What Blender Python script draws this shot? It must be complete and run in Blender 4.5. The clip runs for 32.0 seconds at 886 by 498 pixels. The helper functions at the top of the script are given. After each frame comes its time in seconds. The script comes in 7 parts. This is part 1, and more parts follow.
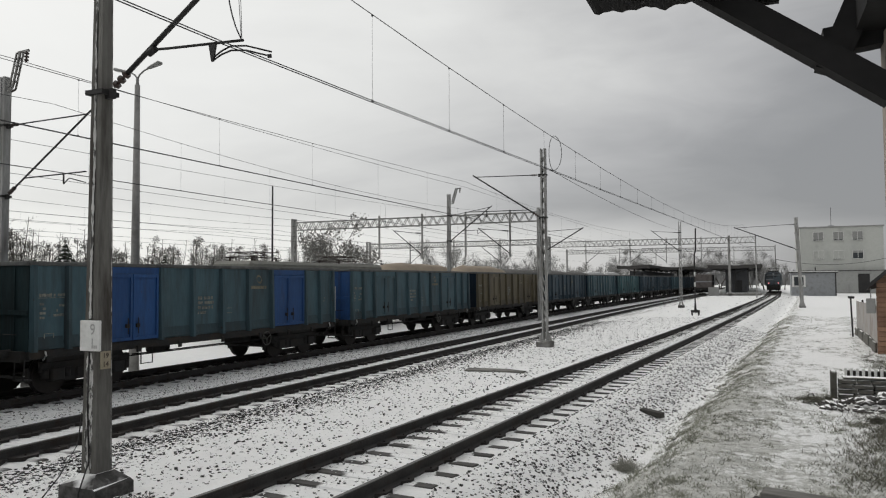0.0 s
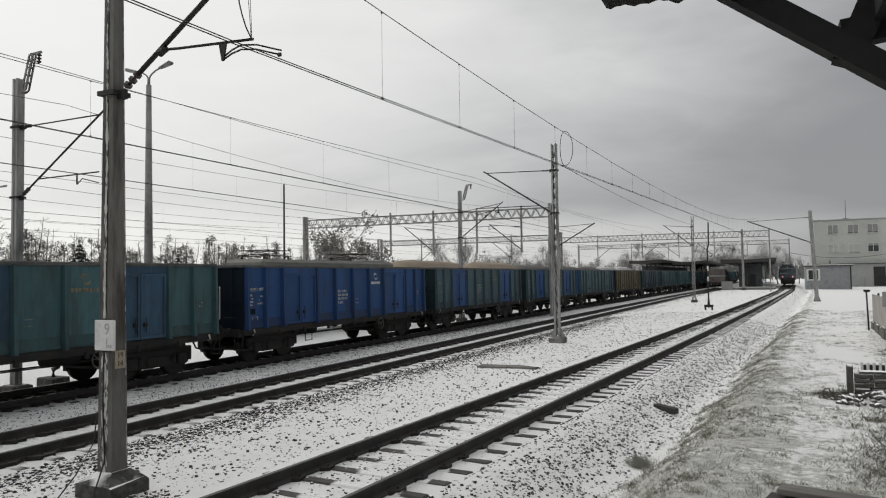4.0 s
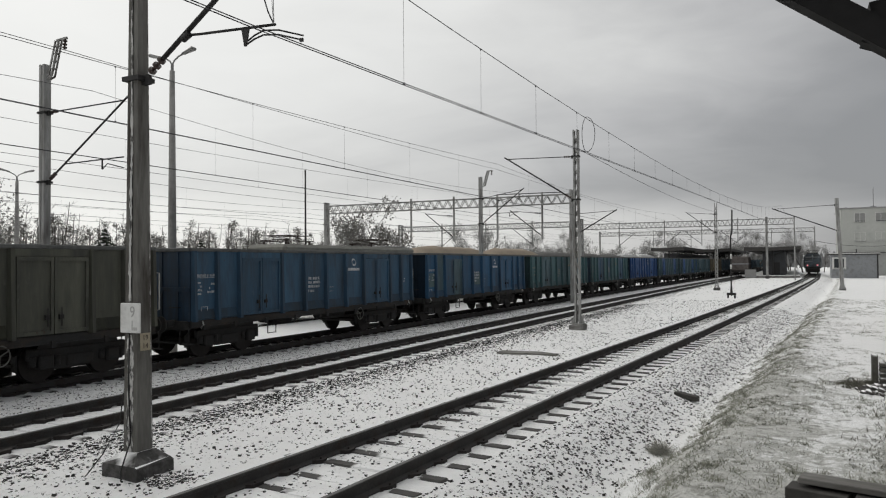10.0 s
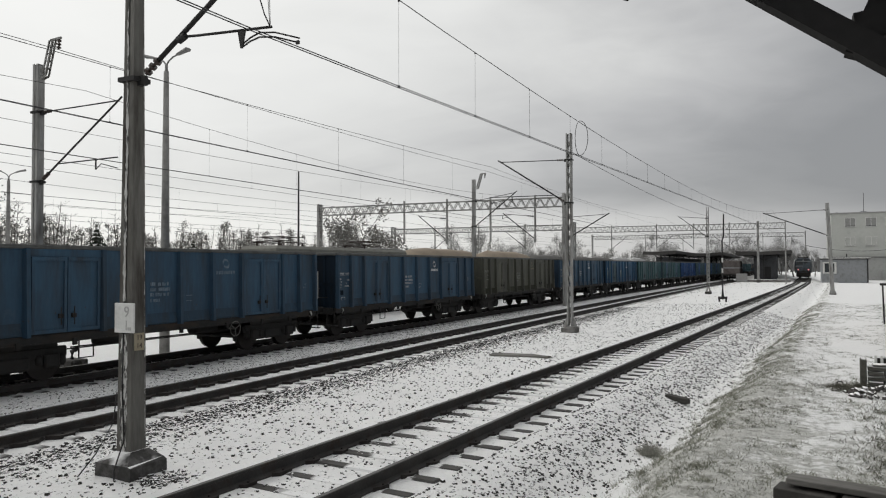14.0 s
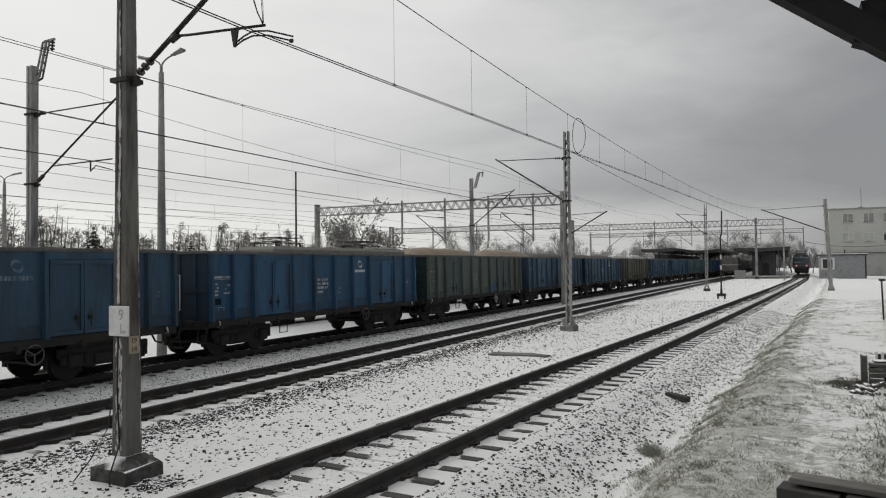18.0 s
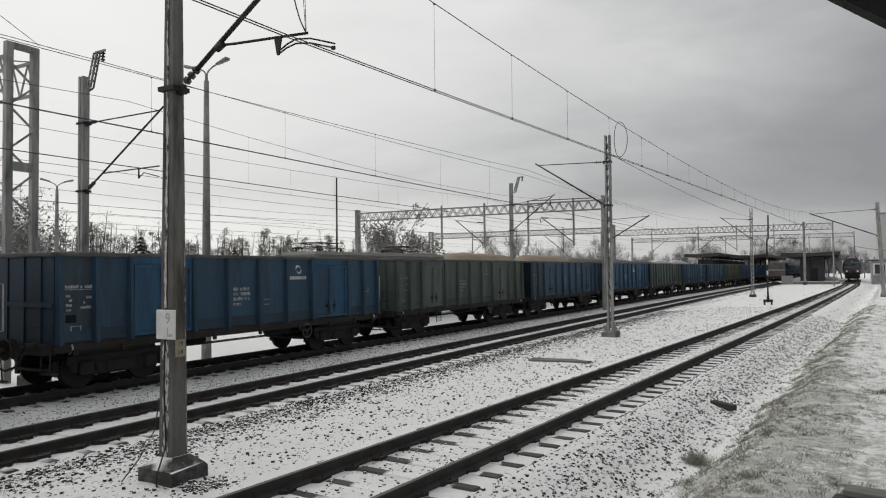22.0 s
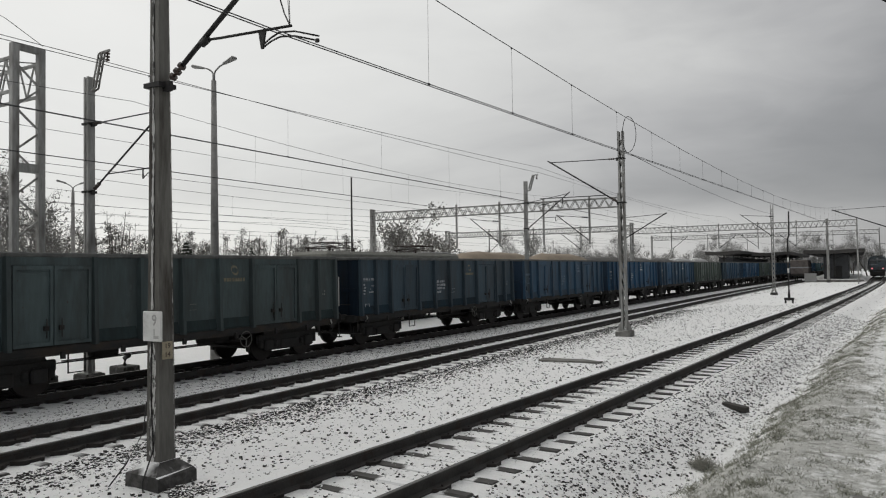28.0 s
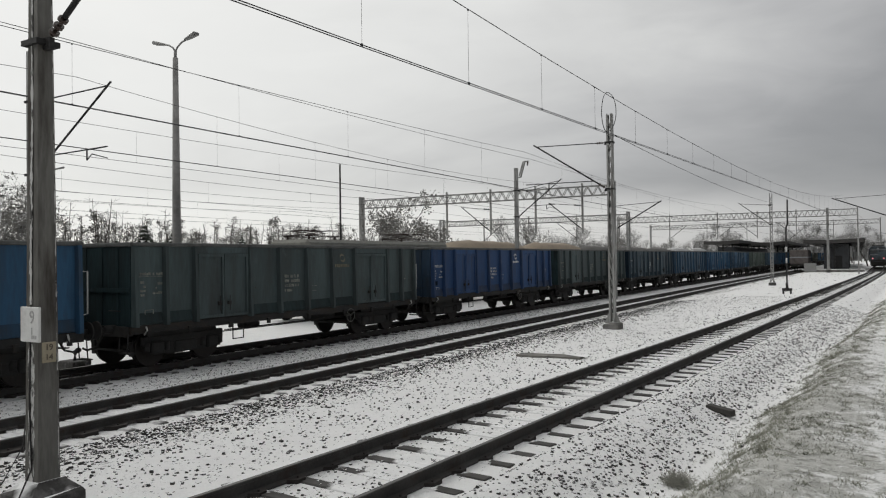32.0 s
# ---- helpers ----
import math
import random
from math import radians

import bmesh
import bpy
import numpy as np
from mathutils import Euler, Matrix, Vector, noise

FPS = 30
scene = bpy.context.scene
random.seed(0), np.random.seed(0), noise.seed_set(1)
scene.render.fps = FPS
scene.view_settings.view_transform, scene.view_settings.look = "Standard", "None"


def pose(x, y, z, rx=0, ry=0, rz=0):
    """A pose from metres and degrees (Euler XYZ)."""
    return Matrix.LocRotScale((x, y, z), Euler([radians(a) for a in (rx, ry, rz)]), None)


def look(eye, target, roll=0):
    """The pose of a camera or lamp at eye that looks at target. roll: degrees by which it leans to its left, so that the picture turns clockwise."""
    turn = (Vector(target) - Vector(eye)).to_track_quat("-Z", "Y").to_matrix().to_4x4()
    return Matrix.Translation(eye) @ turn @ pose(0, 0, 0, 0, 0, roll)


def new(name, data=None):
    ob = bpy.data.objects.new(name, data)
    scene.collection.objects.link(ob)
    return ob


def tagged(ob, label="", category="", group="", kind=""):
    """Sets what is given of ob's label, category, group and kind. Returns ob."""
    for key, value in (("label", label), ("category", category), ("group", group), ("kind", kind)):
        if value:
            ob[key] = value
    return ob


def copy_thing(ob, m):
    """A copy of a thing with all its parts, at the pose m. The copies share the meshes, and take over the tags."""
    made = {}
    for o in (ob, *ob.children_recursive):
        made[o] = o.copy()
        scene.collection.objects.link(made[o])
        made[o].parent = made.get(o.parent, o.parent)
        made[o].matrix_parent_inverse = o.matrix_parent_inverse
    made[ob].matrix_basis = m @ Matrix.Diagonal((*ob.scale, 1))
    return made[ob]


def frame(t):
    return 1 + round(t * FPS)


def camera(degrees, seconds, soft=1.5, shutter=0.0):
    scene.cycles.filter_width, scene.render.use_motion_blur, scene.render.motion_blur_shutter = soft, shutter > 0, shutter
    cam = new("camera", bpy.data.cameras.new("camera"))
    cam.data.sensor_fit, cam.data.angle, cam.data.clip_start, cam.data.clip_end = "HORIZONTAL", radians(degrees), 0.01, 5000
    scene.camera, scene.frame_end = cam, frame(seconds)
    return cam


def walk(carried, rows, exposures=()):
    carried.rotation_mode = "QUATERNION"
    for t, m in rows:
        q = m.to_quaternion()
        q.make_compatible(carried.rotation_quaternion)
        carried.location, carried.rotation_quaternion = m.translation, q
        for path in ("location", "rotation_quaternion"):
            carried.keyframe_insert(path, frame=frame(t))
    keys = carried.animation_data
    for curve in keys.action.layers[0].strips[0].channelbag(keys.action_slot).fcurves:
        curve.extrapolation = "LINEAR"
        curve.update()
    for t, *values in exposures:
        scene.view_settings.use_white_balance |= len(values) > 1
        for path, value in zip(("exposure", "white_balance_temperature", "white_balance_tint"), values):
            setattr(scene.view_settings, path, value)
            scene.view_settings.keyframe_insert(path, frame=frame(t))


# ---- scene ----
cam = camera(63.2, 32.0, soft=1.15)
PATH = [
    (0.0, (0.000, -0.000, 2.533, 92.52, 0.34, 23.41)),
    (0.5, (0.000, 0.005, 2.538, 92.31, 0.31, 23.50)),
    (1.0, (-0.001, -0.013, 2.544, 92.21, 0.40, 23.60)),
    (1.5, (-0.001, -0.004, 2.543, 92.14, 0.39, 23.82)),
    (2.0, (0.008, -0.004, 2.536, 92.12, 0.62, 24.09)),
    (2.5, (0.003, -0.004, 2.541, 92.06, 0.68, 24.19)),
    (3.0, (-0.002, 0.012, 2.541, 92.02, 0.70, 24.24)),
    (3.5, (-0.015, 0.016, 2.542, 92.19, 0.74, 24.23)),
    (5.5, (0.008, 0.017, 2.530, 92.32, 1.03, 24.64)),
    (6.0, (-0.002, 0.030, 2.525, 92.29, 0.71, 23.61)),
    (6.5, (-0.003, 0.035, 2.525, 92.31, 0.39, 22.75)),
    (7.0, (-0.008, 0.009, 2.530, 91.48, 0.47, 22.79)),
    (7.5, (-0.011, 0.008, 2.539, 90.71, 0.60, 24.47)),
    (8.0, (-0.008, -0.003, 2.535, 90.55, 0.74, 25.30)),
    (8.5, (-0.014, -0.011, 2.542, 90.63, 0.74, 25.70)),
    (9.0, (-0.021, 0.007, 2.545, 90.84, 0.65, 25.86)),
    (9.5, (-0.001, 0.002, 2.532, 91.02, 0.56, 25.95)),
    (10.0, (-0.008, 0.002, 2.534, 91.17, 0.45, 25.94)),
    (10.5, (-0.013, 0.010, 2.528, 91.24, 0.28, 25.92)),
    (11.0, (-0.016, 0.016, 2.533, 91.14, 0.13, 25.85)),
    (11.5, (-0.010, 0.024, 2.532, 91.14, 0.02, 25.77)),
    (12.0, (-0.004, 0.025, 2.532, 91.09, 0.21, 25.49)),
    (12.5, (-0.011, 0.030, 2.531, 91.11, 0.27, 25.25)),
    (13.0, (-0.005, 0.018, 2.529, 91.12, 0.27, 25.19)),
    (13.5, (-0.023, 0.039, 2.543, 91.17, 0.17, 25.29)),
    (14.0, (0.010, -0.065, 2.526, 91.36, 0.13, 25.36)),
    (14.5, (-0.014, 0.026, 2.537, 91.40, 0.16, 25.72)),
    (15.0, (-0.011, 0.014, 2.534, 91.38, 0.14, 25.98)),
    (15.5, (-0.020, 0.020, 2.532, 91.30, 0.13, 26.20)),
    (17.5, (-0.020, 0.031, 2.531, 91.28, 0.69, 25.76)),
    (18.0, (-0.021, 0.027, 2.532, 91.30, 0.63, 25.23)),
    (18.5, (-0.015, 0.013, 2.534, 91.28, 0.58, 25.10)),
    (19.0, (-0.018, 0.022, 2.532, 91.33, 0.51, 25.12)),
    (19.5, (-0.013, 0.014, 2.535, 91.39, 0.42, 25.22)),
    (20.0, (-0.002, 0.004, 2.530, 91.45, 0.37, 25.35)),
    (20.5, (-0.002, 0.009, 2.532, 91.49, 0.34, 25.47)),
    (21.0, (-0.008, 0.014, 2.532, 91.51, 0.36, 25.62)),
    (21.5, (-0.016, 0.002, 2.541, 91.61, 0.34, 26.17)),
    (22.0, (-0.041, 0.030, 2.532, 91.73, 0.57, 28.36)),
    (22.5, (-0.015, 0.014, 2.528, 92.07, 0.66, 28.88)),
    (23.0, (-0.021, 0.023, 2.525, 92.52, 0.51, 27.56)),
    (23.5, (-0.008, 0.016, 2.532, 92.66, 0.38, 26.59)),
    (24.0, (-0.015, 0.015, 2.530, 92.68, 0.42, 26.53)),
    (24.5, (-0.017, 0.020, 2.534, 92.38, 0.57, 26.71)),
    (25.0, (-0.020, 0.009, 2.541, 91.73, 1.02, 27.58)),
    (25.5, (-0.016, -0.005, 2.539, 91.64, 1.25, 28.92)),
    (26.0, (0.051, 0.027, 2.533, 91.71, 1.15, 29.45)),
    (26.5, (0.078, 0.062, 2.533, 91.77, 1.07, 29.61)),
    (28.5, (0.137, 0.657, 2.526, 91.56, 0.54, 30.30)),
    (29.0, (0.144, 0.851, 2.525, 91.71, 0.50, 31.93)),
    (29.5, (0.148, 1.076, 2.529, 91.31, 0.69, 31.96)),
    (30.0, (0.169, 1.305, 2.519, 90.72, 0.98, 31.95)),
    (30.5, (0.198, 1.549, 2.517, 90.17, 1.09, 33.01)),
    (31.0, (0.197, 1.810, 2.520, 90.29, 1.00, 31.40)),
    (31.5, (0.177, 1.966, 2.521, 90.77, 0.75, 29.33)),
    (32.0, (0.164, 2.052, 2.519, 90.83, 0.74, 29.97)),
]
walk(cam, [(t, pose(*p)) for t, p in PATH],
     [(0.0, 0.03), (11.5, 0.03), (13.0, -0.09), (14.0, 0.06), (15.5, 0.02), (17.5, -0.08), (18.0, -0.06), (19.0, 0.0), (24.5, 0.0), (26.0, -0.05), (29.0, -0.08), (31.0, -0.02), (32.0, -0.02)])

# ---- world, sun, exposure ----
scene.view_settings.exposure = 0.035


def make_world():
    """Overcast: a sky under a cloud deck, bright overhead and towards the hidden sun, with a heavy bank ahead."""
    w = bpy.data.worlds.new("overcast_sky")
    scene.world = w
    w.use_nodes = True
    nt = w.node_tree
    nt.nodes.clear()
    N, K = nt.nodes.new, nt.links.new
    out = N("ShaderNodeOutputWorld")
    sky = N("ShaderNodeTexSky")
    sky.sky_type = "NISHITA"
    sky.sun_disc = False
    sky.sun_elevation, sky.sun_rotation = radians(38), radians(-62)
    bg = N("ShaderNodeBackground")
    bg.inputs["Strength"].default_value = 0.08
    K(sky.outputs[0], bg.inputs["Color"])
    tc = N("ShaderNodeTexCoord")
    mp = N("ShaderNodeMapping")
    mp.inputs["Scale"].default_value = (1.0, 1.0, 3.4)
    K(tc.outputs["Generated"], mp.inputs["Vector"])

    def noise_of(scale, detail, dist):
        n = N("ShaderNodeTexNoise")
        n.inputs["Scale"].default_value, n.inputs["Detail"].default_value = scale, detail
        n.inputs["Roughness"].default_value, n.inputs["Distortion"].default_value = 0.55, dist
        K(mp.outputs[0], n.inputs["Vector"])
        return n.outputs["Fac"]

    def madd(x, k, c):
        n = N("ShaderNodeMath")
        n.operation = "MULTIPLY_ADD"
        n.inputs[1].default_value = k
        K(x, n.inputs[0])
        if isinstance(c, (int, float)):
            n.inputs[2].default_value = c
        else:
            K(c, n.inputs[2])
        return n.outputs[0]

    big, small = noise_of(1.6, 5, 0.5), noise_of(5.0, 6, 0.8)
    dot = N("ShaderNodeVectorMath")
    dot.operation = "DOT_PRODUCT"
    dot.inputs[1].default_value = (-0.90, 0.0, 0.62)
    K(tc.outputs["Generated"], dot.inputs[0])
    fac = madd(big, 0.55, madd(small, 0.16, madd(dot.outputs["Value"], 1.0, -0.43)))
    sz = N("ShaderNodeSeparateXYZ")
    K(tc.outputs["Generated"], sz.inputs[0])
    strip = N("ShaderNodeMapRange")
    strip.interpolation_type = "SMOOTHSTEP"
    for k, v in zip(("From Min", "From Max", "To Min", "To Max"), (0.05, 0.108, 0.30, 0.0)):
        strip.inputs[k].default_value = v
    K(sz.outputs["Z"], strip.inputs["Value"])
    fac = madd(strip.outputs[0], 1.0, fac)
    rise = N("ShaderNodeMapRange")
    rise.interpolation_type = "SMOOTHSTEP"
    for k, v in zip(("From Min", "From Max", "To Min", "To Max"), (0.13, 0.29, -0.06, 0.09)):
        rise.inputs[k].default_value = v
    K(sz.outputs["Z"], rise.inputs["Value"])
    fac = madd(rise.outputs[0], 1.0, fac)
    ramp = N("ShaderNodeValToRGB")
    cr = ramp.color_ramp
    cr.elements[0].position, cr.elements[0].color = 0.0, (0.288, 0.292, 0.299, 1)
    cr.elements[1].position, cr.elements[1].color = 1.0, (0.895, 0.897, 0.875, 1)
    for p, c in ((0.10, (0.340, 0.343, 0.349, 1)), (0.26, (0.482, 0.483, 0.485, 1)), (0.48, (0.675, 0.676, 0.664, 1)), (0.75, (0.83, 0.832, 0.812, 1))):
        e = cr.elements.new(p)
        e.color = c
    K(fac, ramp.inputs["Fac"])
    # overcast skies are about three times as bright overhead as at the horizon
    sx = N("ShaderNodeSeparateXYZ")
    K(tc.outputs["Generated"], sx.inputs[0])
    lift = N("ShaderNodeMapRange")
    lift.interpolation_type = "SMOOTHSTEP"
    for k, v in zip(("From Min", "From Max", "To Min", "To Max"), (0.36, 0.95, 1.0, ZENITH)):
        lift.inputs[k].default_value = v
    K(sx.outputs["Z"], lift.inputs["Value"])
    deck = N("ShaderNodeBackground")
    K(ramp.outputs["Color"], deck.inputs["Color"])
    K(lift.outputs[0], deck.inputs["Strength"])
    mix = N("ShaderNodeMixShader")
    mix.inputs["Fac"].default_value = 0.95
    K(bg.outputs[0], mix.inputs[1])
    K(deck.outputs[0], mix.inputs[2])
    K(mix.outputs[0], out.inputs["Surface"])


ZENITH = 1.35
make_world()
sun = new("sun", bpy.data.lights.new("sun", "SUN"))
sun.data.energy, sun.data.angle, sun.data.color = 0.68, radians(28), (1.0, 0.965, 0.91)
sun.matrix_world = look((-60, 32, 53), (0, 0, 0))

# ---- materials ----
MATS = {}


def material(name, color, rough=0.7, metal=0.0, vary=0.25, scale=6.0, bump=0.15, dirt=None, dirt_amount=0.35, dirt_scale=2.0, edge=1.0,
             snow=0.0, stretch=(1, 1, 1), spec=0.4, per_object=0.0):
    """A procedural surface: base colour with grain at two scales, stains of a second colour, a snow cover on upward faces."""
    if name in MATS:
        return MATS[name]
    m = bpy.data.materials.new(name)
    m.use_nodes = True
    nt = m.node_tree
    N, K = nt.nodes.new, nt.links.new
    bsdf = nt.nodes["Principled BSDF"]
    bsdf.inputs["Roughness"].default_value = rough
    bsdf.inputs["Metallic"].default_value = metal
    bsdf.inputs["Specular IOR Level"].default_value = spec
    tc = N("ShaderNodeTexCoord")
    mp = N("ShaderNodeMapping")
    mp.inputs["Scale"].default_value = stretch
    K(tc.outputs["Object"], mp.inputs["Vector"])
    vec = mp.outputs[0]
    oi = N("ShaderNodeObjectInfo")
    av = N("ShaderNodeVectorMath")
    av.operation = "ADD"
    sc = N("ShaderNodeVectorMath")
    sc.operation = "SCALE"
    sc.inputs[0].default_value = (37.0, 17.0, 23.0)
    K(oi.outputs["Random"], sc.inputs["Scale"])
    K(vec, av.inputs[0])
    K(sc.outputs[0], av.inputs[1])
    vec = av.outputs[0]
    fine = N("ShaderNodeTexNoise")
    fine.inputs["Scale"].default_value = scale * 6
    fine.inputs["Detail"].default_value = 5
    K(vec, fine.inputs["Vector"])
    big = N("ShaderNodeTexNoise")
    big.inputs["Scale"].default_value = scale * 0.5
    big.inputs["Detail"].default_value = 4
    K(vec, big.inputs["Vector"])
    half = N("ShaderNodeMath")
    half.operation = "MULTIPLY_ADD"
    half.inputs[1].default_value = 0.5
    K(fine.outputs["Fac"], half.inputs[0])
    hb = N("ShaderNodeMath")
    hb.operation = "MULTIPLY"
    hb.inputs[1].default_value = 0.5
    K(big.outputs["Fac"], hb.inputs[0])
    K(hb.outputs[0], half.inputs[2])
    mr = N("ShaderNodeMapRange")
    mr.inputs["From Min"].default_value, mr.inputs["From Max"].default_value = 0.3, 0.7
    mr.inputs["To Min"].default_value, mr.inputs["To Max"].default_value = 1 - vary, 1 + vary
    K(half.outputs[0], mr.inputs["Value"])
    mul = N("ShaderNodeVectorMath")
    mul.operation = "SCALE"
    mul.inputs[0].default_value = color
    mul.name = "base_tint"
    K(mr.outputs[0], mul.inputs["Scale"])
    col = mul.outputs[0]
    if per_object:
        pr = N("ShaderNodeMapRange")
        pr.inputs["To Min"].default_value, pr.inputs["To Max"].default_value = 1 - per_object, 1 + per_object
        K(oi.outputs["Random"], pr.inputs["Value"])
        pm = N("ShaderNodeVectorMath")
        pm.operation = "SCALE"
        K(col, pm.inputs[0])
        K(pr.outputs[0], pm.inputs["Scale"])
        col = pm.outputs[0]
    if dirt:
        dn = N("ShaderNodeTexNoise")
        dn.inputs["Scale"].default_value = dirt_scale
        dn.inputs["Detail"].default_value = 7
        dn.inputs["Roughness"].default_value = 0.65
        K(vec, dn.inputs["Vector"])
        dr = N("ShaderNodeMapRange")
        lo, hi = 0.62 - dirt_amount * 0.4, 0.78 - dirt_amount * 0.2
        mid_d, half_d = (lo + hi) / 2, (hi - lo) / 2 * edge
        dr.inputs["From Min"].default_value, dr.inputs["From Max"].default_value = mid_d - half_d, mid_d + half_d
        K(dn.outputs["Fac"], dr.inputs["Value"])
        dm = N("ShaderNodeMix")
        dm.data_type = "RGBA"
        K(dr.outputs[0], dm.inputs["Factor"])
        K(col, dm.inputs["A"])
        dm.inputs["B"].default_value = (*dirt, 1)
        col = dm.outputs["Result"]
    if snow:
        ge = N("ShaderNodeNewGeometry")
        sx = N("ShaderNodeSeparateXYZ")
        K(ge.outputs["Normal"], sx.inputs[0])
        sa = N("ShaderNodeMath")
        sa.operation = "MULTIPLY_ADD"
        sa.inputs[1].default_value = 0.6
        K(big.outputs["Fac"], sa.inputs[0])
        K(sx.outputs["Z"], sa.inputs[2])
        sr = N("ShaderNodeMapRange")
        sr.inputs["From Min"].default_value, sr.inputs["From Max"].default_value = 1.35 - snow * 0.6, 1.42 - snow * 0.6
        K(sa.outputs[0], sr.inputs["Value"])
        sm = N("ShaderNodeMix")
        sm.data_type = "RGBA"
        K(sr.outputs[0], sm.inputs["Factor"])
        K(col, sm.inputs["A"])
        sm.inputs["B"].default_value = (0.82, 0.82, 0.815, 1)
        col = sm.outputs["Result"]
    K(col, bsdf.inputs["Base Color"])
    if bump:
        bp = N("ShaderNodeBump")
        bp.inputs["Strength"].default_value = bump
        bp.inputs["Distance"].default_value = 0.02
        K(half.outputs[0], bp.inputs["Height"])
        K(bp.outputs[0], bsdf.inputs["Normal"])
    MATS[name] = m
    return m


def sleeper_material(name, drift):
    """Old dark sleepers drifted over with snow; drift says where along the sleeper it lies."""
    m = material(name, (0.058, 0.056, 0.053), 0.88, vary=0.35, scale=4, dirt=(0.03, 0.028, 0.026), dirt_amount=0.4, per_object=0.3, stretch=(0.4, 1, 1))
    nt = m.node_tree
    N, K = nt.nodes.new, nt.links.new
    bsdf = nt.nodes["Principled BSDF"]
    under = bsdf.inputs["Base Color"].links[0].from_socket
    tc = N("ShaderNodeTexCoord")
    oi = N("ShaderNodeObjectInfo")
    sx = N("ShaderNodeSeparateXYZ")
    K(tc.outputs["Object"], sx.inputs[0])
    n = N("ShaderNodeTexNoise")
    n.noise_dimensions = "4D"
    n.inputs["Scale"].default_value, n.inputs["Detail"].default_value = 5.0, 4
    K(tc.outputs["Object"], n.inputs["Vector"])
    sc = N("ShaderNodeMath")
    sc.operation = "MULTIPLY"
    sc.inputs[1].default_value = 50.0
    K(oi.outputs["Random"], sc.inputs[0])
    K(sc.outputs[0], n.inputs["W"])
    pos = N("ShaderNodeMath")
    pos.operation = "MULTIPLY_ADD"
    pos.inputs[1].default_value = 0.55
    K(n.outputs["Fac"], pos.inputs[0])
    K(sx.outputs["X"], pos.inputs[2])
    mr = N("ShaderNodeMapRange")
    mr.inputs["From Min"].default_value, mr.inputs["From Max"].default_value = -1.03, 1.57
    K(pos.outputs[0], mr.inputs["Value"])
    cr = N("ShaderNodeValToRGB")
    el = cr.color_ramp.elements
    el[0].position, el[0].color = 0.0, (0, 0, 0, 1)
    el[1].position, el[1].color = 1.0, (0, 0, 0, 1)
    for p, v in drift:
        e = el.new(p)
        e.color = (v, v, v, 1)
    K(mr.outputs[0], cr.inputs["Fac"])
    mx = N("ShaderNodeMix")
    mx.data_type = "RGBA"
    K(cr.outputs["Color"], mx.inputs["Factor"])
    K(under, mx.inputs["A"])
    sp = N("ShaderNodeTexVoronoi")
    sp.inputs["Scale"].default_value = 17.0
    K(tc.outputs["Object"], sp.inputs["Vector"])
    sr = N("ShaderNodeMapRange")
    sr.inputs["From Min"].default_value, sr.inputs["From Max"].default_value = 0.11, 0.17
    sr.inputs["To Min"].default_value, sr.inputs["To Max"].default_value = 0.12, 0.70
    K(sp.outputs["Distance"], sr.inputs["Value"])
    K(sr.outputs[0], mx.inputs["B"])
    K(mx.outputs["Result"], bsdf.inputs["Base Color"])
    return m


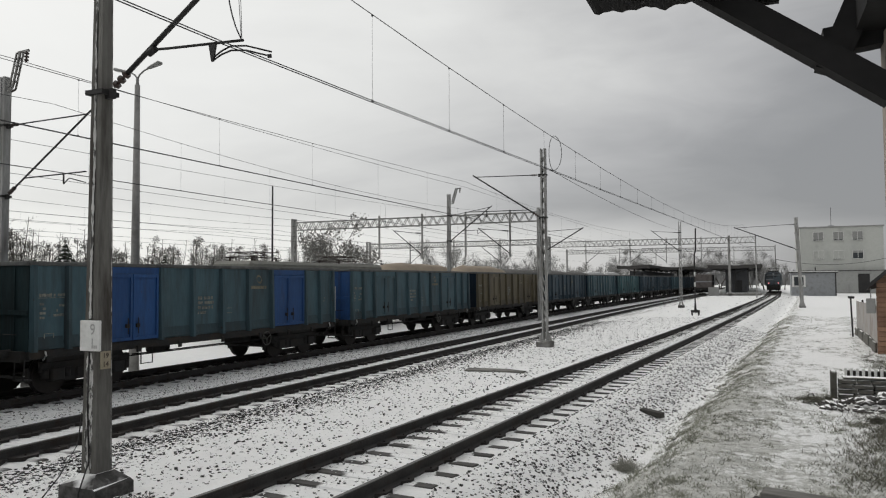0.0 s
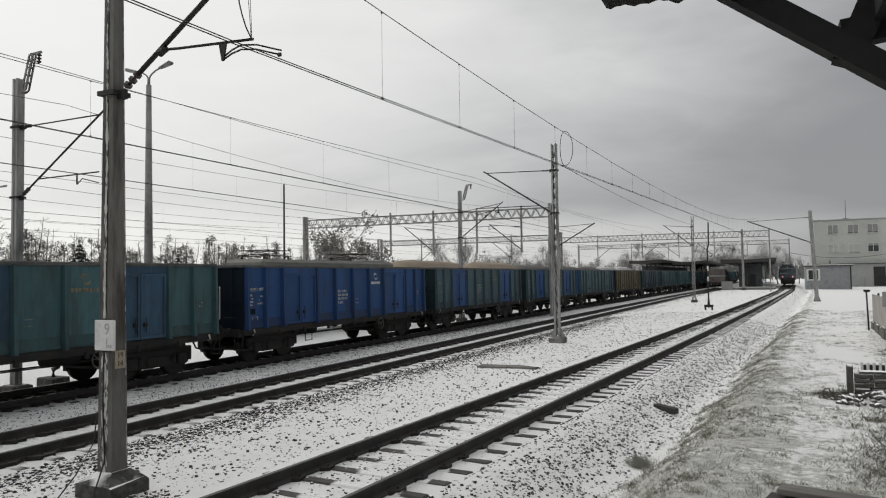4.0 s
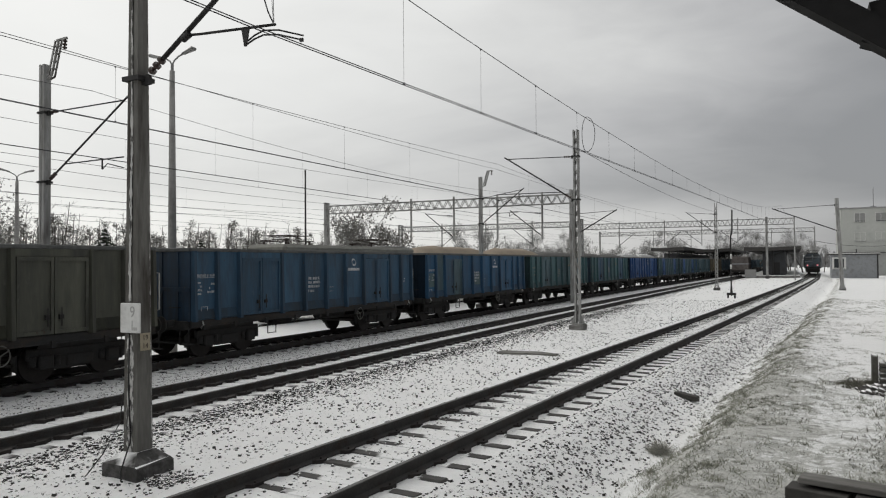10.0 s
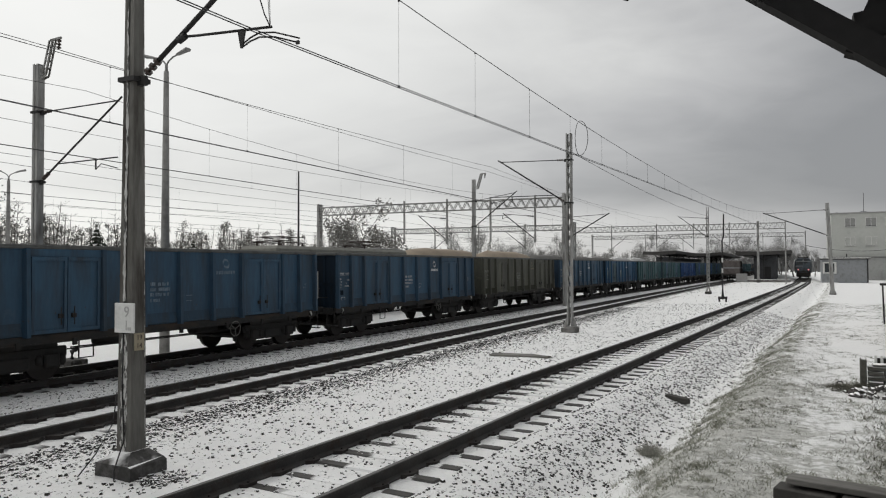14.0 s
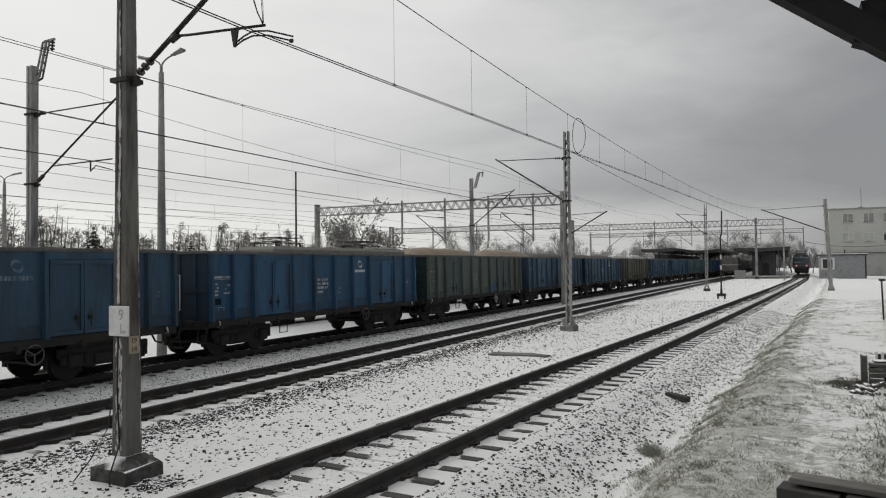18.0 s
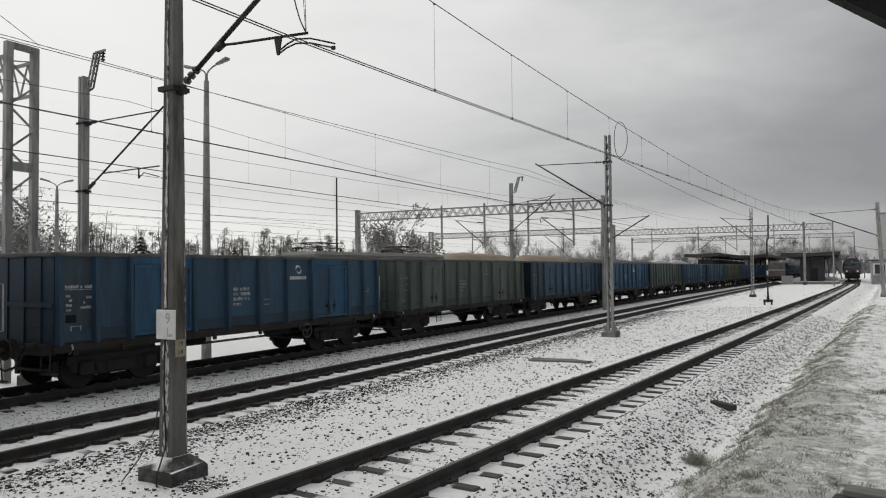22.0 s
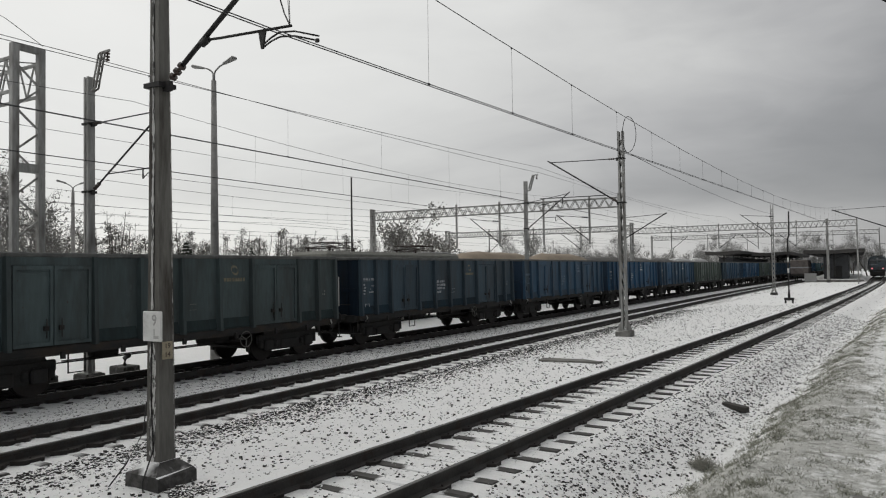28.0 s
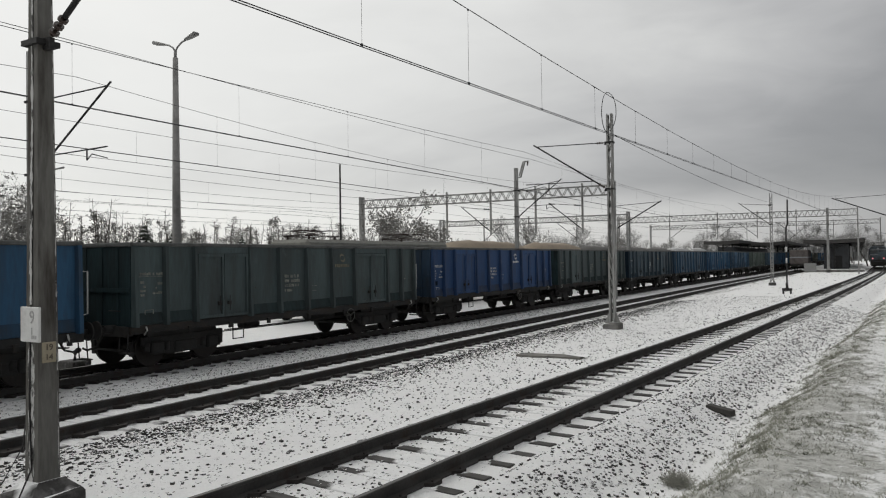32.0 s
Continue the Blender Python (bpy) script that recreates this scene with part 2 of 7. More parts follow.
def ground_material():
    """Thin snow over ballast, gravel and grass: what shows through depends on the zone across the tracks."""
    m = bpy.data.materials.new("snowy_ground")
    m.use_nodes = True
    nt = m.node_tree
    N, K = nt.nodes.new, nt.links.new
    bsdf = nt.nodes["Principled BSDF"]
    bsdf.inputs["Roughness"].default_value = 0.85
    at = N("ShaderNodeAttribute")
    at.attribute_name = "zone"
    sep = N("ShaderNodeSeparateColor")
    K(at.outputs["Color"], sep.inputs[0])
    tc = N("ShaderNodeTexCoord")

    def noise_fac(scale, detail=5, rough=0.6, dist=0.0):
        n = N("ShaderNodeTexNoise")
        n.inputs["Scale"].default_value, n.inputs["Detail"].default_value = scale, detail
        n.inputs["Roughness"].default_value, n.inputs["Distortion"].default_value = rough, dist
        K(tc.outputs["Object"], n.inputs["Vector"])
        return n.outputs["Fac"]

    def rng(x, a, b, c=0.0, d=1.0):
        r = N("ShaderNodeMapRange")
        for k, v in zip(("From Min", "From Max", "To Min", "To Max"), (a, b, c, d)):
            r.inputs[k].default_value = v
        K(x, r.inputs["Value"])
        return r.outputs[0]

    def math2(op, a, b):
        n = N("ShaderNodeMath")
        n.operation = op
        for i, v in enumerate((a, b)):
            if isinstance(v, (int, float)):
                n.inputs[i].default_value = v
            else:
                K(v, n.inputs[i])
        return n.outputs[0]

    def mixc(f, a, b):
        n = N("ShaderNodeMix")
        n.data_type = "RGBA"
        for k, v in (("Factor", f), ("A", a), ("B", b)):
            if isinstance(v, (int, float, tuple)):
                n.inputs[k].default_value = v if isinstance(v, (int, float)) else (*v, 1)
            else:
                K(v, n.inputs[k])
        return n.outputs["Result"]

    fine, mid, big, wide = noise_fac(9, 6, 0.7), noise_fac(2.2, 5, 0.6), noise_fac(0.35, 4), noise_fac(34, 3)

    def specks(scale, size, share):
        """Angular dark stones poking out: a cell shows one when its own chance falls under the share."""
        jig = N("ShaderNodeVectorMath")
        jig.operation = "MULTIPLY_ADD"
        K(warp.outputs["Color"], jig.inputs[0])
        jig.inputs[1].default_value = (0.13, 0.13, 0.0)
        flat = N("ShaderNodeVectorMath")
        flat.operation = "MULTIPLY"
        flat.inputs[1].default_value = (1.0, 0.55, 1.0)
        K(tc.outputs["Object"], flat.inputs[0])
        K(flat.outputs[0], jig.inputs[2])
        v = N("ShaderNodeTexVoronoi")
        v.voronoi_dimensions = "2D"
        v.inputs["Scale"].default_value = scale
        K(jig.outputs[0], v.inputs["Vector"])
        sp = N("ShaderNodeSeparateColor")
        K(v.outputs["Color"], sp.inputs[0])
        on = rng(math2("SUBTRACT", share, sp.outputs["Red"]), 0.0, 0.05)
        r = math2("ADD", math2("MULTIPLY", sp.outputs["Green"], size * 0.7), size * 0.5)
        near = rng(math2("SUBTRACT", r, v.outputs["Distance"]), -0.02, 0.03)
        return math2("MULTIPLY", on, near)

    warp = N("ShaderNodeTexNoise")
    warp.inputs["Scale"].default_value = 40.0
    K(tc.outputs["Object"], warp.inputs["Vector"])
    snow = mixc(rng(mid, 0.3, 0.7), (0.83, 0.83, 0.825), (0.90, 0.90, 0.895))
    snow = mixc(math2("MULTIPLY", rng(wide, 0.42, 0.72), 0.22), snow, (0.60, 0.60, 0.595))
    snow = mixc(math2("MULTIPLY", rng(math2("MULTIPLY", fine, mid), 0.28, 0.42), 0.24), snow, (0.52, 0.515, 0.50))
    stone = mixc(rng(wide, 0.3, 0.7), (0.018, 0.017, 0.016), (0.060, 0.058, 0.055))
    grass = mixc(rng(fine, 0.3, 0.7), (0.145, 0.146, 0.116), (0.40, 0.395, 0.34))
    # stones through the snow: denser where the red zone is strong, in patches
    patch = math2("ADD", math2("MULTIPLY", math2("SUBTRACT", mid, 0.5), 0.9), math2("MULTIPLY", math2("SUBTRACT", big, 0.5), 0.6))
    share = math2("MULTIPLY", sep.outputs["Red"], math2("ADD", math2("MULTIPLY", patch, 1.5), 2.7))
    thin = math2("MULTIPLY", share, rng(sep.outputs["Blue"], 0.0, 1.0, 0.85, 0.26))
    bare = math2("MAXIMUM", specks(17, 0.34, math2("MULTIPLY", thin, 0.45)), specks(27, 0.42, math2("MULTIPLY", thin, 0.85)))
    bare = math2("MAXIMUM", bare, specks(6.5, 0.40, math2("MULTIPLY", math2("MULTIPLY", share, sep.outputs["Blue"]), 0.12)))
    # low ridges of thin grey snow drawn out along the line farther off
    drawn = N("ShaderNodeVectorMath")
    drawn.operation = "MULTIPLY"
    drawn.inputs[1].default_value = (1.15, 0.13, 1.0)
    K(tc.outputs["Object"], drawn.inputs[0])
    ridge = N("ShaderNodeTexNoise")
    ridge.inputs["Scale"].default_value, ridge.inputs["Detail"].default_value, ridge.inputs["Distortion"].default_value = 1.3, 5, 0.7
    K(drawn.outputs[0], ridge.inputs["Vector"])
    thin_snow = math2("MULTIPLY", math2("MULTIPLY", rng(ridge.outputs["Fac"], 0.49, 0.60), rng(sep.outputs["Blue"], 0.0, 1.0, 0.0, 0.62)), rng(sep.outputs["Red"], 0.06, 0.14))
    snow = mixc(thin_snow, snow, (0.36, 0.355, 0.345))
    col = mixc(bare, snow, stone)
    g = math2("ADD", math2("MULTIPLY", fine, 0.45), math2("MULTIPLY", mid, 0.40))
    g = math2("ADD", g, math2("MULTIPLY", wide, 0.15))
    g = math2("ADD", g, math2("MULTIPLY", math2("SUBTRACT", big, 0.5), 0.35))
    glim = math2("ADD", math2("MULTIPLY", sep.outputs["Green"], 0.405), 0.20)
    gbare = rng(math2("SUBTRACT", glim, g), -0.03, 0.07)
    col = mixc(math2("MULTIPLY", gbare, 0.60), col, grass)
    tuft = math2("MULTIPLY", rng(noise_fac(5.5, 5, 0.65, 0.6), 0.50, 0.62), rng(noise_fac(1.1, 3), 0.35, 0.60, 0.25, 1.0))
    col = mixc(math2("MULTIPLY", math2("MULTIPLY", tuft, gbare), 0.72), col, (0.115, 0.113, 0.090))
    K(col, bsdf.inputs["Base Color"])
    bp = N("ShaderNodeBump")
    bp.inputs["Strength"].default_value, bp.inputs["Distance"].default_value = 1.0, 0.06
    K(math2("ADD", math2("ADD", fine, math2("MULTIPLY", wide, 0.5)), math2("MULTIPLY", bare, -0.25)), bp.inputs["Height"])
    K(bp.outputs[0], bsdf.inputs["Normal"])
    return m


# ---- mesh helpers ----
def mesh_of(bm, name, mats):
    me = bpy.data.meshes.new(name)
    bm.to_mesh(me)
    bm.free()
    for m in mats if isinstance(mats, (list, tuple)) else [mats]:
        me.materials.append(m)
    return me


def part(name, bm, mat, parent=None, label="", at=None):
    """One mesh object; a child when a parent is given."""
    ob = new(name, mesh_of(bm, name, mat) if isinstance(bm, bmesh.types.BMesh) else bm)
    if parent is not None:
        ob.parent = parent
    if at is not None:
        ob.matrix_basis = at
    if label:
        ob["label"] = label
    return ob


def thing(name, label, category, at=None, group="", kind=""):
    ob = new(name)
    ob.empty_display_size = 0.3
    if at is not None:
        ob.matrix_basis = at
    return tagged(ob, label, category, group, kind)


def box(bm, x0, x1, y0, y1, z0, z1, mi=0, chamfer=0.0):
    vs = [bm.verts.new((x, y, z)) for x in (x0, x1) for y in (y0, y1) for z in (z0, z1)]
    fs = []
    for q in ((0, 1, 3, 2), (4, 6, 7, 5), (0, 4, 5, 1), (2, 3, 7, 6), (0, 2, 6, 4), (1, 5, 7, 3)):
        f = bm.faces.new([vs[i] for i in q])
        f.material_index = mi
        fs.append(f)
    if chamfer:
        es = {e for f in fs for e in f.edges}
        bmesh.ops.bevel(bm, geom=list(es), offset=chamfer, segments=1, affect="EDGES", clamp_overlap=True)
    return vs


def tube(bm, pts, r, sides=8, r2=None, cap=True, mi=0):
    """A round bar through points, its radius going from r to r2."""
    pts = [Vector(p) for p in pts]
    r2 = r if r2 is None else r2
    rings = []
    for i, p in enumerate(pts):
        d = (pts[min(i + 1, len(pts) - 1)] - pts[max(i - 1, 0)]).normalized()
        up = Vector((0, 0, 1)) if abs(d.z) < 0.9 else Vector((1, 0, 0))
        a = d.cross(up).normalized()
        b = a.cross(d)
        rr = r + (r2 - r) * i / max(len(pts) - 1, 1)
        rings.append([bm.verts.new(p + a * math.cos(2 * math.pi * k / sides) * rr + b * math.sin(2 * math.pi * k / sides) * rr) for k in range(sides)])
    for u, v in zip(rings, rings[1:]):
        for k in range(sides):
            f = bm.faces.new((u[k], u[(k + 1) % sides], v[(k + 1) % sides], v[k]))
            f.smooth, f.material_index = True, mi
    if cap and sides > 2:
        bm.faces.new(rings[0][::-1]).material_index = mi
        bm.faces.new(rings[-1]).material_index = mi


def disc(bm, center, axis, r, w, sides=20, mi=0):
    c, d = Vector(center), Vector(axis).normalized() * w / 2
    tube(bm, [c - d, c + d], r, sides, mi=mi)


def ring(bm, center, axis, r, t, sides=24, mi=0):
    c, d = Vector(center), Vector(axis).normalized()
    up = Vector((0, 0, 1)) if abs(d.z) < 0.9 else Vector((1, 0, 0))
    a = d.cross(up).normalized()
    b = a.cross(d)
    loops = []
    for k in range(sides):
        q = 2 * math.pi * k / sides
        o = a * math.cos(q) + b * math.sin(q)
        loops.append([bm.verts.new(c + o * (r + t * math.cos(s)) + d * t * math.sin(s)) for s in (0, 1.571, 3.1416, 4.712)])
    for k in range(sides):
        u, v = loops[k], loops[(k + 1) % sides]
        for j in range(4):
            f = bm.faces.new((u[j], u[(j + 1) % 4], v[(j + 1) % 4], v[j]))
            f.smooth, f.material_index = True, mi


def bar(bm, a, b, w, h, mi=0):
    """A straight bar of rectangular section."""
    a, b = Vector(a), Vector(b)
    d = (b - a).normalized()
    up = Vector((0, 0, 1)) if abs(d.z) < 0.95 else Vector((1, 0, 0))
    s = d.cross(up).normalized() * w / 2
    u = s.cross(d).normalized() * h / 2
    vs = [bm.verts.new(p + i * s + j * u) for p in (a, b) for i, j in ((-1, -1), (1, -1), (1, 1), (-1, 1))]
    for q in ((3, 2, 1, 0), (4, 5, 6, 7), (0, 1, 5, 4), (1, 2, 6, 5), (2, 3, 7, 6), (3, 0, 4, 7)):
        bm.faces.new([vs[i] for i in q]).material_index = mi


# ---- the lie of the tracks ----
Z2 = -0.145


def t1(y):
    """Centre line of the near track."""
    return -5.90 + 0.0775 * y - 0.000085 * y * y if y < 120 else 2.176 + 0.034 * (y - 120)


def t2(y):
    """Centre line of the middle track; the train's track runs 4.7 m beyond it."""
    return -11.95 + 0.00017 * y * y if y < 130 else -9.077 + 0.0442 * (y - 130)


def t3(y):
    return t2(y) - 4.70


def heading(fn, y):
    return math.degrees(-math.atan((fn(y + 0.5) - fn(y - 0.5))))


def smooth(a, b, x):
    q = min(max((x - a) / (b - a), 0), 1)
    return q * q * (3 - 2 * q)


def ground_z(x, y):
    """Height and the two zones (stones, grass) of the snowy ground."""
    u1, u2, u3 = x - t1(y), x - t2(y), x - t3(y)
    if u1 > 2.4:
        u1 += (noise.noise((y * 0.45, 2.2, 0)) * 0.30 + noise.noise((y * 1.6, 5.2, 0)) * 0.20) * smooth(2.4, 3.0, u1) * (1 - smooth(5.0, 7.0, u1))
    stones, grass = 0.10, 0.0
    if u1 > 0:
        z = -0.193 - 0.007 * smooth(1.25, 1.5, u1) - 0.36 * smooth(1.5, 2.9, u1) + 0.60 * smooth(3.1, 4.2, u1) - 0.05 * smooth(4.3, 5.2, u1)
        stones = 0.16 + (0.12 - 0.09 * smooth(13, 28, y)) * smooth(1.35, 1.8, u1) * (1 - smooth(2.3, 3.1, u1)) - 0.14 * smooth(2.9, 3.5, u1)
        lane = smooth(5.0, 6.0, u1) * (1 - smooth(7.2, 8.4, u1))
        grass = smooth(3.05, 3.6, u1) * (1.0 - 0.12 * smooth(4.1, 5.4, u1) * smooth(8, 15, y)) * (1 - 0.08 * lane * smooth(7, 13, y)) * (1 - 0.10 * smooth(16, 32, y)) * (1 - 0.22 * smooth(13, 28, y) * smooth(4.1, 5.2, u1))
    else:
        z = -0.193 - 0.007 * smooth(1.25, 1.5, -u1) - 0.08 * smooth(1.4, 2.2, -u1)
        z += 0.09 * math.exp(-((x + 7.85) ** 2 + (y - 6.85) ** 2) / 1.3)
        stones = 0.17 - 0.03 * smooth(1.2, 2.0, -u1)
    if u2 < 2.6:
        k = smooth(2.6, 1.5, u2)
        z = z * (1 - k) + (-0.354) * k
        stones = stones * (1 - k) + 0.11 * k
    if 1.3 < u2 < 3.6:
        stones = 0.15 + 0.30 * smooth(1.2, 1.5, u2) * (1 - smooth(2.1, 3.5, u2))
    if u2 < -1.2:
        stones = 0.15 + 0.13 * smooth(1.2, 1.5, -u2) * (1 - smooth(3.2, 3.5, -u2))
    if u3 < -1.8:
        z = -0.42
        stones = 0.06
    return z, stones, grass


GRID = []


def surf(x, y):
    """Height of the snow surface as built."""
    fx, fy = (x + 19) / 0.35, (y + 4) / 0.6
    if not (0 <= fx < 86 and 0 <= fy < 98):
        return ground_z(x, y)[0]
    i, j = int(fx), int(fy)
    fx, fy = fx - i, fy - j
    a, b = GRID[j + 5], GRID[j + 6]
    return (a[i + 9] * (1 - fx) + a[i + 10] * fx) * (1 - fy) + (b[i + 9] * (1 - fx) + b[i + 10] * fx) * fy


def make_ground(mat):
    xs = [-900, -500, -250, -120, -70, -45, -34, -27, -22] + [-19 + 0.35 * i for i in range(88)] + [13.5, 16, 20, 26, 36, 60, 120, 300, 900]
    ys = [-300, -120, -50, -20, -8] + [-4 + 0.6 * i for i in range(100)] + [56 + 1.6 * i for i in range(45)] + [132, 142, 160, 190, 240, 320, 460, 700, 1200, 2600]
    bm = bmesh.new()
    lay = bm.loops.layers.color.new("zone")
    rows, info = [], {}
    for y in ys:
        row = []
        for x in xs:
            z, s, g = ground_z(x, y)
            if -20 < x < 14 and -8 < y < 130:
                calm = 0.25 if min(abs(x - t1(y)), abs(x - t2(y)), abs(x - t3(y))) < 1.45 else 1.0
                z += calm * noise.noise((x * 0.9, y * 0.9, 3.1)) * 0.035 + calm * noise.noise((x * 3, y * 3, 7.7)) * (0.055 if x - t1(y) > 3 else 0.025)
            v = bm.verts.new((x, y, z))
            info[v] = (s, g)
            row.append(v)
        rows.append(row)
        GRID.append([v.co.z for v in row])
    for a, b in zip(rows, rows[1:]):
        for i in range(len(xs) - 1):
            f = bm.faces.new((a[i], a[i + 1], b[i + 1], b[i]))
            f.smooth = True
            for lp in f.loops:
                s, g = info[lp.vert]
                lp[lay] = (s, g, smooth(16, 48, lp.vert.co.y), 1)
    ob = part("ground", bm, mat)
    return tagged(ob, "thin snow over gravel, ballast and pale winter grass", "ground", kind="structure")


RAIL = [(-0.070, -0.188), (0.070, -0.188), (0.070, -0.164), (0.012, -0.140), (0.010, -0.048), (0.036, -0.036), (0.036, -0.006), (0.028, 0.0),
        (-0.028, 0.0), (-0.036, -0.006), (-0.036, -0.036), (-0.010, -0.048), (-0.012, -0.140), (-0.070, -0.164)]


def rail_mesh(fn, off, z, y0, y1, step, mats):
    bm = bmesh.new()
    prev = None
    n = int((y1 - y0) / step)
    for i in range(n + 1):
        y = y0 + (y1 - y0) * i / n
        cur = [bm.verts.new((fn(y) + off + px, y, z + pz)) for px, pz in RAIL]
        if prev:
            for k in range(len(RAIL)):
                f = bm.faces.new((prev[k], prev[(k + 1) % len(RAIL)], cur[(k + 1) % len(RAIL)], cur[k]))
                f.material_index = 1 if k == 7 else 0
        prev = cur
    return mesh_of(bm, "rail", mats)


def sleeper_mesh(mat, w=0.19, l=2.6, seed=0):
    rnd = random.Random(seed)
    bm = bmesh.new()
    box(bm, -l / 2, l / 2, -w / 2, w / 2, -0.215, -0.172, chamfer=0.02)
    for v in bm.verts:
        v.co.x += rnd.uniform(-0.02, 0.02)
        v.co.y += rnd.uniform(-0.008, 0.008)
    return mesh_of(bm, "sleeper", mat)


def make_track(name, label, fn, z, y0, y1, near, mats, pitch=0.62, plate=0.052, sink=0.0):
    tr = thing(name, label, "railway track", kind="structure")
    rusty, shine, wood, clip = mats
    for off in (-0.7535, 0.7535):
        part("rail", rail_mesh(fn, off, z, y0, y1, 1.0, [rusty, shine]), None, tr, "rust-dark steel rail")
    shapes = [sleeper_mesh(wood, seed=i) for i in range(4)]
    fast, far = bmesh.new(), bmesh.new()
    n, rnd = 0, random.Random(5)
    y = y0
    while y < y1:
        c = Vector((fn(y), y, z))
        if y < near and n < 300:
            part("sleeper", shapes[n % 4], None, tr, at=pose(c.x, c.y, c.z - sink + rnd.uniform(-0.004, 0.014), 0, 0, heading(fn, y) + rnd.uniform(-0.6, 0.6)))
            n += 1
        else:
            box(far, c.x - 1.3, c.x + 1.3, y - 0.10, y + 0.10, z - sink - 0.215, z - sink - 0.172)
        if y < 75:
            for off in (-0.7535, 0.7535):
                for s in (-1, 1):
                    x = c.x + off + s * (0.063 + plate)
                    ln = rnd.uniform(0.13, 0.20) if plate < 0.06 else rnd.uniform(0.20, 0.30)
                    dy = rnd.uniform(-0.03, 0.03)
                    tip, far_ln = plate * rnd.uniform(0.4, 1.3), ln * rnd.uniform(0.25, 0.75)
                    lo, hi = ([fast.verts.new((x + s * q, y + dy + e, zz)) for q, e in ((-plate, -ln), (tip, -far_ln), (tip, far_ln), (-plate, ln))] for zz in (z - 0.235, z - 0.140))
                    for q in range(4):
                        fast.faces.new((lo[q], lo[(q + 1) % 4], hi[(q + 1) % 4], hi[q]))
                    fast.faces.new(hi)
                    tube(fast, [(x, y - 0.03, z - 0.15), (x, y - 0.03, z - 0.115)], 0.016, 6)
        y += pitch
    if len(far.verts):
        tagged(part("sleeper", far, wood, tr), kind="stuff")
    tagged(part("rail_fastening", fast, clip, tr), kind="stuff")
    return tr


def scatter_stones(name, label, mat, spots, size=(0.010, 0.027)):
    """Loose angular stones joined into one mesh; spots yields x, y."""
    rnd = random.Random(11)
    vs, fs = [], []
    for x, y, k in spots:
        z = surf(x, y)
        s = rnd.uniform(*size) * k
        a = rnd.uniform(0, 6.28)
        c, d = math.cos(a) * s, math.sin(a) * s
        h = s * rnd.uniform(0.7, 1.3)
        b = len(vs)
        k1, k2, k3 = rnd.uniform(0.6, 1.1), rnd.uniform(0.6, 1.1), rnd.uniform(0.3, 0.8)
        for px, py, pz in ((c, d, 0), (-d * k1, c * k1, 0), (-c, -d, 0), (d * k2, -c * k2, 0), (c * k3, d * k3, h), (-d * k3, c * k3, h * 0.9), (-c * k3, -d * k3, h * k1), (d * k3, -c * k3, h)):
            vs.append((x + px, y + py, z + pz - 0.01))
        fs += [(b, b + 1, b + 5, b + 4), (b + 1, b + 2, b + 6, b + 5), (b + 2, b + 3, b + 7, b + 6), (b + 3, b, b + 4, b + 7), (b + 4, b + 5, b + 6, b + 7)]
    me = bpy.data.meshes.new(name)
    me.from_pydata(vs, [], fs)
    me.materials.append(mat)
    return tagged(new(name, me), label, "gravel", kind="stuff")


# ---- ground and tracks ----
M_RUST = material("rail_rust", (0.052, 0.050, 0.048), 0.8, 0.2, vary=0.3, scale=5, dirt=(0.045, 0.032, 0.025), dirt_amount=0.3, dirt_scale=3)
M_SHINE = material("rail_head", (0.062, 0.060, 0.058), 0.5, 0.4, vary=0.15, scale=3, bump=0.05)
M_SLEEPER = sleeper_material("old_sleeper", ((0.02, 1), (0.265, 1), (0.28, 0), (0.43, 0), (0.47, 1), (0.855, 1), (0.87, 0)))
M_SLEEPER2 = sleeper_material("buried_sleeper", ((0.02, 1), (0.13, 1), (0.15, 0), (0.30, 0), (0.34, 1), (0.68, 1), (0.71, 0), (0.86, 0), (0.89, 1)))
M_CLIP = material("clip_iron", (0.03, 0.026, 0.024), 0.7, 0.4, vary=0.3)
M_STONE = material("ballast_stone", (0.034, 0.033, 0.031), 0.85, vary=0.5, scale=3, snow=0.62)
make_ground(ground_material())
TRACK_MATS = (M_RUST, M_SHINE, M_SLEEPER, M_CLIP)
make_track("track_near", "empty snowy railway track beside the grass bank", t1, 0.0, -6, 176, 128, TRACK_MATS, sink=0.009)
TRACK_MATS2 = (M_RUST, M_SHINE, M_SLEEPER2, M_CLIP)
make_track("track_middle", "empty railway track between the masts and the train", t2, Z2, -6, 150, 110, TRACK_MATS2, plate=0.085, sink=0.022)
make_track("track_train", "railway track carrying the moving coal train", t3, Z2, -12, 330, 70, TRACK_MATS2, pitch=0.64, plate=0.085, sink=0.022)


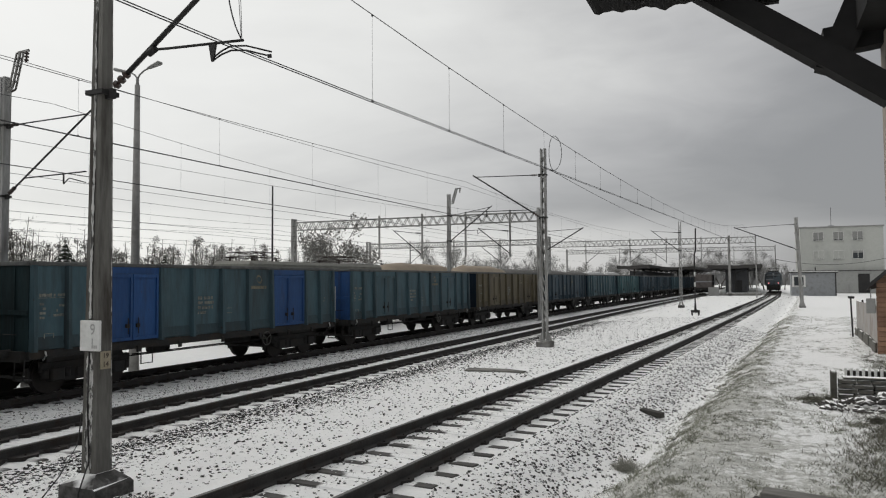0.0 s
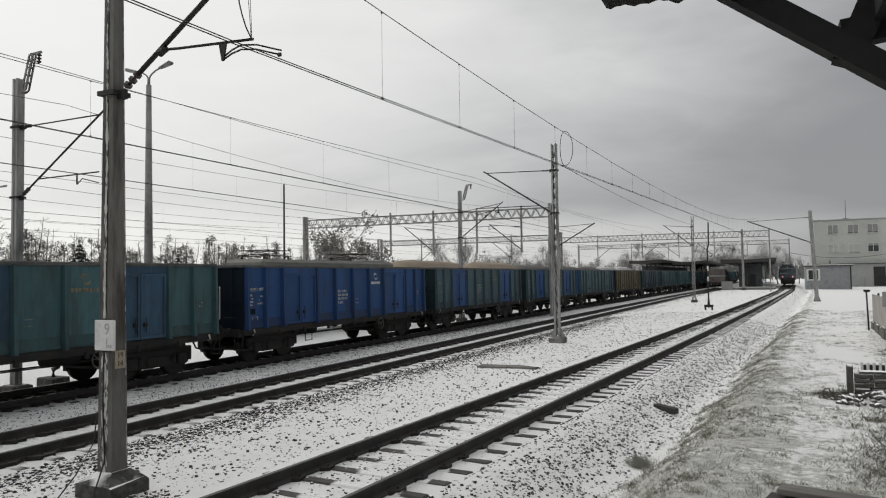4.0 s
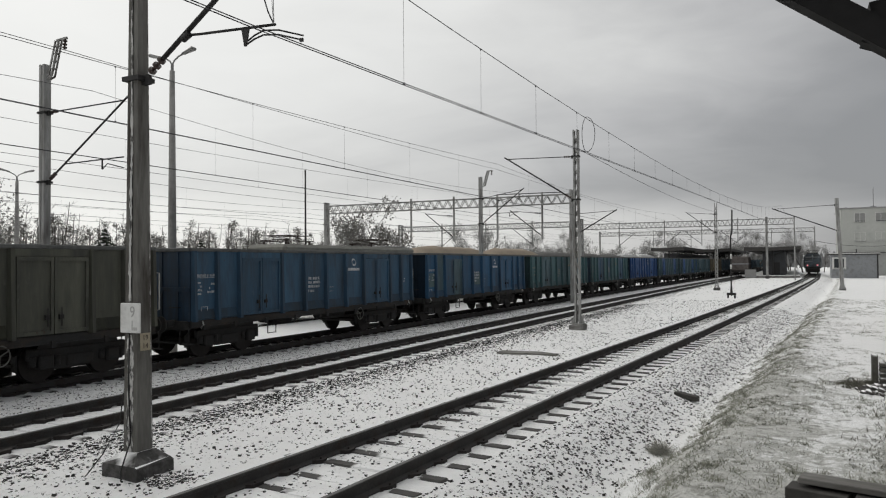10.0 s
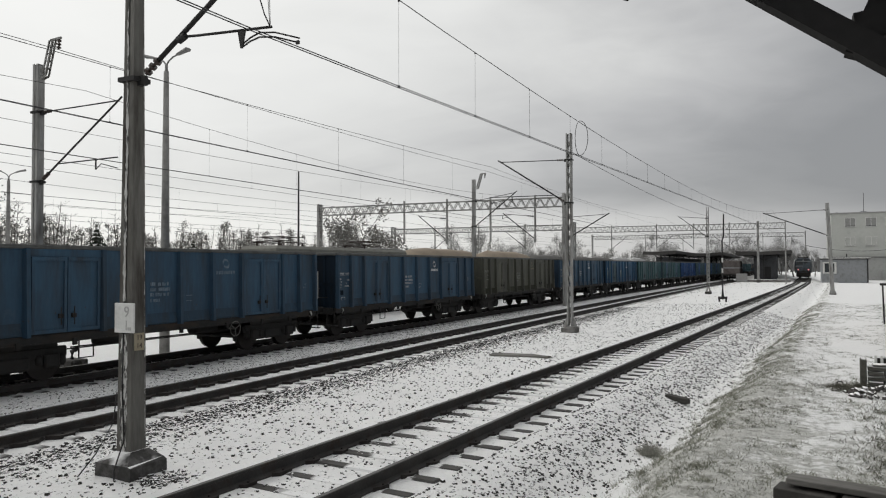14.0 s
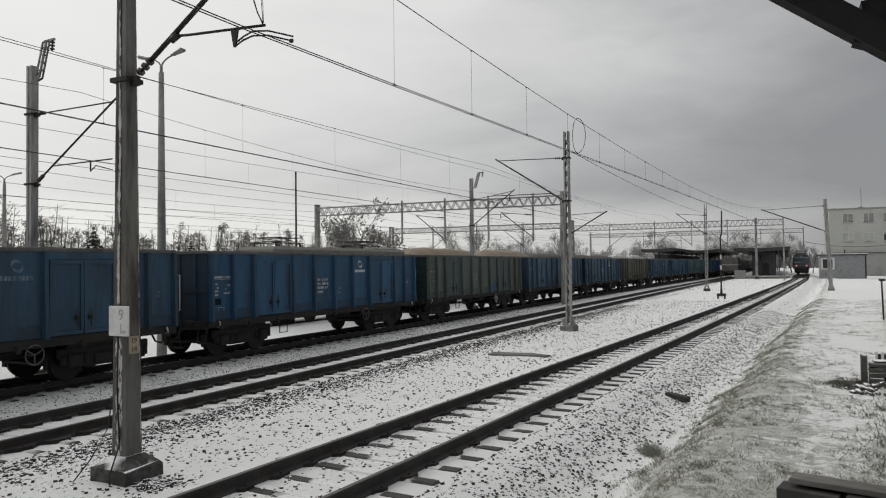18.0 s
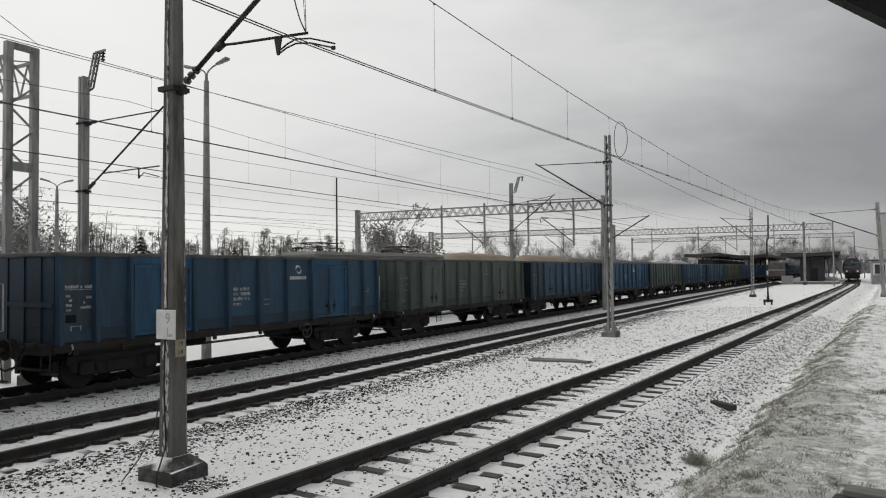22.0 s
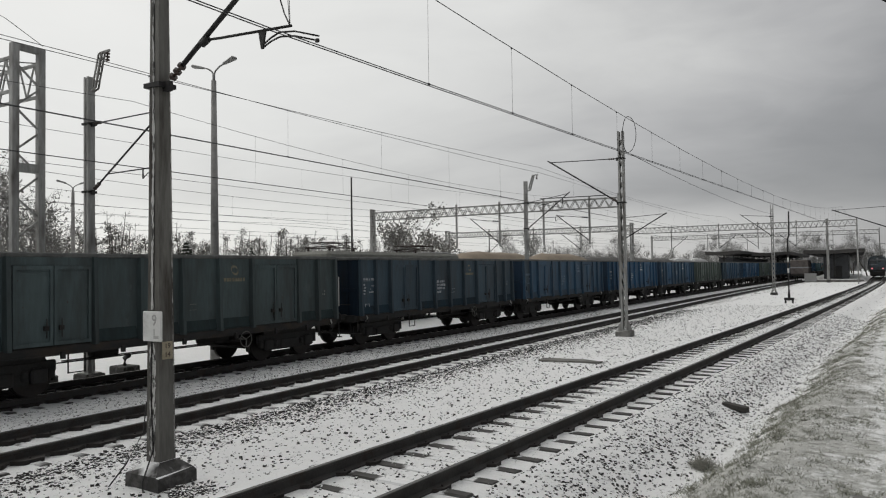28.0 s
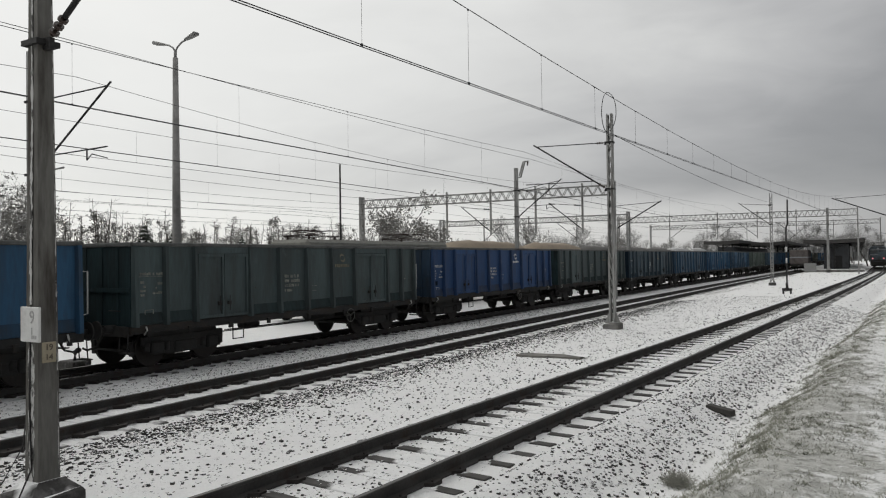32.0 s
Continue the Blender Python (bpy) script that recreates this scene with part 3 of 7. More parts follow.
def ballast_spots():
    rnd = random.Random(3)
    for _ in range(17000):
        y = -4 + 50 * rnd.random() ** 1.75
        yield t1(y) + min(max(rnd.gauss(2.1, 0.44 + 0.010 * max(y - 6, 0)), 1.35), 3.4), y, rnd.uniform(0.8, 1.45)
    for _ in range(14000):
        y = -4 + 54 * rnd.random() ** 1.4
        yield t2(y) + 1.35 + abs(rnd.gauss(0.45, 0.80)), y, rnd.uniform(0.8, 1.7)
    for _ in range(3000):
        y = -4 + 46 * rnd.random() ** 1.3
        yield t2(y) + 1.50 + abs(rnd.gauss(0.0, 0.55)), y, rnd.uniform(1.3, 2.2)
    for _ in range(9000):
        y = -4 + 50 * rnd.random() ** 1.3
        yield t2(y) - rnd.uniform(1.30, 3.35), y, rnd.uniform(0.6, 1.2)
    for _ in range(3600):
        y = -4 + 40 * rnd.random() ** 1.3
        yield t1(y) + rnd.uniform(-0.6, 0.6), y, 1.1
    for _ in range(12000):
        y = -4 + 60 * rnd.random() ** 1.5
        yield rnd.uniform(t2(y) + 2.6, t1(y) - 1.5), y, rnd.choice((0.7, 0.8, 0.9, 1.1, 1.5))
    for _ in range(800):
        y = rnd.uniform(42, 128)
        yield rnd.uniform(t2(y) + 1.4, t1(y) - 1.5), y, rnd.uniform(0.9, 1.9)
    for _ in range(700):
        y = rnd.uniform(40, 128)
        yield t1(y) + rnd.uniform(1.4, 4.2), y, rnd.uniform(0.9, 1.9)
    for _ in range(900):
        y = rnd.uniform(36, 100)
        yield t1(y) + rnd.uniform(-0.6, 0.6), y, rnd.uniform(1.2, 2.4)
    for _ in range(420):
        yield -7.22 + rnd.gauss(0, 0.20), 6.78 + rnd.gauss(0, 0.16), rnd.uniform(0.8, 1.5)


scatter_stones("ballast_stones", "loose snow-topped ballast stones along the tracks", M_STONE, ballast_spots())

# ---- overhead line: masts, gantries, wires ----
M_STEEL = material("mast_galvanised", (0.34, 0.34, 0.33), 0.65, 0.2, vary=0.3, scale=2.0, dirt=(0.07, 0.06, 0.05), dirt_amount=0.35, dirt_scale=1.5, stretch=(2, 2, 0.5))
M_OLD = material("mast_old_paint", (0.150, 0.146, 0.134), 0.75, 0.1, vary=0.3, scale=2.0, dirt=(0.045, 0.038, 0.032), dirt_amount=0.45, dirt_scale=1.6, stretch=(2.5, 2.5, 0.4))
M_LACE = material("flaking_white", (0.50, 0.495, 0.48), 0.85, vary=0.3, scale=5, dirt=(0.06, 0.058, 0.055), dirt_amount=0.58, dirt_scale=11, edge=0.25, stretch=(2, 2, 0.6))
M_DARKS = material("dark_fittings", (0.035, 0.034, 0.034), 0.6, 0.4, vary=0.3, scale=4)
M_CONC = material("foundation_concrete", (0.20, 0.196, 0.186), 0.9, vary=0.3, scale=3, dirt=(0.08, 0.075, 0.068), dirt_amount=0.5, snow=0.45)
M_FOUND = material("old_foundation", (0.06, 0.058, 0.055), 0.9, vary=0.4, scale=3, dirt=(0.24, 0.235, 0.23), dirt_amount=0.2, dirt_scale=4)
M_FOOT = material("mast_footing", (0.052, 0.050, 0.048), 0.9, vary=0.4, scale=3, dirt=(0.16, 0.155, 0.15), dirt_amount=0.4, dirt_scale=4, snow=0.48)
M_POLE = material("concrete_lamp_pole", (0.28, 0.275, 0.265), 0.85, vary=0.2, scale=2, dirt=(0.16, 0.155, 0.15), dirt_amount=0.3)
M_WIRE = material("wire_copper_dark", (0.045, 0.045, 0.048), 0.5, 0.6, vary=0.2)
M_INSUL = material("insulator_brown", (0.05, 0.035, 0.03), 0.35, vary=0.2)
M_PLATE = material("white_enamel", (0.72, 0.72, 0.70), 0.5, vary=0.12, scale=3, dirt=(0.40, 0.39, 0.36), dirt_amount=0.3)
M_YELLOW = material("yellow_plate", (0.33, 0.29, 0.21), 0.6, vary=0.15, dirt=(0.2, 0.16, 0.1), dirt_amount=0.35)
M_INK = material("sign_ink", (0.40, 0.395, 0.385), 0.7, vary=0.2, bump=0)
M_RED = material("sign_red", (0.07, 0.05, 0.04), 0.7, vary=0.2, bump=0)


def text_part(name, words, size, mat, parent, at):
    cu = bpy.data.curves.new(name, "FONT")
    cu.body, cu.size, cu.extrude, cu.align_x, cu.align_y = words, size, 0.002, "CENTER", "CENTER"
    tmp = new(name, cu)
    dg = bpy.context.evaluated_depsgraph_get()
    me = bpy.data.meshes.new_from_object(tmp.evaluated_get(dg))
    bpy.data.objects.remove(tmp)
    me.materials.clear()
    me.materials.append(mat)
    ob = new(name, me)
    ob.parent, ob.matrix_basis = parent, at
    return ob


def insulator(bm, a, b, r=0.06, n=4):
    a, b = Vector(a), Vector(b)
    tube(bm, [a, b], r * 0.4, 8)
    for i in range(n):
        p = a.lerp(b, (i + 0.5) / n)
        disc(bm, p, b - a, r, (b - a).length / n * 0.45, 10)


def channel_mesh(sx, s, lip, h, mat, z0=0.10):
    """Upright C-section; its back on the side sx, its lips turned in."""
    t = 0.011
    prof = [(s, -s), (s, s), (s - lip, s), (s - lip, s - t), (s - t, s - t), (s - t, -s + t), (s - lip, -s + t), (s - lip, -s)]
    bm = bmesh.new()
    lo, hi = ([bm.verts.new((sx * px, py, z)) for px, py in prof] for z in (z0, h))
    for k in range(8):
        bm.faces.new((lo[k], lo[(k + 1) % 8], hi[(k + 1) % 8], hi[k]))
    bm.faces.new(hi)
    bm.faces.new(lo[::-1])
    bmesh.ops.recalc_face_normals(bm, faces=bm.faces)
    return mesh_of(bm, "channel", mat)


def mast(x, y, z0, h, label, mat, lace, side=0.21, base=0.55, foot=True, lips=(0.055, 0.055), style="battens", block=None):
    """A mast of two channels joined by battens or by a recessed plate, on a concrete block. Origin at the ground."""
    m = thing("catenary_mast", label, "mast", pose(x, y, z0))
    s = side / 2
    for sx, lip in zip((-1, 1), lips):
        part("channel", channel_mesh(sx, s, lip, h, mat), None, m)
    if style == "plate":
        for sy in (-1, 1):
            bm = bmesh.new()
            box(bm, -s + lips[0] - 0.02, s - lips[1] + 0.02, sy * (s - 0.020) - 0.004, sy * (s - 0.020) + 0.004, 0.1, h - 0.02)
            part("recessed_plate", bm, lace, m, "flaking recessed plate")
    else:
        plates = []
        for sy in (-1, 1):
            bm = bmesh.new()
            u = s - min(lips) * 0.6
            p, q = (-u, -0.26), (u, 0.20)
            y0, y1 = sorted((sy * (s - 0.012), sy * (s - 0.018)))
            if style == "lattice":
                bar(bm, (-u * sy, sy * (s - 0.016), -0.24), (u * sy, sy * (s - 0.016), 0.24), 0.008, 0.045)
            else:
                box(bm, -u, u, y0, y1, -0.11, 0.11)
            plates.append(mesh_of(bm, "batten", lace))
        z, k = 0.5, 0
        while z < h - 0.3:
            for pl in plates:
                part("batten", pl, None, m, at=pose(0, 0, z, 0, 0, 180 * (k % 2) if style == "lattice" else 0))
            z, k = z + (0.44 if style == "lattice" else 0.40), k + 1
    bm = bmesh.new()
    k = base / 2
    box(bm, -k, k, -k, k, -0.25, 0.15, chamfer=0.05 if block else 0.03)
    if block:
        for v in bm.verts:
            v.co += noise.noise_vector(v.co * 2.5) * 0.06
    part("foundation", bm, block or M_FOUND, m, "snow-dusted concrete block")
    if foot:
        bm = bmesh.new()
        rib_w, rib_h = (0.20, 0.62) if block else (0.13, 0.55)
        for sx in (-1, 1):
            vs = [bm.verts.new((sx * (s + e), y2, z2)) for y2 in (-0.012, 0.012) for e, z2 in ((0, 0.16), (rib_w, 0.16), (0, rib_h))]
            for q in ((0, 1, 2), (5, 4, 3), (0, 3, 4, 1), (1, 4, 5, 2), (2, 5, 3, 0)):
                bm.faces.new([vs[i] for i in q])
        box(bm, -s - 0.14, s + 0.14, -s - 0.10, s + 0.10, 0.15, 0.18)
        part("foot_plate", bm, mat, m)
    return m


def cantilever(m, x, y, z0, sgn, tip, foot_z, stay_z, reg=None, thick=0.032):
    """Bracket arm of a mast at x, y reaching to the point tip (x, z), in the mast's space."""
    X, Z = lambda v: v - x, lambda v: v - z0
    tx, tz = X(tip[0]), Z(tip[1])
    fx, fz, sz = sgn * 0.12, Z(foot_z), Z(stay_z)
    d = Vector((tx - fx, 0, tz - fz)).normalized()
    a = Vector((fx, 0, fz))
    bm = bmesh.new()
    insulator(bm, a + d * 0.12, a + d * 0.42, 0.055, 3)
    part("insulator", bm, M_INSUL, m)
    bm = bmesh.new()
    tube(bm, [a + d * 0.40, Vector((tx, 0, tz)) + d * 0.15], thick, 10)
    part("strut", bm, M_DARKS, m)
    b = Vector((fx, 0, sz))
    e = (Vector((tx, 0, tz)) - b).normalized()
    bm = bmesh.new()
    insulator(bm, b + e * 0.15, b + e * 0.42, 0.045, 3)
    part("insulator", bm, M_INSUL, m)
    bm = bmesh.new()
    tube(bm, [b, b + e * 0.16], 0.02, 6)
    tube(bm, [b + e * 0.40, Vector((tx, 0, tz))], 0.019, 8)
    part("stay_rod", bm, M_DARKS, m)
    for zz in (fz, sz):
        bm = bmesh.new()
        box(bm, -0.15, 0.15, -0.14, 0.14, zz - 0.03, zz + 0.03)
        box(bm, min(0, sgn * 0.22), max(0, sgn * 0.22), -0.03, 0.03, zz - 0.08, zz + 0.05)
        part("clamp", bm, M_DARKS, m)
    if reg:
        rx, rz = X(reg[0]), Z(reg[1])
        k = (rz + 0.25 - fz) / (tz - fz)
        s0 = a + (Vector((tx, 0, tz)) - a) * max(0.15, min(0.8, k))
        bm = bmesh.new()
        tube(bm, [s0, Vector((rx, 0, rz + 0.28))], 0.018, 8)
        g = Vector((rx, 0, rz + 0.28)).lerp(s0, 0.35)
        tube(bm, [g, g + Vector((0.0, 0, -0.26))], 0.022, 6)
        tube(bm, [g + Vector((0, 0, -0.26)), g + Vector((sgn * 0.2, 0, -0.12)), Vector((rx, 0, rz))], 0.014, 6)
        part("registration_arm", bm, M_DARKS, m)
    return m


MA = mast(-7.85, 6.85, -0.25, 8.6, "weathered grey catenary mast with flaking paint beside the track", M_OLD, M_OLD, 0.215, 0.66, False, (0.070, 0.085), "plate")
# wavy line of flaking white paint in the joint, broader and broken near the foot
rnd_m = random.Random(12)
for z_lo, z_hi, wid, ctr in ((2.32, 8.55, 0.046, -0.020), (0.35, 1.88, 0.088, -0.015)):
    bm = bmesh.new()
    prev, n = None, int((z_hi - z_lo) / 0.05)
    for i in range(n + 1):
        z = z_lo + (z_hi - z_lo) * i / n
        c = ctr + 0.007 * math.sin(z * 1.7) + 0.004 * math.sin(z * 6.1)
        e = wid * (0.5 + rnd_m.uniform(-0.22, 0.22))
        cur = [bm.verts.new((c + k * e, -0.1085 - 0.002 * (k == 0.2), z)) for k in (-1, 0.2, 1)]
        if prev:
            for j in (0, 1):
                bm.faces.new((prev[j], prev[j + 1], cur[j + 1], cur[j]))
        prev = cur
    part("paint_streak", bm, M_LACE, MA, "flaking white paint in the joint")
bm = bmesh.new()
prev = None
for i in range(121):
    z = 0.4 + 8.1 * i / 120
    e = 0.0015 + max(0.0, 0.010 * (rnd_m.random() - 0.35))
    cur = [bm.verts.new((0.1085, 0.094 - e, z)), bm.verts.new((0.1085, 0.094 + e, z))]
    if prev:
        bm.faces.new((prev[0], prev[1], cur[1], cur[0]))
    prev = cur
part("paint_streak", bm, M_LACE, MA, "flaking white paint along the edge")
# it tapers towards the top
for o in MA.children:
    if o.name.split(".")[0] in ("channel", "recessed_plate", "paint_streak"):
        for v in o.data.vertices:
            k = (0.258 - 0.0145 * v.co.z) / 0.215
            v.co.x, v.co.y = v.co.x * k, v.co.y * k
# its block has a sloping, snowed-over top
for o in list(MA.children):
    if o.name.split(".")[0] == "foundation":
        bpy.data.objects.remove(o)
bm = bmesh.new()
rings = []
for r, z in ((0.315, -0.25), (0.31, 0.20), (0.29, 0.235), (0.15, 0.36)):
    rings.append([bm.verts.new((sx * r + rnd_m.uniform(-0.015, 0.015), sy * r + rnd_m.uniform(-0.015, 0.015), z + rnd_m.uniform(-0.012, 0.012))) for sx, sy in ((-1, -1), (1, -1), (1, 1), (-1, 1))])
for lo, hi in zip(rings, rings[1:]):
    for k in range(4):
        bm.faces.new((lo[k], lo[(k + 1) % 4], hi[(k + 1) % 4], hi[k]))
bm.faces.new(rings[-1])
part("foundation", bm, M_FOOT, MA, "concrete block with a snowy sloping top")
# the near mast carries the wire of the near track
cantilever(MA, -7.85, 6.85, -0.25, 1, (-5.30, 6.70), 5.02, 7.35, None, 0.033)
bm = bmesh.new()
tube(bm, [(0.86, 0.0, 5.75), (1.10, 0.0, 5.73), (2.30, 0.0, 5.67)], 0.018, 8)
tube(bm, [(0.80, 0.0, 5.70), (0.92, 0.0, 5.76)], 0.045, 8)
part("registration_tube", bm, M_DARKS, MA)
bm = bmesh.new()
vs = [bm.verts.new(p) for p in ((1.78, -0.012, 5.70), (1.90, -0.012, 5.69), (1.855, -0.012, 5.47), (1.825, -0.012, 5.47), (1.78, 0.012, 5.70), (1.90, 0.012, 5.69), (1.855, 0.012, 5.47), (1.825, 0.012, 5.47))]
for q in ((0, 1, 2, 3), (7, 6, 5, 4), (0, 4, 5, 1), (1, 5, 6, 2), (2, 6, 7, 3), (3, 7, 4, 0)):
    bm.faces.new([vs[i] for i in q])
part("drop_bracket", bm, M_DARKS, MA)
for dz in (0.0, 0.055):
    bm = bmesh.new()
    tube(bm, [(1.84, 0.0, 5.48 + dz * 0.6), (1.98, 0.0, 5.54 + dz * 0.8), (2.12, 0.0, 5.57 + dz), (2.35, 0.0, 5.54 + dz), (2.71, 0.0, 5.42 + dz)], 0.011, 6)
    part("steady_arm", bm, M_DARKS, MA)
bm = bmesh.new()
box(bm, 2.66, 2.71, -0.015, 0.015, 5.405, 5.45, chamfer=0.006)
part("wire_clip", bm, M_DARKS, MA)
# hangers from the messenger to the end of the registration tube
for pts, r in (([(2.06, 0, 6.45), (2.09, 0, 6.16), (2.13, 0, 6.01), (2.19, 0, 5.84), (2.27, 0, 5.69)], 0.009), ([(2.20, 0, 6.55), (2.27, 0, 5.70)], 0.004), ([(2.24, 0, 6.60), (2.28, 0, 5.70)], 0.004)):
    bm = bmesh.new()
    tube(bm, pts, r, 5)
    part("hanger", bm, M_WIRE, MA)
bm = bmesh.new()
box(bm, -0.155, 0.20, -0.158, -0.128, 1.91, 2.30, chamfer=0.008)
sign = part("number_board", bm, M_PLATE, MA, "white board with a painted number")
text_part("numeral", "9", 0.20, M_INK, sign, pose(0.075, -0.161, 2.18, 90, 0, 0))
bm = bmesh.new()
box(bm, 0.062, 0.078, -0.161, -0.157, 1.99, 2.07)
for i in range(3):
    box(bm, 0.06 + i * 0.035, 0.085 + i * 0.035, -0.161, -0.157, 1.945, 1.985)
tagged(part("small_print", bm, M_INK, sign), kind="stuff")
bm = bmesh.new()
box(bm, 0.121, 0.131, -0.08, 0.085, 1.67, 1.90, chamfer=0.004)
plate = part("kilometre_plate", bm, M_YELLOW, MA, "yellowed plate with red figures")
text_part("numeral", "19", 0.095, M_RED, plate, pose(0.133, 0.0, 1.84, 90, 0, 90))
text_part("numeral", "14", 0.095, M_RED, plate, pose(0.133, 0.0, 1.73, 90, 0, 90))
bm = bmesh.new()
tube(bm, [(-0.02, -0.125, 1.9), (-0.03, -0.13, 1.2), (0.02, -0.14, 0.5), (0.10, -0.36, 0.17), (0.12, -0.37, -0.02), (0.8, -0.75, -0.02)], 0.010, 6)
part("earth_cable", bm, M_DARKS, MA)
bm = bmesh.new()
tube(bm, [(-0.22, -0.05, 1.1), (-0.25, -0.08, 0.7), (-0.36, -0.25, 0.32), (-0.50, -0.40, 0.05), (-0.62, -0.38, -0.02)], 0.009, 6)
part("earth_cable", bm, M_DARKS, MA)

MB = mast(-8.2, 29.8, -0.2, 8.35, "grey riveted catenary mast on a concrete block", M_STEEL, M_STEEL, 0.23, 0.62, lips=(0.065, 0.065), style="lattice", block=M_CONC)
cantilever(MB, -8.2, 29.8, -0.2, -1, (-11.3, 7.12), 5.2, 7.03, (-11.8, 5.3))
MC = mast(-18.5, 13.0, -0.35, 8.45, "grey catenary mast behind the moving train", M_STEEL, M_STEEL, 0.21, 0.6, lips=(0.08, 0.08), style="plate")
cantilever(MC, -18.5, 13.0, -0.35, 1, (-15.40, 6.80), 4.86, 6.77, (-15.42, 5.06), 0.026)
MF = mast(-18.85, 44.6, -0.35, 8.7, "grey catenary mast behind the train", M_STEEL, M_STEEL, 0.21, 0.6, lips=(0.08, 0.08), style="plate")
cantilever(MF, -18.85, 44.6, -0.35, 1, (-15.9, 7.35), 5.2, 6.9, (-16.2, 5.6))
ME = mast(-6.8, 75.4, -0.2, 8.5, "slim grey catenary mast between the tracks", M_STEEL, M_STEEL, 0.26, 0.6, lips=(0.05, 0.05), style="lattice")
cantilever(ME, -6.8, 75.4, -0.2, -1, (-9.5, 7.42), 5.4, 7.2, (-10.6, 5.4))
MD = mast(3.70, 69.5, -0.05, 7.9, "old grey catenary mast leaning on the grass edge", M_STEEL, M_STEEL, 0.30, 0.5, lips=(0.13, 0.13), style="plate")
cantilever(MD, 3.70, 69.5, -0.05, -1, (-1.20, 7.30), 5.1, 7.28, None, 0.045)
MD.matrix_basis = pose(3.70, 69.5, -0.05, 0, -2.4, 0)
mast(-3.5, 117.0, 0.2, 8.9, "grey catenary mast near the platform", M_STEEL, M_STEEL, 0.32, 0.5, lips=(0.13, 0.13), style="plate")
# top brackets that hold the feeder wire
for m in (MC, MF):
    bm = bmesh.new()
    for dy in (-0.05, 0.05):
        bar(bm, (0.16, dy, 8.05), (0.34, dy, 8.10), 0.03, 0.05)
        bar(bm, (0.34, dy, 8.10), (0.62, dy, 9.05), 0.03, 0.05)
        bar(bm, (0.22, dy, 8.15), (0.50, dy, 9.05), 0.03, 0.05)
    for k in range(4):
        bar(bm, (0.31 + k * 0.06, 0, 8.3 + k * 0.2), (0.43 + k * 0.06, 0, 8.3 + k * 0.2), 0.10, 0.03)
    bar(bm, (0.48, 0, 9.06), (0.90, 0, 9.08), 0.05, 0.06)
    part("feeder_bracket", bm, M_STEEL, m)
    bm = bmesh.new()
    insulator(bm, (0.82, 0, 9.05), (0.80, 0, 8.78), 0.06, 3)
    part("insulator", bm, M_INSUL, m)


def gantry(y, x0, x1, z_top, z_low, h, drops, label, wide=0.45, z0=-0.4, legs=(True, True), width=0.4):
    """A truss beam across the yard on lattice legs, with drop posts that carry bracket arms."""
    g = thing("gantry", label, "gantry", pose(0, y, z0))
    for x, on in zip((x0, x1), legs):
        if not on:
            continue
        w, r = wide, 0.09
        for sy in (-1, 1):
            bm = bmesh.new()
            box(bm, x - r, x + r, sy * w - 0.10, sy * w + 0.10, -0.1, h - z0, chamfer=0.012)
            part("upright", bm, M_STEEL, g)
        z, sg = 0.2, 1
        while z < h - z0 - 0.7:
            bm = bmesh.new()
            bar(bm, (x, -sg * w, z), (x, sg * w, z + 0.62), 0.05, 0.05)
            part("brace", bm, M_STEEL, g)
            z, sg = z + 0.62, -sg
        for za, zb in ((h - z0 - 0.16, h - z0), ((h - z0) * 0.62, (h - z0) * 0.62 + 0.25)):
            bm = bmesh.new()
            box(bm, x - r * 0.9, x + r * 0.9, -w + 0.1, w - 0.1, za, zb)
            part("cross_plate", bm, M_STEEL, g)
    for sy in (-width, width):
        for z in (z_top - z0, z_low - z0):
            bm = bmesh.new()
            box(bm, x0, x1, sy - 0.04, sy + 0.04, z - 0.04, z + 0.04)
            part("chord", bm, M_STEEL, g)
    bm = bmesh.new()
    n = max(4, int(abs(x1 - x0) / 0.72))
    for i in range(n):
        a, b = x0 + (x1 - x0) * i / n, x0 + (x1 - x0) * (i + 1) / n
        mid = (a + b) / 2
        for sy in (-width, width):
            bar(bm, (a, sy, z_low - z0), (mid, sy, z_top - z0), 0.035, 0.045)
            bar(bm, (mid, sy, z_top - z0), (b, sy, z_low - z0), 0.035, 0.045)
        bar(bm, (a, -width, z_top - z0), (b, width, z_top - z0), 0.03, 0.03)
    tagged(part("lacing", bm, M_STEEL, g), kind="stuff")
    for x, zl, sgn in drops:
        bm = bmesh.new()
        box(bm, x - 0.06, x + 0.06, -0.06, 0.06, zl - z0, z_top - z0 + 0.25)
        p = part("drop_post", bm, M_STEEL, g)
        if sgn:
            bm = bmesh.new()
            tube(bm, [(x + sgn * 0.1, 0, zl + 0.3 - z0), (x + sgn * 2.5, 0, zl + 2.2 - z0)], 0.035, 8)
            part("strut", bm, M_DARKS, p)
            bm = bmesh.new()
            insulator(bm, (x + sgn * 0.1, 0, zl + 1.9 - z0), (x + sgn * 0.6, 0, zl + 1.95 - z0), 0.06, 3)
            tube(bm, [(x + sgn * 0.6, 0, zl + 1.95 - z0), (x + sgn * 2.4, 0, zl + 2.15 - z0)], 0.02, 6)
            part("stay_rod", bm, M_DARKS, p)
    return g


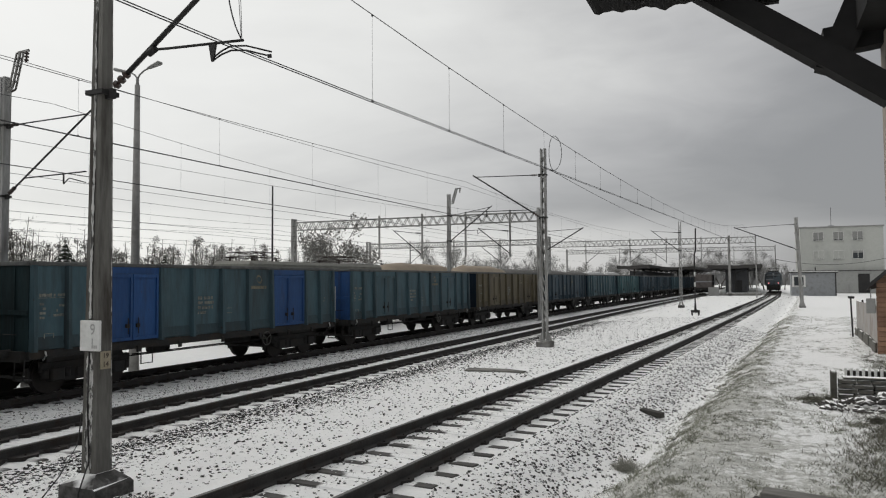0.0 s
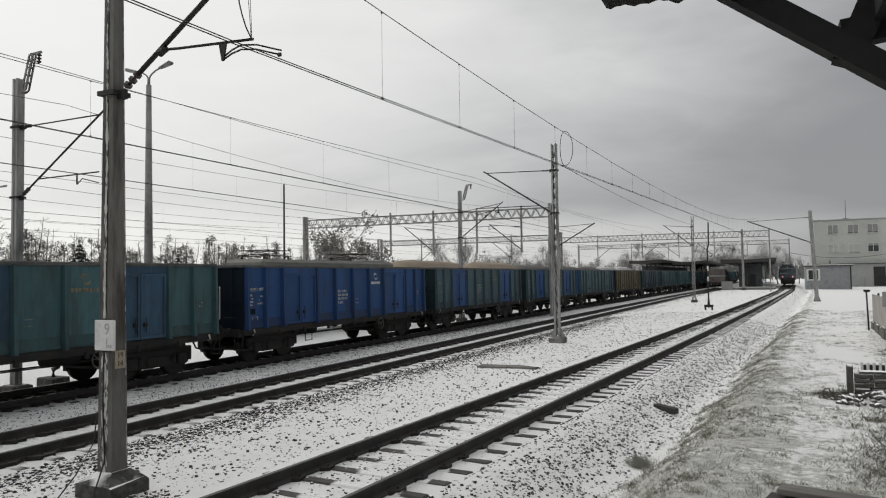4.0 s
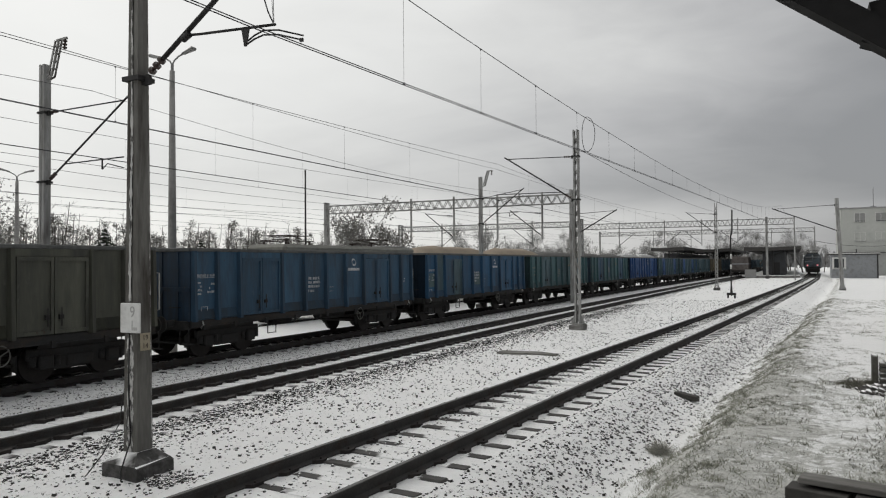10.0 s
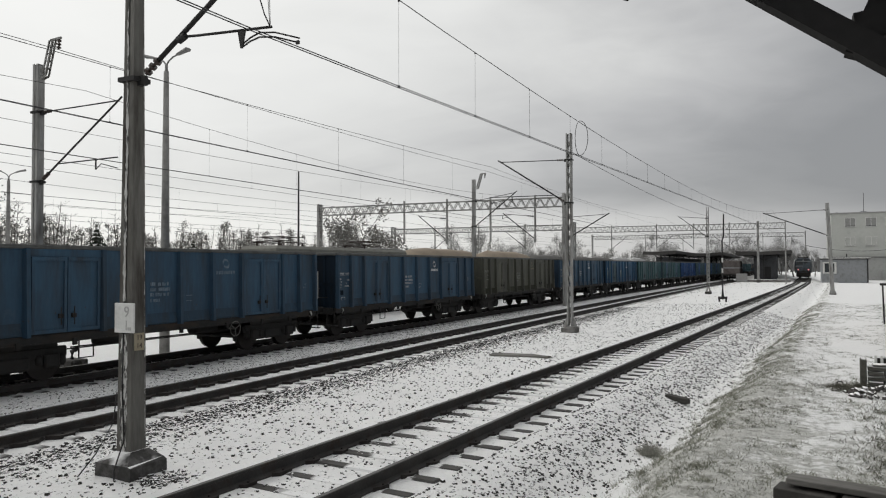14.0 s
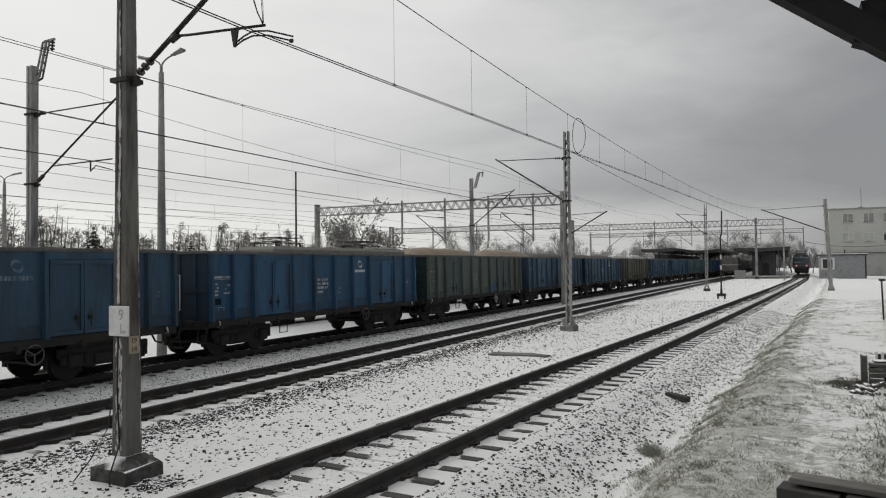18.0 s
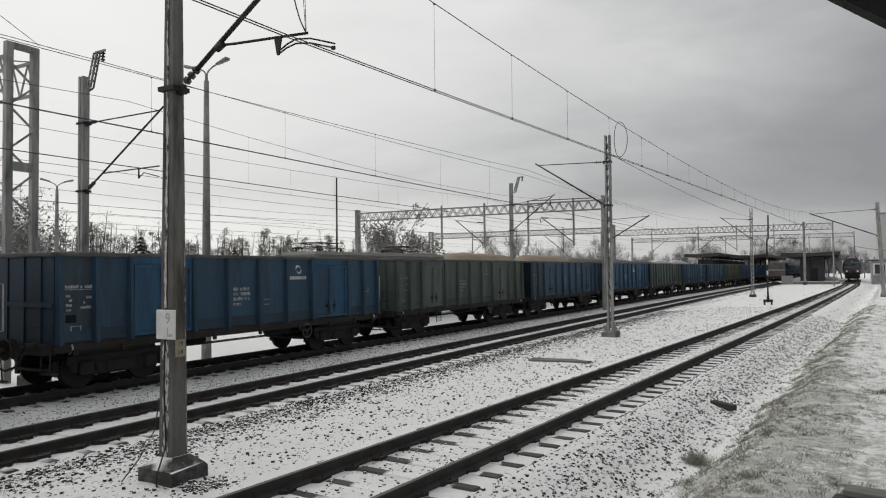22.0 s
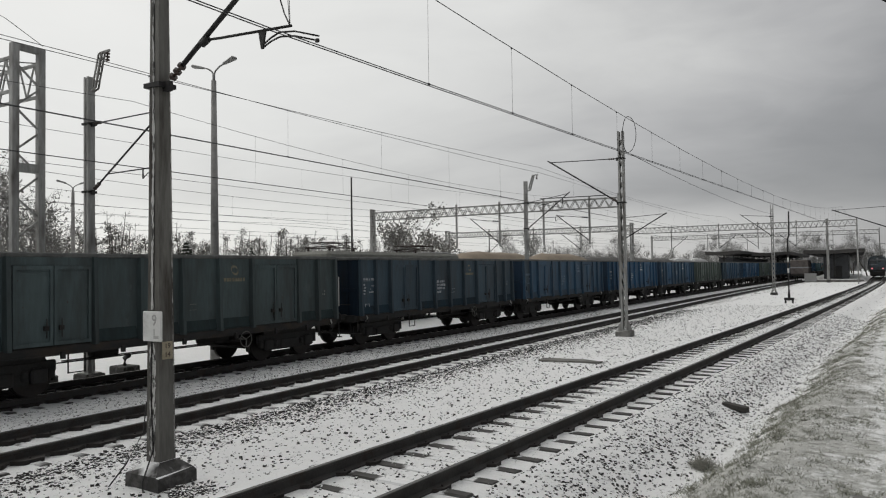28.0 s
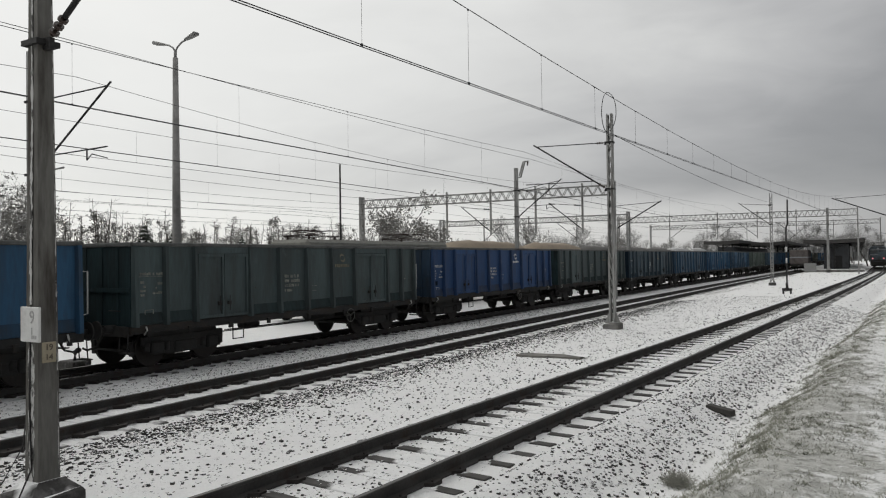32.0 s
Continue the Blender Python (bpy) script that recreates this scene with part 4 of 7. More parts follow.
gantry(50.3, -35.35, -14.2, 7.45, 6.80, 7.75, [(-27.25, 4.3, 0), (-23.5, 4.3, -1), (-19.9, 4.3, 0), (-16.4, 4.25, -1)], "grey lattice gantry spanning the yard tracks behind the train", wide=0.2, width=0.14)
gantry(12.1, -62.0, -19.95, 8.6, 7.66, 9.0, [(-27.5, 4.8, 1), (-34.0, 4.8, 1)], "tall grey lattice gantry beside the train", wide=0.37)
gantry(116.0, -33.0, 0.2, 8.75, 7.9, 9.0, [(-18.0, 5.0, 1), (-12.5, 5.0, -1), (-7.4, 5.0, -1), (-25.0, 5.0, 1)], "distant lattice gantry over the station tracks", z0=-0.2)
gantry(165.0, -40.0, 4.0, 9.3, 8.5, 9.6, [(-28.0, 5.5, 1), (-20.0, 5.5, -1), (-12.0, 5.5, 1), (-4.0, 5.5, -1)], "far lattice gantry over the station tracks", z0=-0.2)
gantry(82.0, -46.0, -22.0, 7.3, 6.7, 7.6, [(-40.0, 4.5, 1), (-34.0, 4.5, 0), (-28.0, 4.5, -1)], "lattice gantry over the far yard tracks", z0=-0.4)
# arm on the gantry's near leg, for the middle track
bm = bmesh.new()
tube(bm, [(-13.95, 50.3, 4.5), (-11.0, 50.3, 6.2)], 0.04, 8)
tube(bm, [(-13.95, 50.3, 6.0), (-11.0, 50.3, 6.15)], 0.02, 6)
tagged(part("bracket_arm", bm, M_DARKS), "dark steel bracket arm on the gantry leg", "bracket")


def wire_span(bm, fn, y0, y1, z0, z1, sag, r, dx=0.0, n=16):
    pts = []
    for i in range(n + 1):
        k = i / n
        y = y0 + (y1 - y0) * k
        pts.append((fn(y) + dx, y, z0 + (z1 - z0) * k - 4 * sag * k * (1 - k)))
    tube(bm, pts, r, 5)


def overhead_line(label, fn, supports, contact, spacing=5.5, twin=False, r=0.0072):
    """Messenger and contact wires hung between supports (y, messenger height, sag of the span that follows)."""
    ln = thing("overhead_line", label, "overhead wire", group="overhead wires")
    bm = bmesh.new()
    for (ya, za, sag), (yb, zb, _) in zip(supports, supports[1:]):
        wire_span(bm, fn, ya, yb, za, zb, sag, r)
    part("messenger_wire", bm, M_WIRE, ln)
    ya, yb = supports[0][0], supports[-1][0]
    for dx in ((-0.03, 0.03) if twin else (0.0,)):
        bm = bmesh.new()
        n = int((yb - ya) / 3)
        tube(bm, [(fn(ya + (yb - ya) * i / n) + dx, ya + (yb - ya) * i / n, contact(ya + (yb - ya) * i / n)) for i in range(n + 1)], r, 5)
        part("contact_wire", bm, M_WIRE, ln)
    for (ya, za, sag), (yb, zb, _) in zip(supports, supports[1:]):
        n = int((yb - ya) / spacing)
        for i in range(1, n):
            k = i / n
            y = ya + (yb - ya) * k
            if y > 75:
                continue
            z = za + (zb - za) * k - 4 * sag * k * (1 - k)
            bm = bmesh.new()
            c = contact(y)
            tube(bm, [(fn(y), y, c), (fn(y), y, z)], 0.0026, 4)
            box(bm, fn(y) - 0.013, fn(y) + 0.013, y - 0.013, y + 0.013, c - 0.008, c + 0.028)
            box(bm, fn(y) - 0.010, fn(y) + 0.010, y - 0.012, y + 0.012, z - 0.022, z + 0.006)
            part("dropper", bm, M_WIRE, ln)
    return ln


overhead_line("dark twin contact wire and messenger over the near track", lambda y: t1(y) + 0.05 * min(max(6.85 - y, 0), 9), [(-42, 6.7, 0.8), (6.85, 6.69, 1.25), (69.5, 7.40, 0.9), (130, 7.2, 0.5)],
              lambda y: 5.165 + 0.005 * max(y, 0), 2.5, True)
overhead_line("dark contact wire and messenger over the middle track", t2, [(-34, 6.9, 0.55), (29.8, 6.95, 0.42), (75.4, 7.35, 0.6), (130, 7.2, 0.4)], lambda y: 5.36, 3.98, True)
overhead_line("dark contact wire and messenger over the train", t3, [(-30, 7.1, 0.6), (13.0, 7.18, 0.5), (44.6, 7.12, 0.5), (100, 7.2, 0.4)], lambda y: 5.42, 4.4, True)
overhead_line("thin contact wire and messenger over the parked train", lambda y: t3(y) - 6.7, [(-26, 7.5, 0.2), (12.1, 7.45, 0.12), (50.3, 7.95, 0.3), (82, 7.6, 0.3), (116, 7.4, 0.3)],
              lambda y: 6.3 - 0.004 * max(y - 50, 0), 6.4, False, 0.009)
for off, hh in ((-11.4, 5.5), (-16.0, 5.6), (-21.0, 5.5), (-26.5, 5.6)):
    overhead_line("thin contact wire and messenger over a yard track", lambda y, o=off: t3(y) + o, [(-26, 6.9, 0.3), (12.1, 6.9, 0.4), (50.3, 6.9, 0.35), (82, 6.9, 0.3), (116, 7.0, 0.3)],
                  lambda y, h=hh: h, 6.4, False, 0.010)
# feeder along the mast tops and its jumper
fd = thing("feeder_wire", "dark feeder wire along the mast tops", "overhead wire", group="overhead wires")
bm = bmesh.new()
for a, b, za, zb in ((-28, 13.0, 8.5, 8.42), (13.0, 44.6, 8.42, 8.80), (44.6, 116, 8.80, 8.9)):
    wire_span(bm, lambda y: -17.72, a, b, za, zb, 0.12, 0.010)
part("wire", bm, M_WIRE, fd)
bm = bmesh.new()
tube(bm, [(-17.72, 8.0, 8.37), (-17.7, 8.5, 8.82), (-17.66, 9.2, 8.99), (-17.66, 10.2, 8.82), (-17.72, 11.2, 8.38)], 0.008, 6)
part("jumper", bm, M_WIRE, fd)
# jumper loop beside mast B, and the tie wire that runs on from it
bm = bmesh.new()
pts = [(t1(17.4) + 0.06 + (0.20 if q < math.pi else 0.12) * math.sin(q), 17.4, 5.68 + 0.43 * math.cos(q)) for q in (math.pi * i / 12 for i in range(25))]
tube(bm, pts, 0.008, 6)
tagged(part("jumper_loop", bm, M_WIRE), "thin wire loop joining contact wire and messenger", "overhead wire")
bm = bmesh.new()
wire_span(bm, lambda y: -8.1 + (y - 29.8) * 0.03, 29.8, 75.4, 7.35, 7.4, 0.35, 0.012)
tagged(part("tie_wire", bm, M_WIRE), "dark tie wire between two masts", "overhead wire")

# ---- lamps, poles, signals ----
M_LAMPHEAD = material("lamp_housing", (0.22, 0.22, 0.215), 0.5, 0.3, vary=0.2)


def yard_lamp(x, y, h, label, spread=1.2, turn=0):
    lp = thing("yard_lamp", label, "street lamp", pose(x, y, -0.4, 0, 0, turn))
    bm = bmesh.new()
    tube(bm, [(0, 0, 0), (0, 0, h * 0.5), (0, 0, h - 0.7)], 0.17, 14, 0.085)
    part("pole", bm, M_POLE, lp)
    bm = bmesh.new()
    tube(bm, [(0, 0, h - 0.8), (0, 0, h - 0.45)], 0.05, 10)
    for s in (-1, 1):
        tube(bm, [(0, 0, h - 0.5), (s * 0.10, 0, h - 0.36), (s * 0.30, 0, h - 0.24), (s * 0.50, 0, h - 0.19)], 0.028, 8)
    part("bracket", bm, M_LAMPHEAD, lp)
    for s in (-1, 1):
        bm = bmesh.new()
        box(bm, -0.28, 0.28, -0.13, 0.13, -0.05, 0.05, chamfer=0.04)
        for v in bm.verts:
            k = (v.co.x * s + 0.28) / 0.56
            v.co.y *= 0.55 + 0.45 * k
            v.co.z *= 0.6 + 0.6 * k
        part("lamp_head", bm, M_LAMPHEAD, lp, at=pose(s * spread * 0.62, 0, h - 0.12, 0, -s * 14, 0))
    return lp


yard_lamp(-18.95, 17.95, 10.28, "tall concrete yard lamp with two heads")
yard_lamp(-40.9, 27.0, 8.7, "small yard lamp with two heads beyond the train", 1.0, 57)
bm = bmesh.new()
tube(bm, [(-36.8, 49.3, -0.4), (-36.8, 49.3, 10.5)], 0.10, 10, 0.07)
tagged(part("pole", bm, M_DARKS), "thin dark pole in the yard", "pole")

sg = thing("signal_post", "thin black signal post with a cranked top beside the track", "signal", pose(-4.25, 58.5, -0.25))
bm = bmesh.new()
tube(bm, [(0, 0, 0.2), (0, 0, 4.7), (0.10, 0, 4.95), (0.12, 0, 6.7)], 0.055, 10)
part("post", bm, M_DARKS, sg)
bm = bmesh.new()
for s in (-1, 1):
    box(bm, s * 0.24 - 0.06, s * 0.24 + 0.06, -0.10, 0.10, 0.0, 0.22, chamfer=0.02)
box(bm, -0.33, 0.33, -0.07, 0.07, 0.22, 0.42, chamfer=0.02)
tube(bm, [(0, 0, 0.4), (0, 0, 0.95)], 0.10, 10, 0.06)
part("base", bm, M_DARKS, sg)
M_BAND = material("white_band", (0.6, 0.6, 0.58), 0.6, vary=0.2)
for z in (2.2, 3.0):
    bm = bmesh.new()
    tube(bm, [(0, 0, z), (0, 0, z + 0.35)], 0.06, 10)
    part("white_band", bm, M_BAND, sg)

# cover plates, block and clutter on the ballast
M_BOARD = material("weathered_board", (0.17, 0.165, 0.15), 0.9, vary=0.3, scale=3, dirt=(0.08, 0.075, 0.07), dirt_amount=0.4, stretch=(0.4, 1, 1))
M_DRIFT = material("drifted_snow", (0.82, 0.82, 0.815), 0.9, vary=0.06, scale=6, bump=0.3)
M_TIMBER = material("old_timber", (0.05, 0.047, 0.043), 0.9, vary=0.35, scale=3, dirt=(0.035, 0.033, 0.03), dirt_amount=0.5, stretch=(1, 0.3, 1))
cv = thing("cable_cover", "flat grey-brown cover board half under snow", "cover", pose(-7.45, 21.25, -0.30, 0, 0, 5))
for i in range(2):
    bm = bmesh.new()
    box(bm, -0.46, 0.46, -0.26, 0.26, 0.0, 0.075, chamfer=0.008)
    part("slab", bm, M_BOARD, cv, at=pose(-0.465 + i * 0.93, 0.02 * i, 0, 0, 0, i))
bm = bmesh.new()
drift = [bm.verts.new((0.02 + 1.0 * a, -0.20 + 0.46 * b + 0.03 * noise.noise((a * 5, b * 5, 1)), 0.078 + 0.03 * a * b)) for a, b in ((0.25, 1.0), (0.55, 0.55), (0.8, 0.25), (1.0, 0.15), (1.02, 1.0), (0.6, 1.05))]
bm.faces.new(drift)
part("snow_drift", bm, M_DRIFT, cv, "thin snow on the board")
bm = bmesh.new()
box(bm, -0.27, 0.27, -0.075, 0.075, 0, 0.12, chamfer=0.01)
tagged(part("timber_block", bm, M_TIMBER, at=pose(-2.16, 16.55, -0.47, 3, 4, -24)), "dark broken sleeper piece in the ditch", "timber")
bm = bmesh.new()
box(bm, -0.22, 0.22, -0.06, 0.06, 0, 0.03, chamfer=0.01)
tagged(part("plank", bm, M_CONC, at=pose(-6.75, 9.15, -0.26, 0, 0, 25)), "short grey plank on the snow", "plank")

# junction boxes between the yard tracks
for x, y in ((-18.95, 11.9), (-18.75, 14.3)):
    jb = thing("junction_box", "low dark junction box with a stub post in the snow", "box", pose(x, y, -0.45), group="junction boxes")
    bm = bmesh.new()
    box(bm, -0.35, 0.35, -0.28, 0.28, 0, 0.30, chamfer=0.03)
    part("base", bm, M_FOUND, jb)
    bm = bmesh.new()
    tube(bm, [(0, 0, 0.3), (0, 0, 0.52), (0.2, 0, 0.60)], 0.07, 8)
    part("stub_post", bm, M_DARKS, jb)

# ---- parked train behind ----
M_ROOFG = material("roof_grey", (0.20, 0.20, 0.178), 0.8, vary=0.2, scale=2, dirt=(0.15, 0.145, 0.13), dirt_amount=0.4)
M_DARKTOP = material("dark_wagon_roof", (0.075, 0.072, 0.068), 0.8, vary=0.25, scale=2, dirt=(0.05, 0.045, 0.04), dirt_amount=0.4)
M_SAND = material("sand_load", (0.25, 0.205, 0.155), 0.95, vary=0.2, scale=2, bump=0.4)
M_PANT = material("pantograph_red", (0.046, 0.034, 0.031), 0.6, 0.2, vary=0.2)
XP = -24.0


def parked_locomotive(y0, y1):
    L = thing("electric_locomotive", "parked grey electric locomotive with folded pantographs", "locomotive", pose(XP, (y0 + y1) / 2, -0.43))
    h = (y1 - y0) / 2
    bm = bmesh.new()
    box(bm, -1.45, 1.45, -h, h, 1.0, 3.45, chamfer=0.12)
    part("body", bm, M_ROOFG, L)
    bm = bmesh.new()
    box(bm, -1.25, 1.25, -h + 0.8, h - 0.05, 3.45, 4.02, chamfer=0.16)
    part("roof", bm, M_ROOFG, L)
    bm = bmesh.new()
    box(bm, -0.8, 0.8, 4.4, 6.9, 4.02, 4.12, chamfer=0.03)
    part("roof_hatch", bm, M_WHITEROOF, L, "snow-covered roof hatch")
    for s in (-1, 1):
        c = -4.7 if s < 0 else 3.6
        pan = thing("pantograph", "", "")
        pan.parent = L
        for x in (-0.7, 0.7):
            bm = bmesh.new()
            tube(bm, [(x, c - 1.3, 4.21), (x, c + 1.3, 4.21)], 0.03, 6)
            part("base_bar", bm, M_PANT, pan)
            bm = bmesh.new()
            tube(bm, [(x, c - 1.2, 4.23), (x * 0.5, c + 0.7, 4.37), (x * 0.9, c - 0.7, 4.47)], 0.025, 6)
            part("folded_arm", bm, M_PANT, pan)
            for yy in (-1, 1):
                bm = bmesh.new()
                tube(bm, [(x, c + yy, 3.99), (x, c + yy, 4.19)], 0.06, 8)
                part("insulator", bm, M_PANT, pan)
        for yy in (-0.9, -0.5, 0.5, 0.9):
            bm = bmesh.new()
            tube(bm, [(-0.95, c + yy, 4.49), (0.95, c + yy, 4.49)], 0.022, 6)
            part("contact_strip", bm, M_PANT, pan)
    bm = bmesh.new()
    for c in (-h * 0.6, h * 0.6):
        box(bm, -1.1, 1.1, c - 2.0, c + 2.0, 0.35, 1.0, chamfer=0.05)
        for a in (-1.4, 1.4):
            for x in (-0.75, 0.75):
                disc(bm, (x, c + a, 0.6), (1, 0, 0), 0.6, 0.13, 24)
    part("bogie", bm, M_UNDER2, L)
    return L


M_UNDER2 = material("parked_underframe", (0.03, 0.028, 0.026), 0.85, vary=0.3)
M_TAN = material("faded_brown_wagon", (0.14, 0.10, 0.08), 0.7, vary=0.25, scale=2, dirt=(0.07, 0.05, 0.04), dirt_amount=0.4)
M_WHITEROOF = material("snowy_roof", (0.30, 0.30, 0.295), 0.8, vary=0.3, snow=0.14)


def parked_wagon(y0, y1, ztop, load, mat_top, label):
    W = thing("parked_wagon", label, "wagon", pose(XP, (y0 + y1) / 2, -0.3), group="parked wagons")
    h = (y1 - y0) / 2
    bm = bmesh.new()
    box(bm, -1.45, 1.45, -h, h, 1.1, 3.35, chamfer=0.04)
    part("body", bm, M_TAN, W)
    bm = bmesh.new()
    prof = [(-1.4, 0.0), (-0.9, 0.55), (0.0, 0.78), (0.9, 0.55), (1.4, 0.0)]
    n = 14
    rows = []
    for i in range(n + 1):
        k = i / n
        e = min(1.0, k * n / 2.4, (1 - k) * n / 1.2)
        rows.append([bm.verts.new((x, -h + 0.1 + k * (2 * h - 0.2), 3.33 + z * (ztop - 3.05) / 0.78 * e * (1 + 0.10 * noise.noise((x, k * 7, y0)) * load))) for x, z in prof])
    for a, b in zip(rows, rows[1:]):
        for j in range(4):
            bm.faces.new((a[j], a[j + 1], b[j + 1], b[j])).smooth = True
    part("load" if load else "roof", bm, mat_top, W)
    bm = bmesh.new()
    for c in (-h * 0.66, h * 0.66):
        for a in (-0.9, 0.9):
            for x in (-0.75, 0.75):
                disc(bm, (x, c + a, 0.46), (1, 0, 0), 0.46, 0.13, 20)
        box(bm, -1.0, 1.0, c - 1.2, c + 1.2, 0.5, 1.1)
    part("bogie", bm, M_UNDER2, W)


parked_locomotive(28.0, 42.5)
parked_wagon(43.0, 56.2, 3.86, 1, M_SAND, "parked wagon heaped with tan sand")
parked_wagon(57.3, 69.3, 3.92, 1, M_SAND, "parked wagon heaped with tan sand")
parked_wagon(70.4, 83.0, 3.72, 0, M_DARKTOP, "parked wagon with a dark rounded roof")
parked_wagon(84.0, 97.0, 3.72, 0, M_DARKTOP, "parked wagon with a dark rounded roof")
parked_wagon(98.0, 108.6, 3.72, 0, M_DARKTOP, "parked wagon with a dark rounded roof")
parked_wagon(109.6, 122.4, 3.86, 0, M_WHITEROOF, "parked wagon with a snowy roof")
parked_wagon(123.4, 136.2, 3.95, 0, M_WHITEROOF, "parked wagon with a snowy roof")

# ---- trees ----
M_BARK = material("bark", (0.085, 0.075, 0.065), 0.9, vary=0.35, scale=3, snow=0.25)
M_TWIG = material("frosted_twigs", (0.235, 0.232, 0.225), 0.9, vary=0.3, scale=2, snow=0.60)
M_NEEDLE = material("dark_needles", (0.045, 0.054, 0.042), 0.85, vary=0.35, scale=3, snow=0.48)
M_TWIGD = material("dark_frosted_twigs", (0.21, 0.207, 0.20), 0.9, vary=0.3, scale=2, snow=0.60)
M_LEAF = material("withered_leaves", (0.20, 0.195, 0.18), 0.9, vary=0.4, scale=3, snow=0.52)


def bare_tree(seed, height, spread, depth=4, leafy=0, label="bare frosted tree beyond the yard", twig=None):
    rnd = random.Random(seed)
    T = thing("tree", label, "tree", group="trees beyond the yard")
    trunk, crown = bmesh.new(), bmesh.new()
    ends = []

    def limb(p, d, ln, r, lev):
        pts, q = [p], p
        for i in range(3):
            d = (d + Vector((rnd.gauss(0, 0.16), rnd.gauss(0, 0.16), rnd.gauss(0.06, 0.10)))).normalized()
            q = q + d * ln / 3
            pts.append(q)
        tube(trunk if lev < 1 else crown, pts, r, 5 if lev < 2 else 3, r * 0.5, cap=False)
        if lev >= depth:
            ends.append((q, d))
            return
        n = 4 if lev == 0 else rnd.choice((3, 4))
        for k in range(n):
            a = rnd.uniform(0, 6.283)
            side = Vector((math.cos(a), math.sin(a), 0))
            nd = (d * (1 - spread * 0.75) + side * spread * rnd.uniform(0.6, 1.2) + Vector((0, 0, 0.22))).normalized()
            start = pts[1 if k < n - 2 else 2].lerp(pts[2 if k < n - 2 else 3], rnd.random())
            limb(start, nd, ln * rnd.uniform(0.55, 0.80), max(r * 0.5, 0.012), lev + 1)

    limb(Vector((0, 0, 0)), Vector((0, 0, 1)), height * 0.42, height * 0.018, 0)
    for q, d in ends:
        for _ in range(3):
            a = (d + Vector((rnd.gauss(0, 0.6), rnd.gauss(0, 0.6), rnd.gauss(0.1, 0.4)))).normalized()
            tube(crown, [q, q + a * height * rnd.uniform(0.03, 0.07)], 0.014, 3, 0.008, cap=False)
    part("trunk", trunk, M_BARK, T)
    part("crown", crown, twig or M_TWIG, T)
    if leafy:
        lv = bmesh.new()
        for q, d in ends:
            for _ in range(leafy):
                c = q + Vector((rnd.gauss(0, 0.22), rnd.gauss(0, 0.22), rnd.gauss(0, 0.22)))
                s = rnd.uniform(0.05, 0.13)
                u = Vector((rnd.gauss(0, 1), rnd.gauss(0, 1), rnd.gauss(0, 1))).normalized() * s
                v = u.orthogonal().normalized() * s * 0.8
                lv.faces.new([lv.verts.new(c + w) for w in (u, v, -u, -v)])
        part("withered_leaves", lv, M_LEAF, T)
    return T


def sapling_clump(seed, h):
    """Several upright bare stems with short twigs and clumps of withered leaves."""
    rnd = random.Random(seed)
    T = thing("tree", "thin bare saplings with withered leaf clumps beyond the yard", "tree", group="trees beyond the yard")
    trunk, crown, lv = bmesh.new(), bmesh.new(), bmesh.new()
    for _ in range(rnd.randint(4, 6)):
        p = Vector((rnd.gauss(0, 0.7), rnd.gauss(0, 0.7), 0))
        hh = h * rnd.uniform(0.65, 1.08)
        lean = Vector((rnd.gauss(0, 0.07), rnd.gauss(0, 0.07), 1)).normalized()
        pts = [p + lean * hh * k / 5 + Vector((rnd.gauss(0, 0.07), rnd.gauss(0, 0.07), 0)) * (k > 0) for k in range(6)]
        tube(trunk, pts, 0.075, 4, 0.022, cap=False)
        leafy = rnd.random() < 0.5
        for _ in range(30):
            k = rnd.uniform(0.20, 0.99)
            q = pts[0].lerp(pts[-1], k)
            a = rnd.uniform(0, 6.283)
            d = Vector((math.cos(a), math.sin(a), rnd.uniform(0.3, 1.1))).normalized()
            e = q + d * rnd.uniform(0.3, 0.95) * (1.15 - k * 0.6)
            tube(crown, [q, e], 0.022, 3, 0.012, cap=False)
            for _ in range(2):
                tube(crown, [q.lerp(e, 0.6), e + Vector((rnd.gauss(0, 0.2), rnd.gauss(0, 0.2), rnd.uniform(0, 0.3)))], 0.014, 3, 0.010, cap=False)
            if leafy and rnd.random() < 0.5:
                for _ in range(14):
                    c = e + Vector((rnd.gauss(0, 0.17), rnd.gauss(0, 0.17), rnd.gauss(0, 0.14)))
                    u = Vector((rnd.gauss(0, 1), rnd.gauss(0, 1), rnd.gauss(0, 1))).normalized() * rnd.uniform(0.06, 0.115)
                    v = u.orthogonal().normalized() * u.length * 0.8
                    lv.faces.new([lv.verts.new(c + w) for w in (u, v, -u, -v)])
    part("trunk", trunk, M_BARK, T)
    part("crown", crown, M_TWIG, T)
    if len(lv.verts):
        part("withered_leaves", lv, M_LEAF, T)
    return T


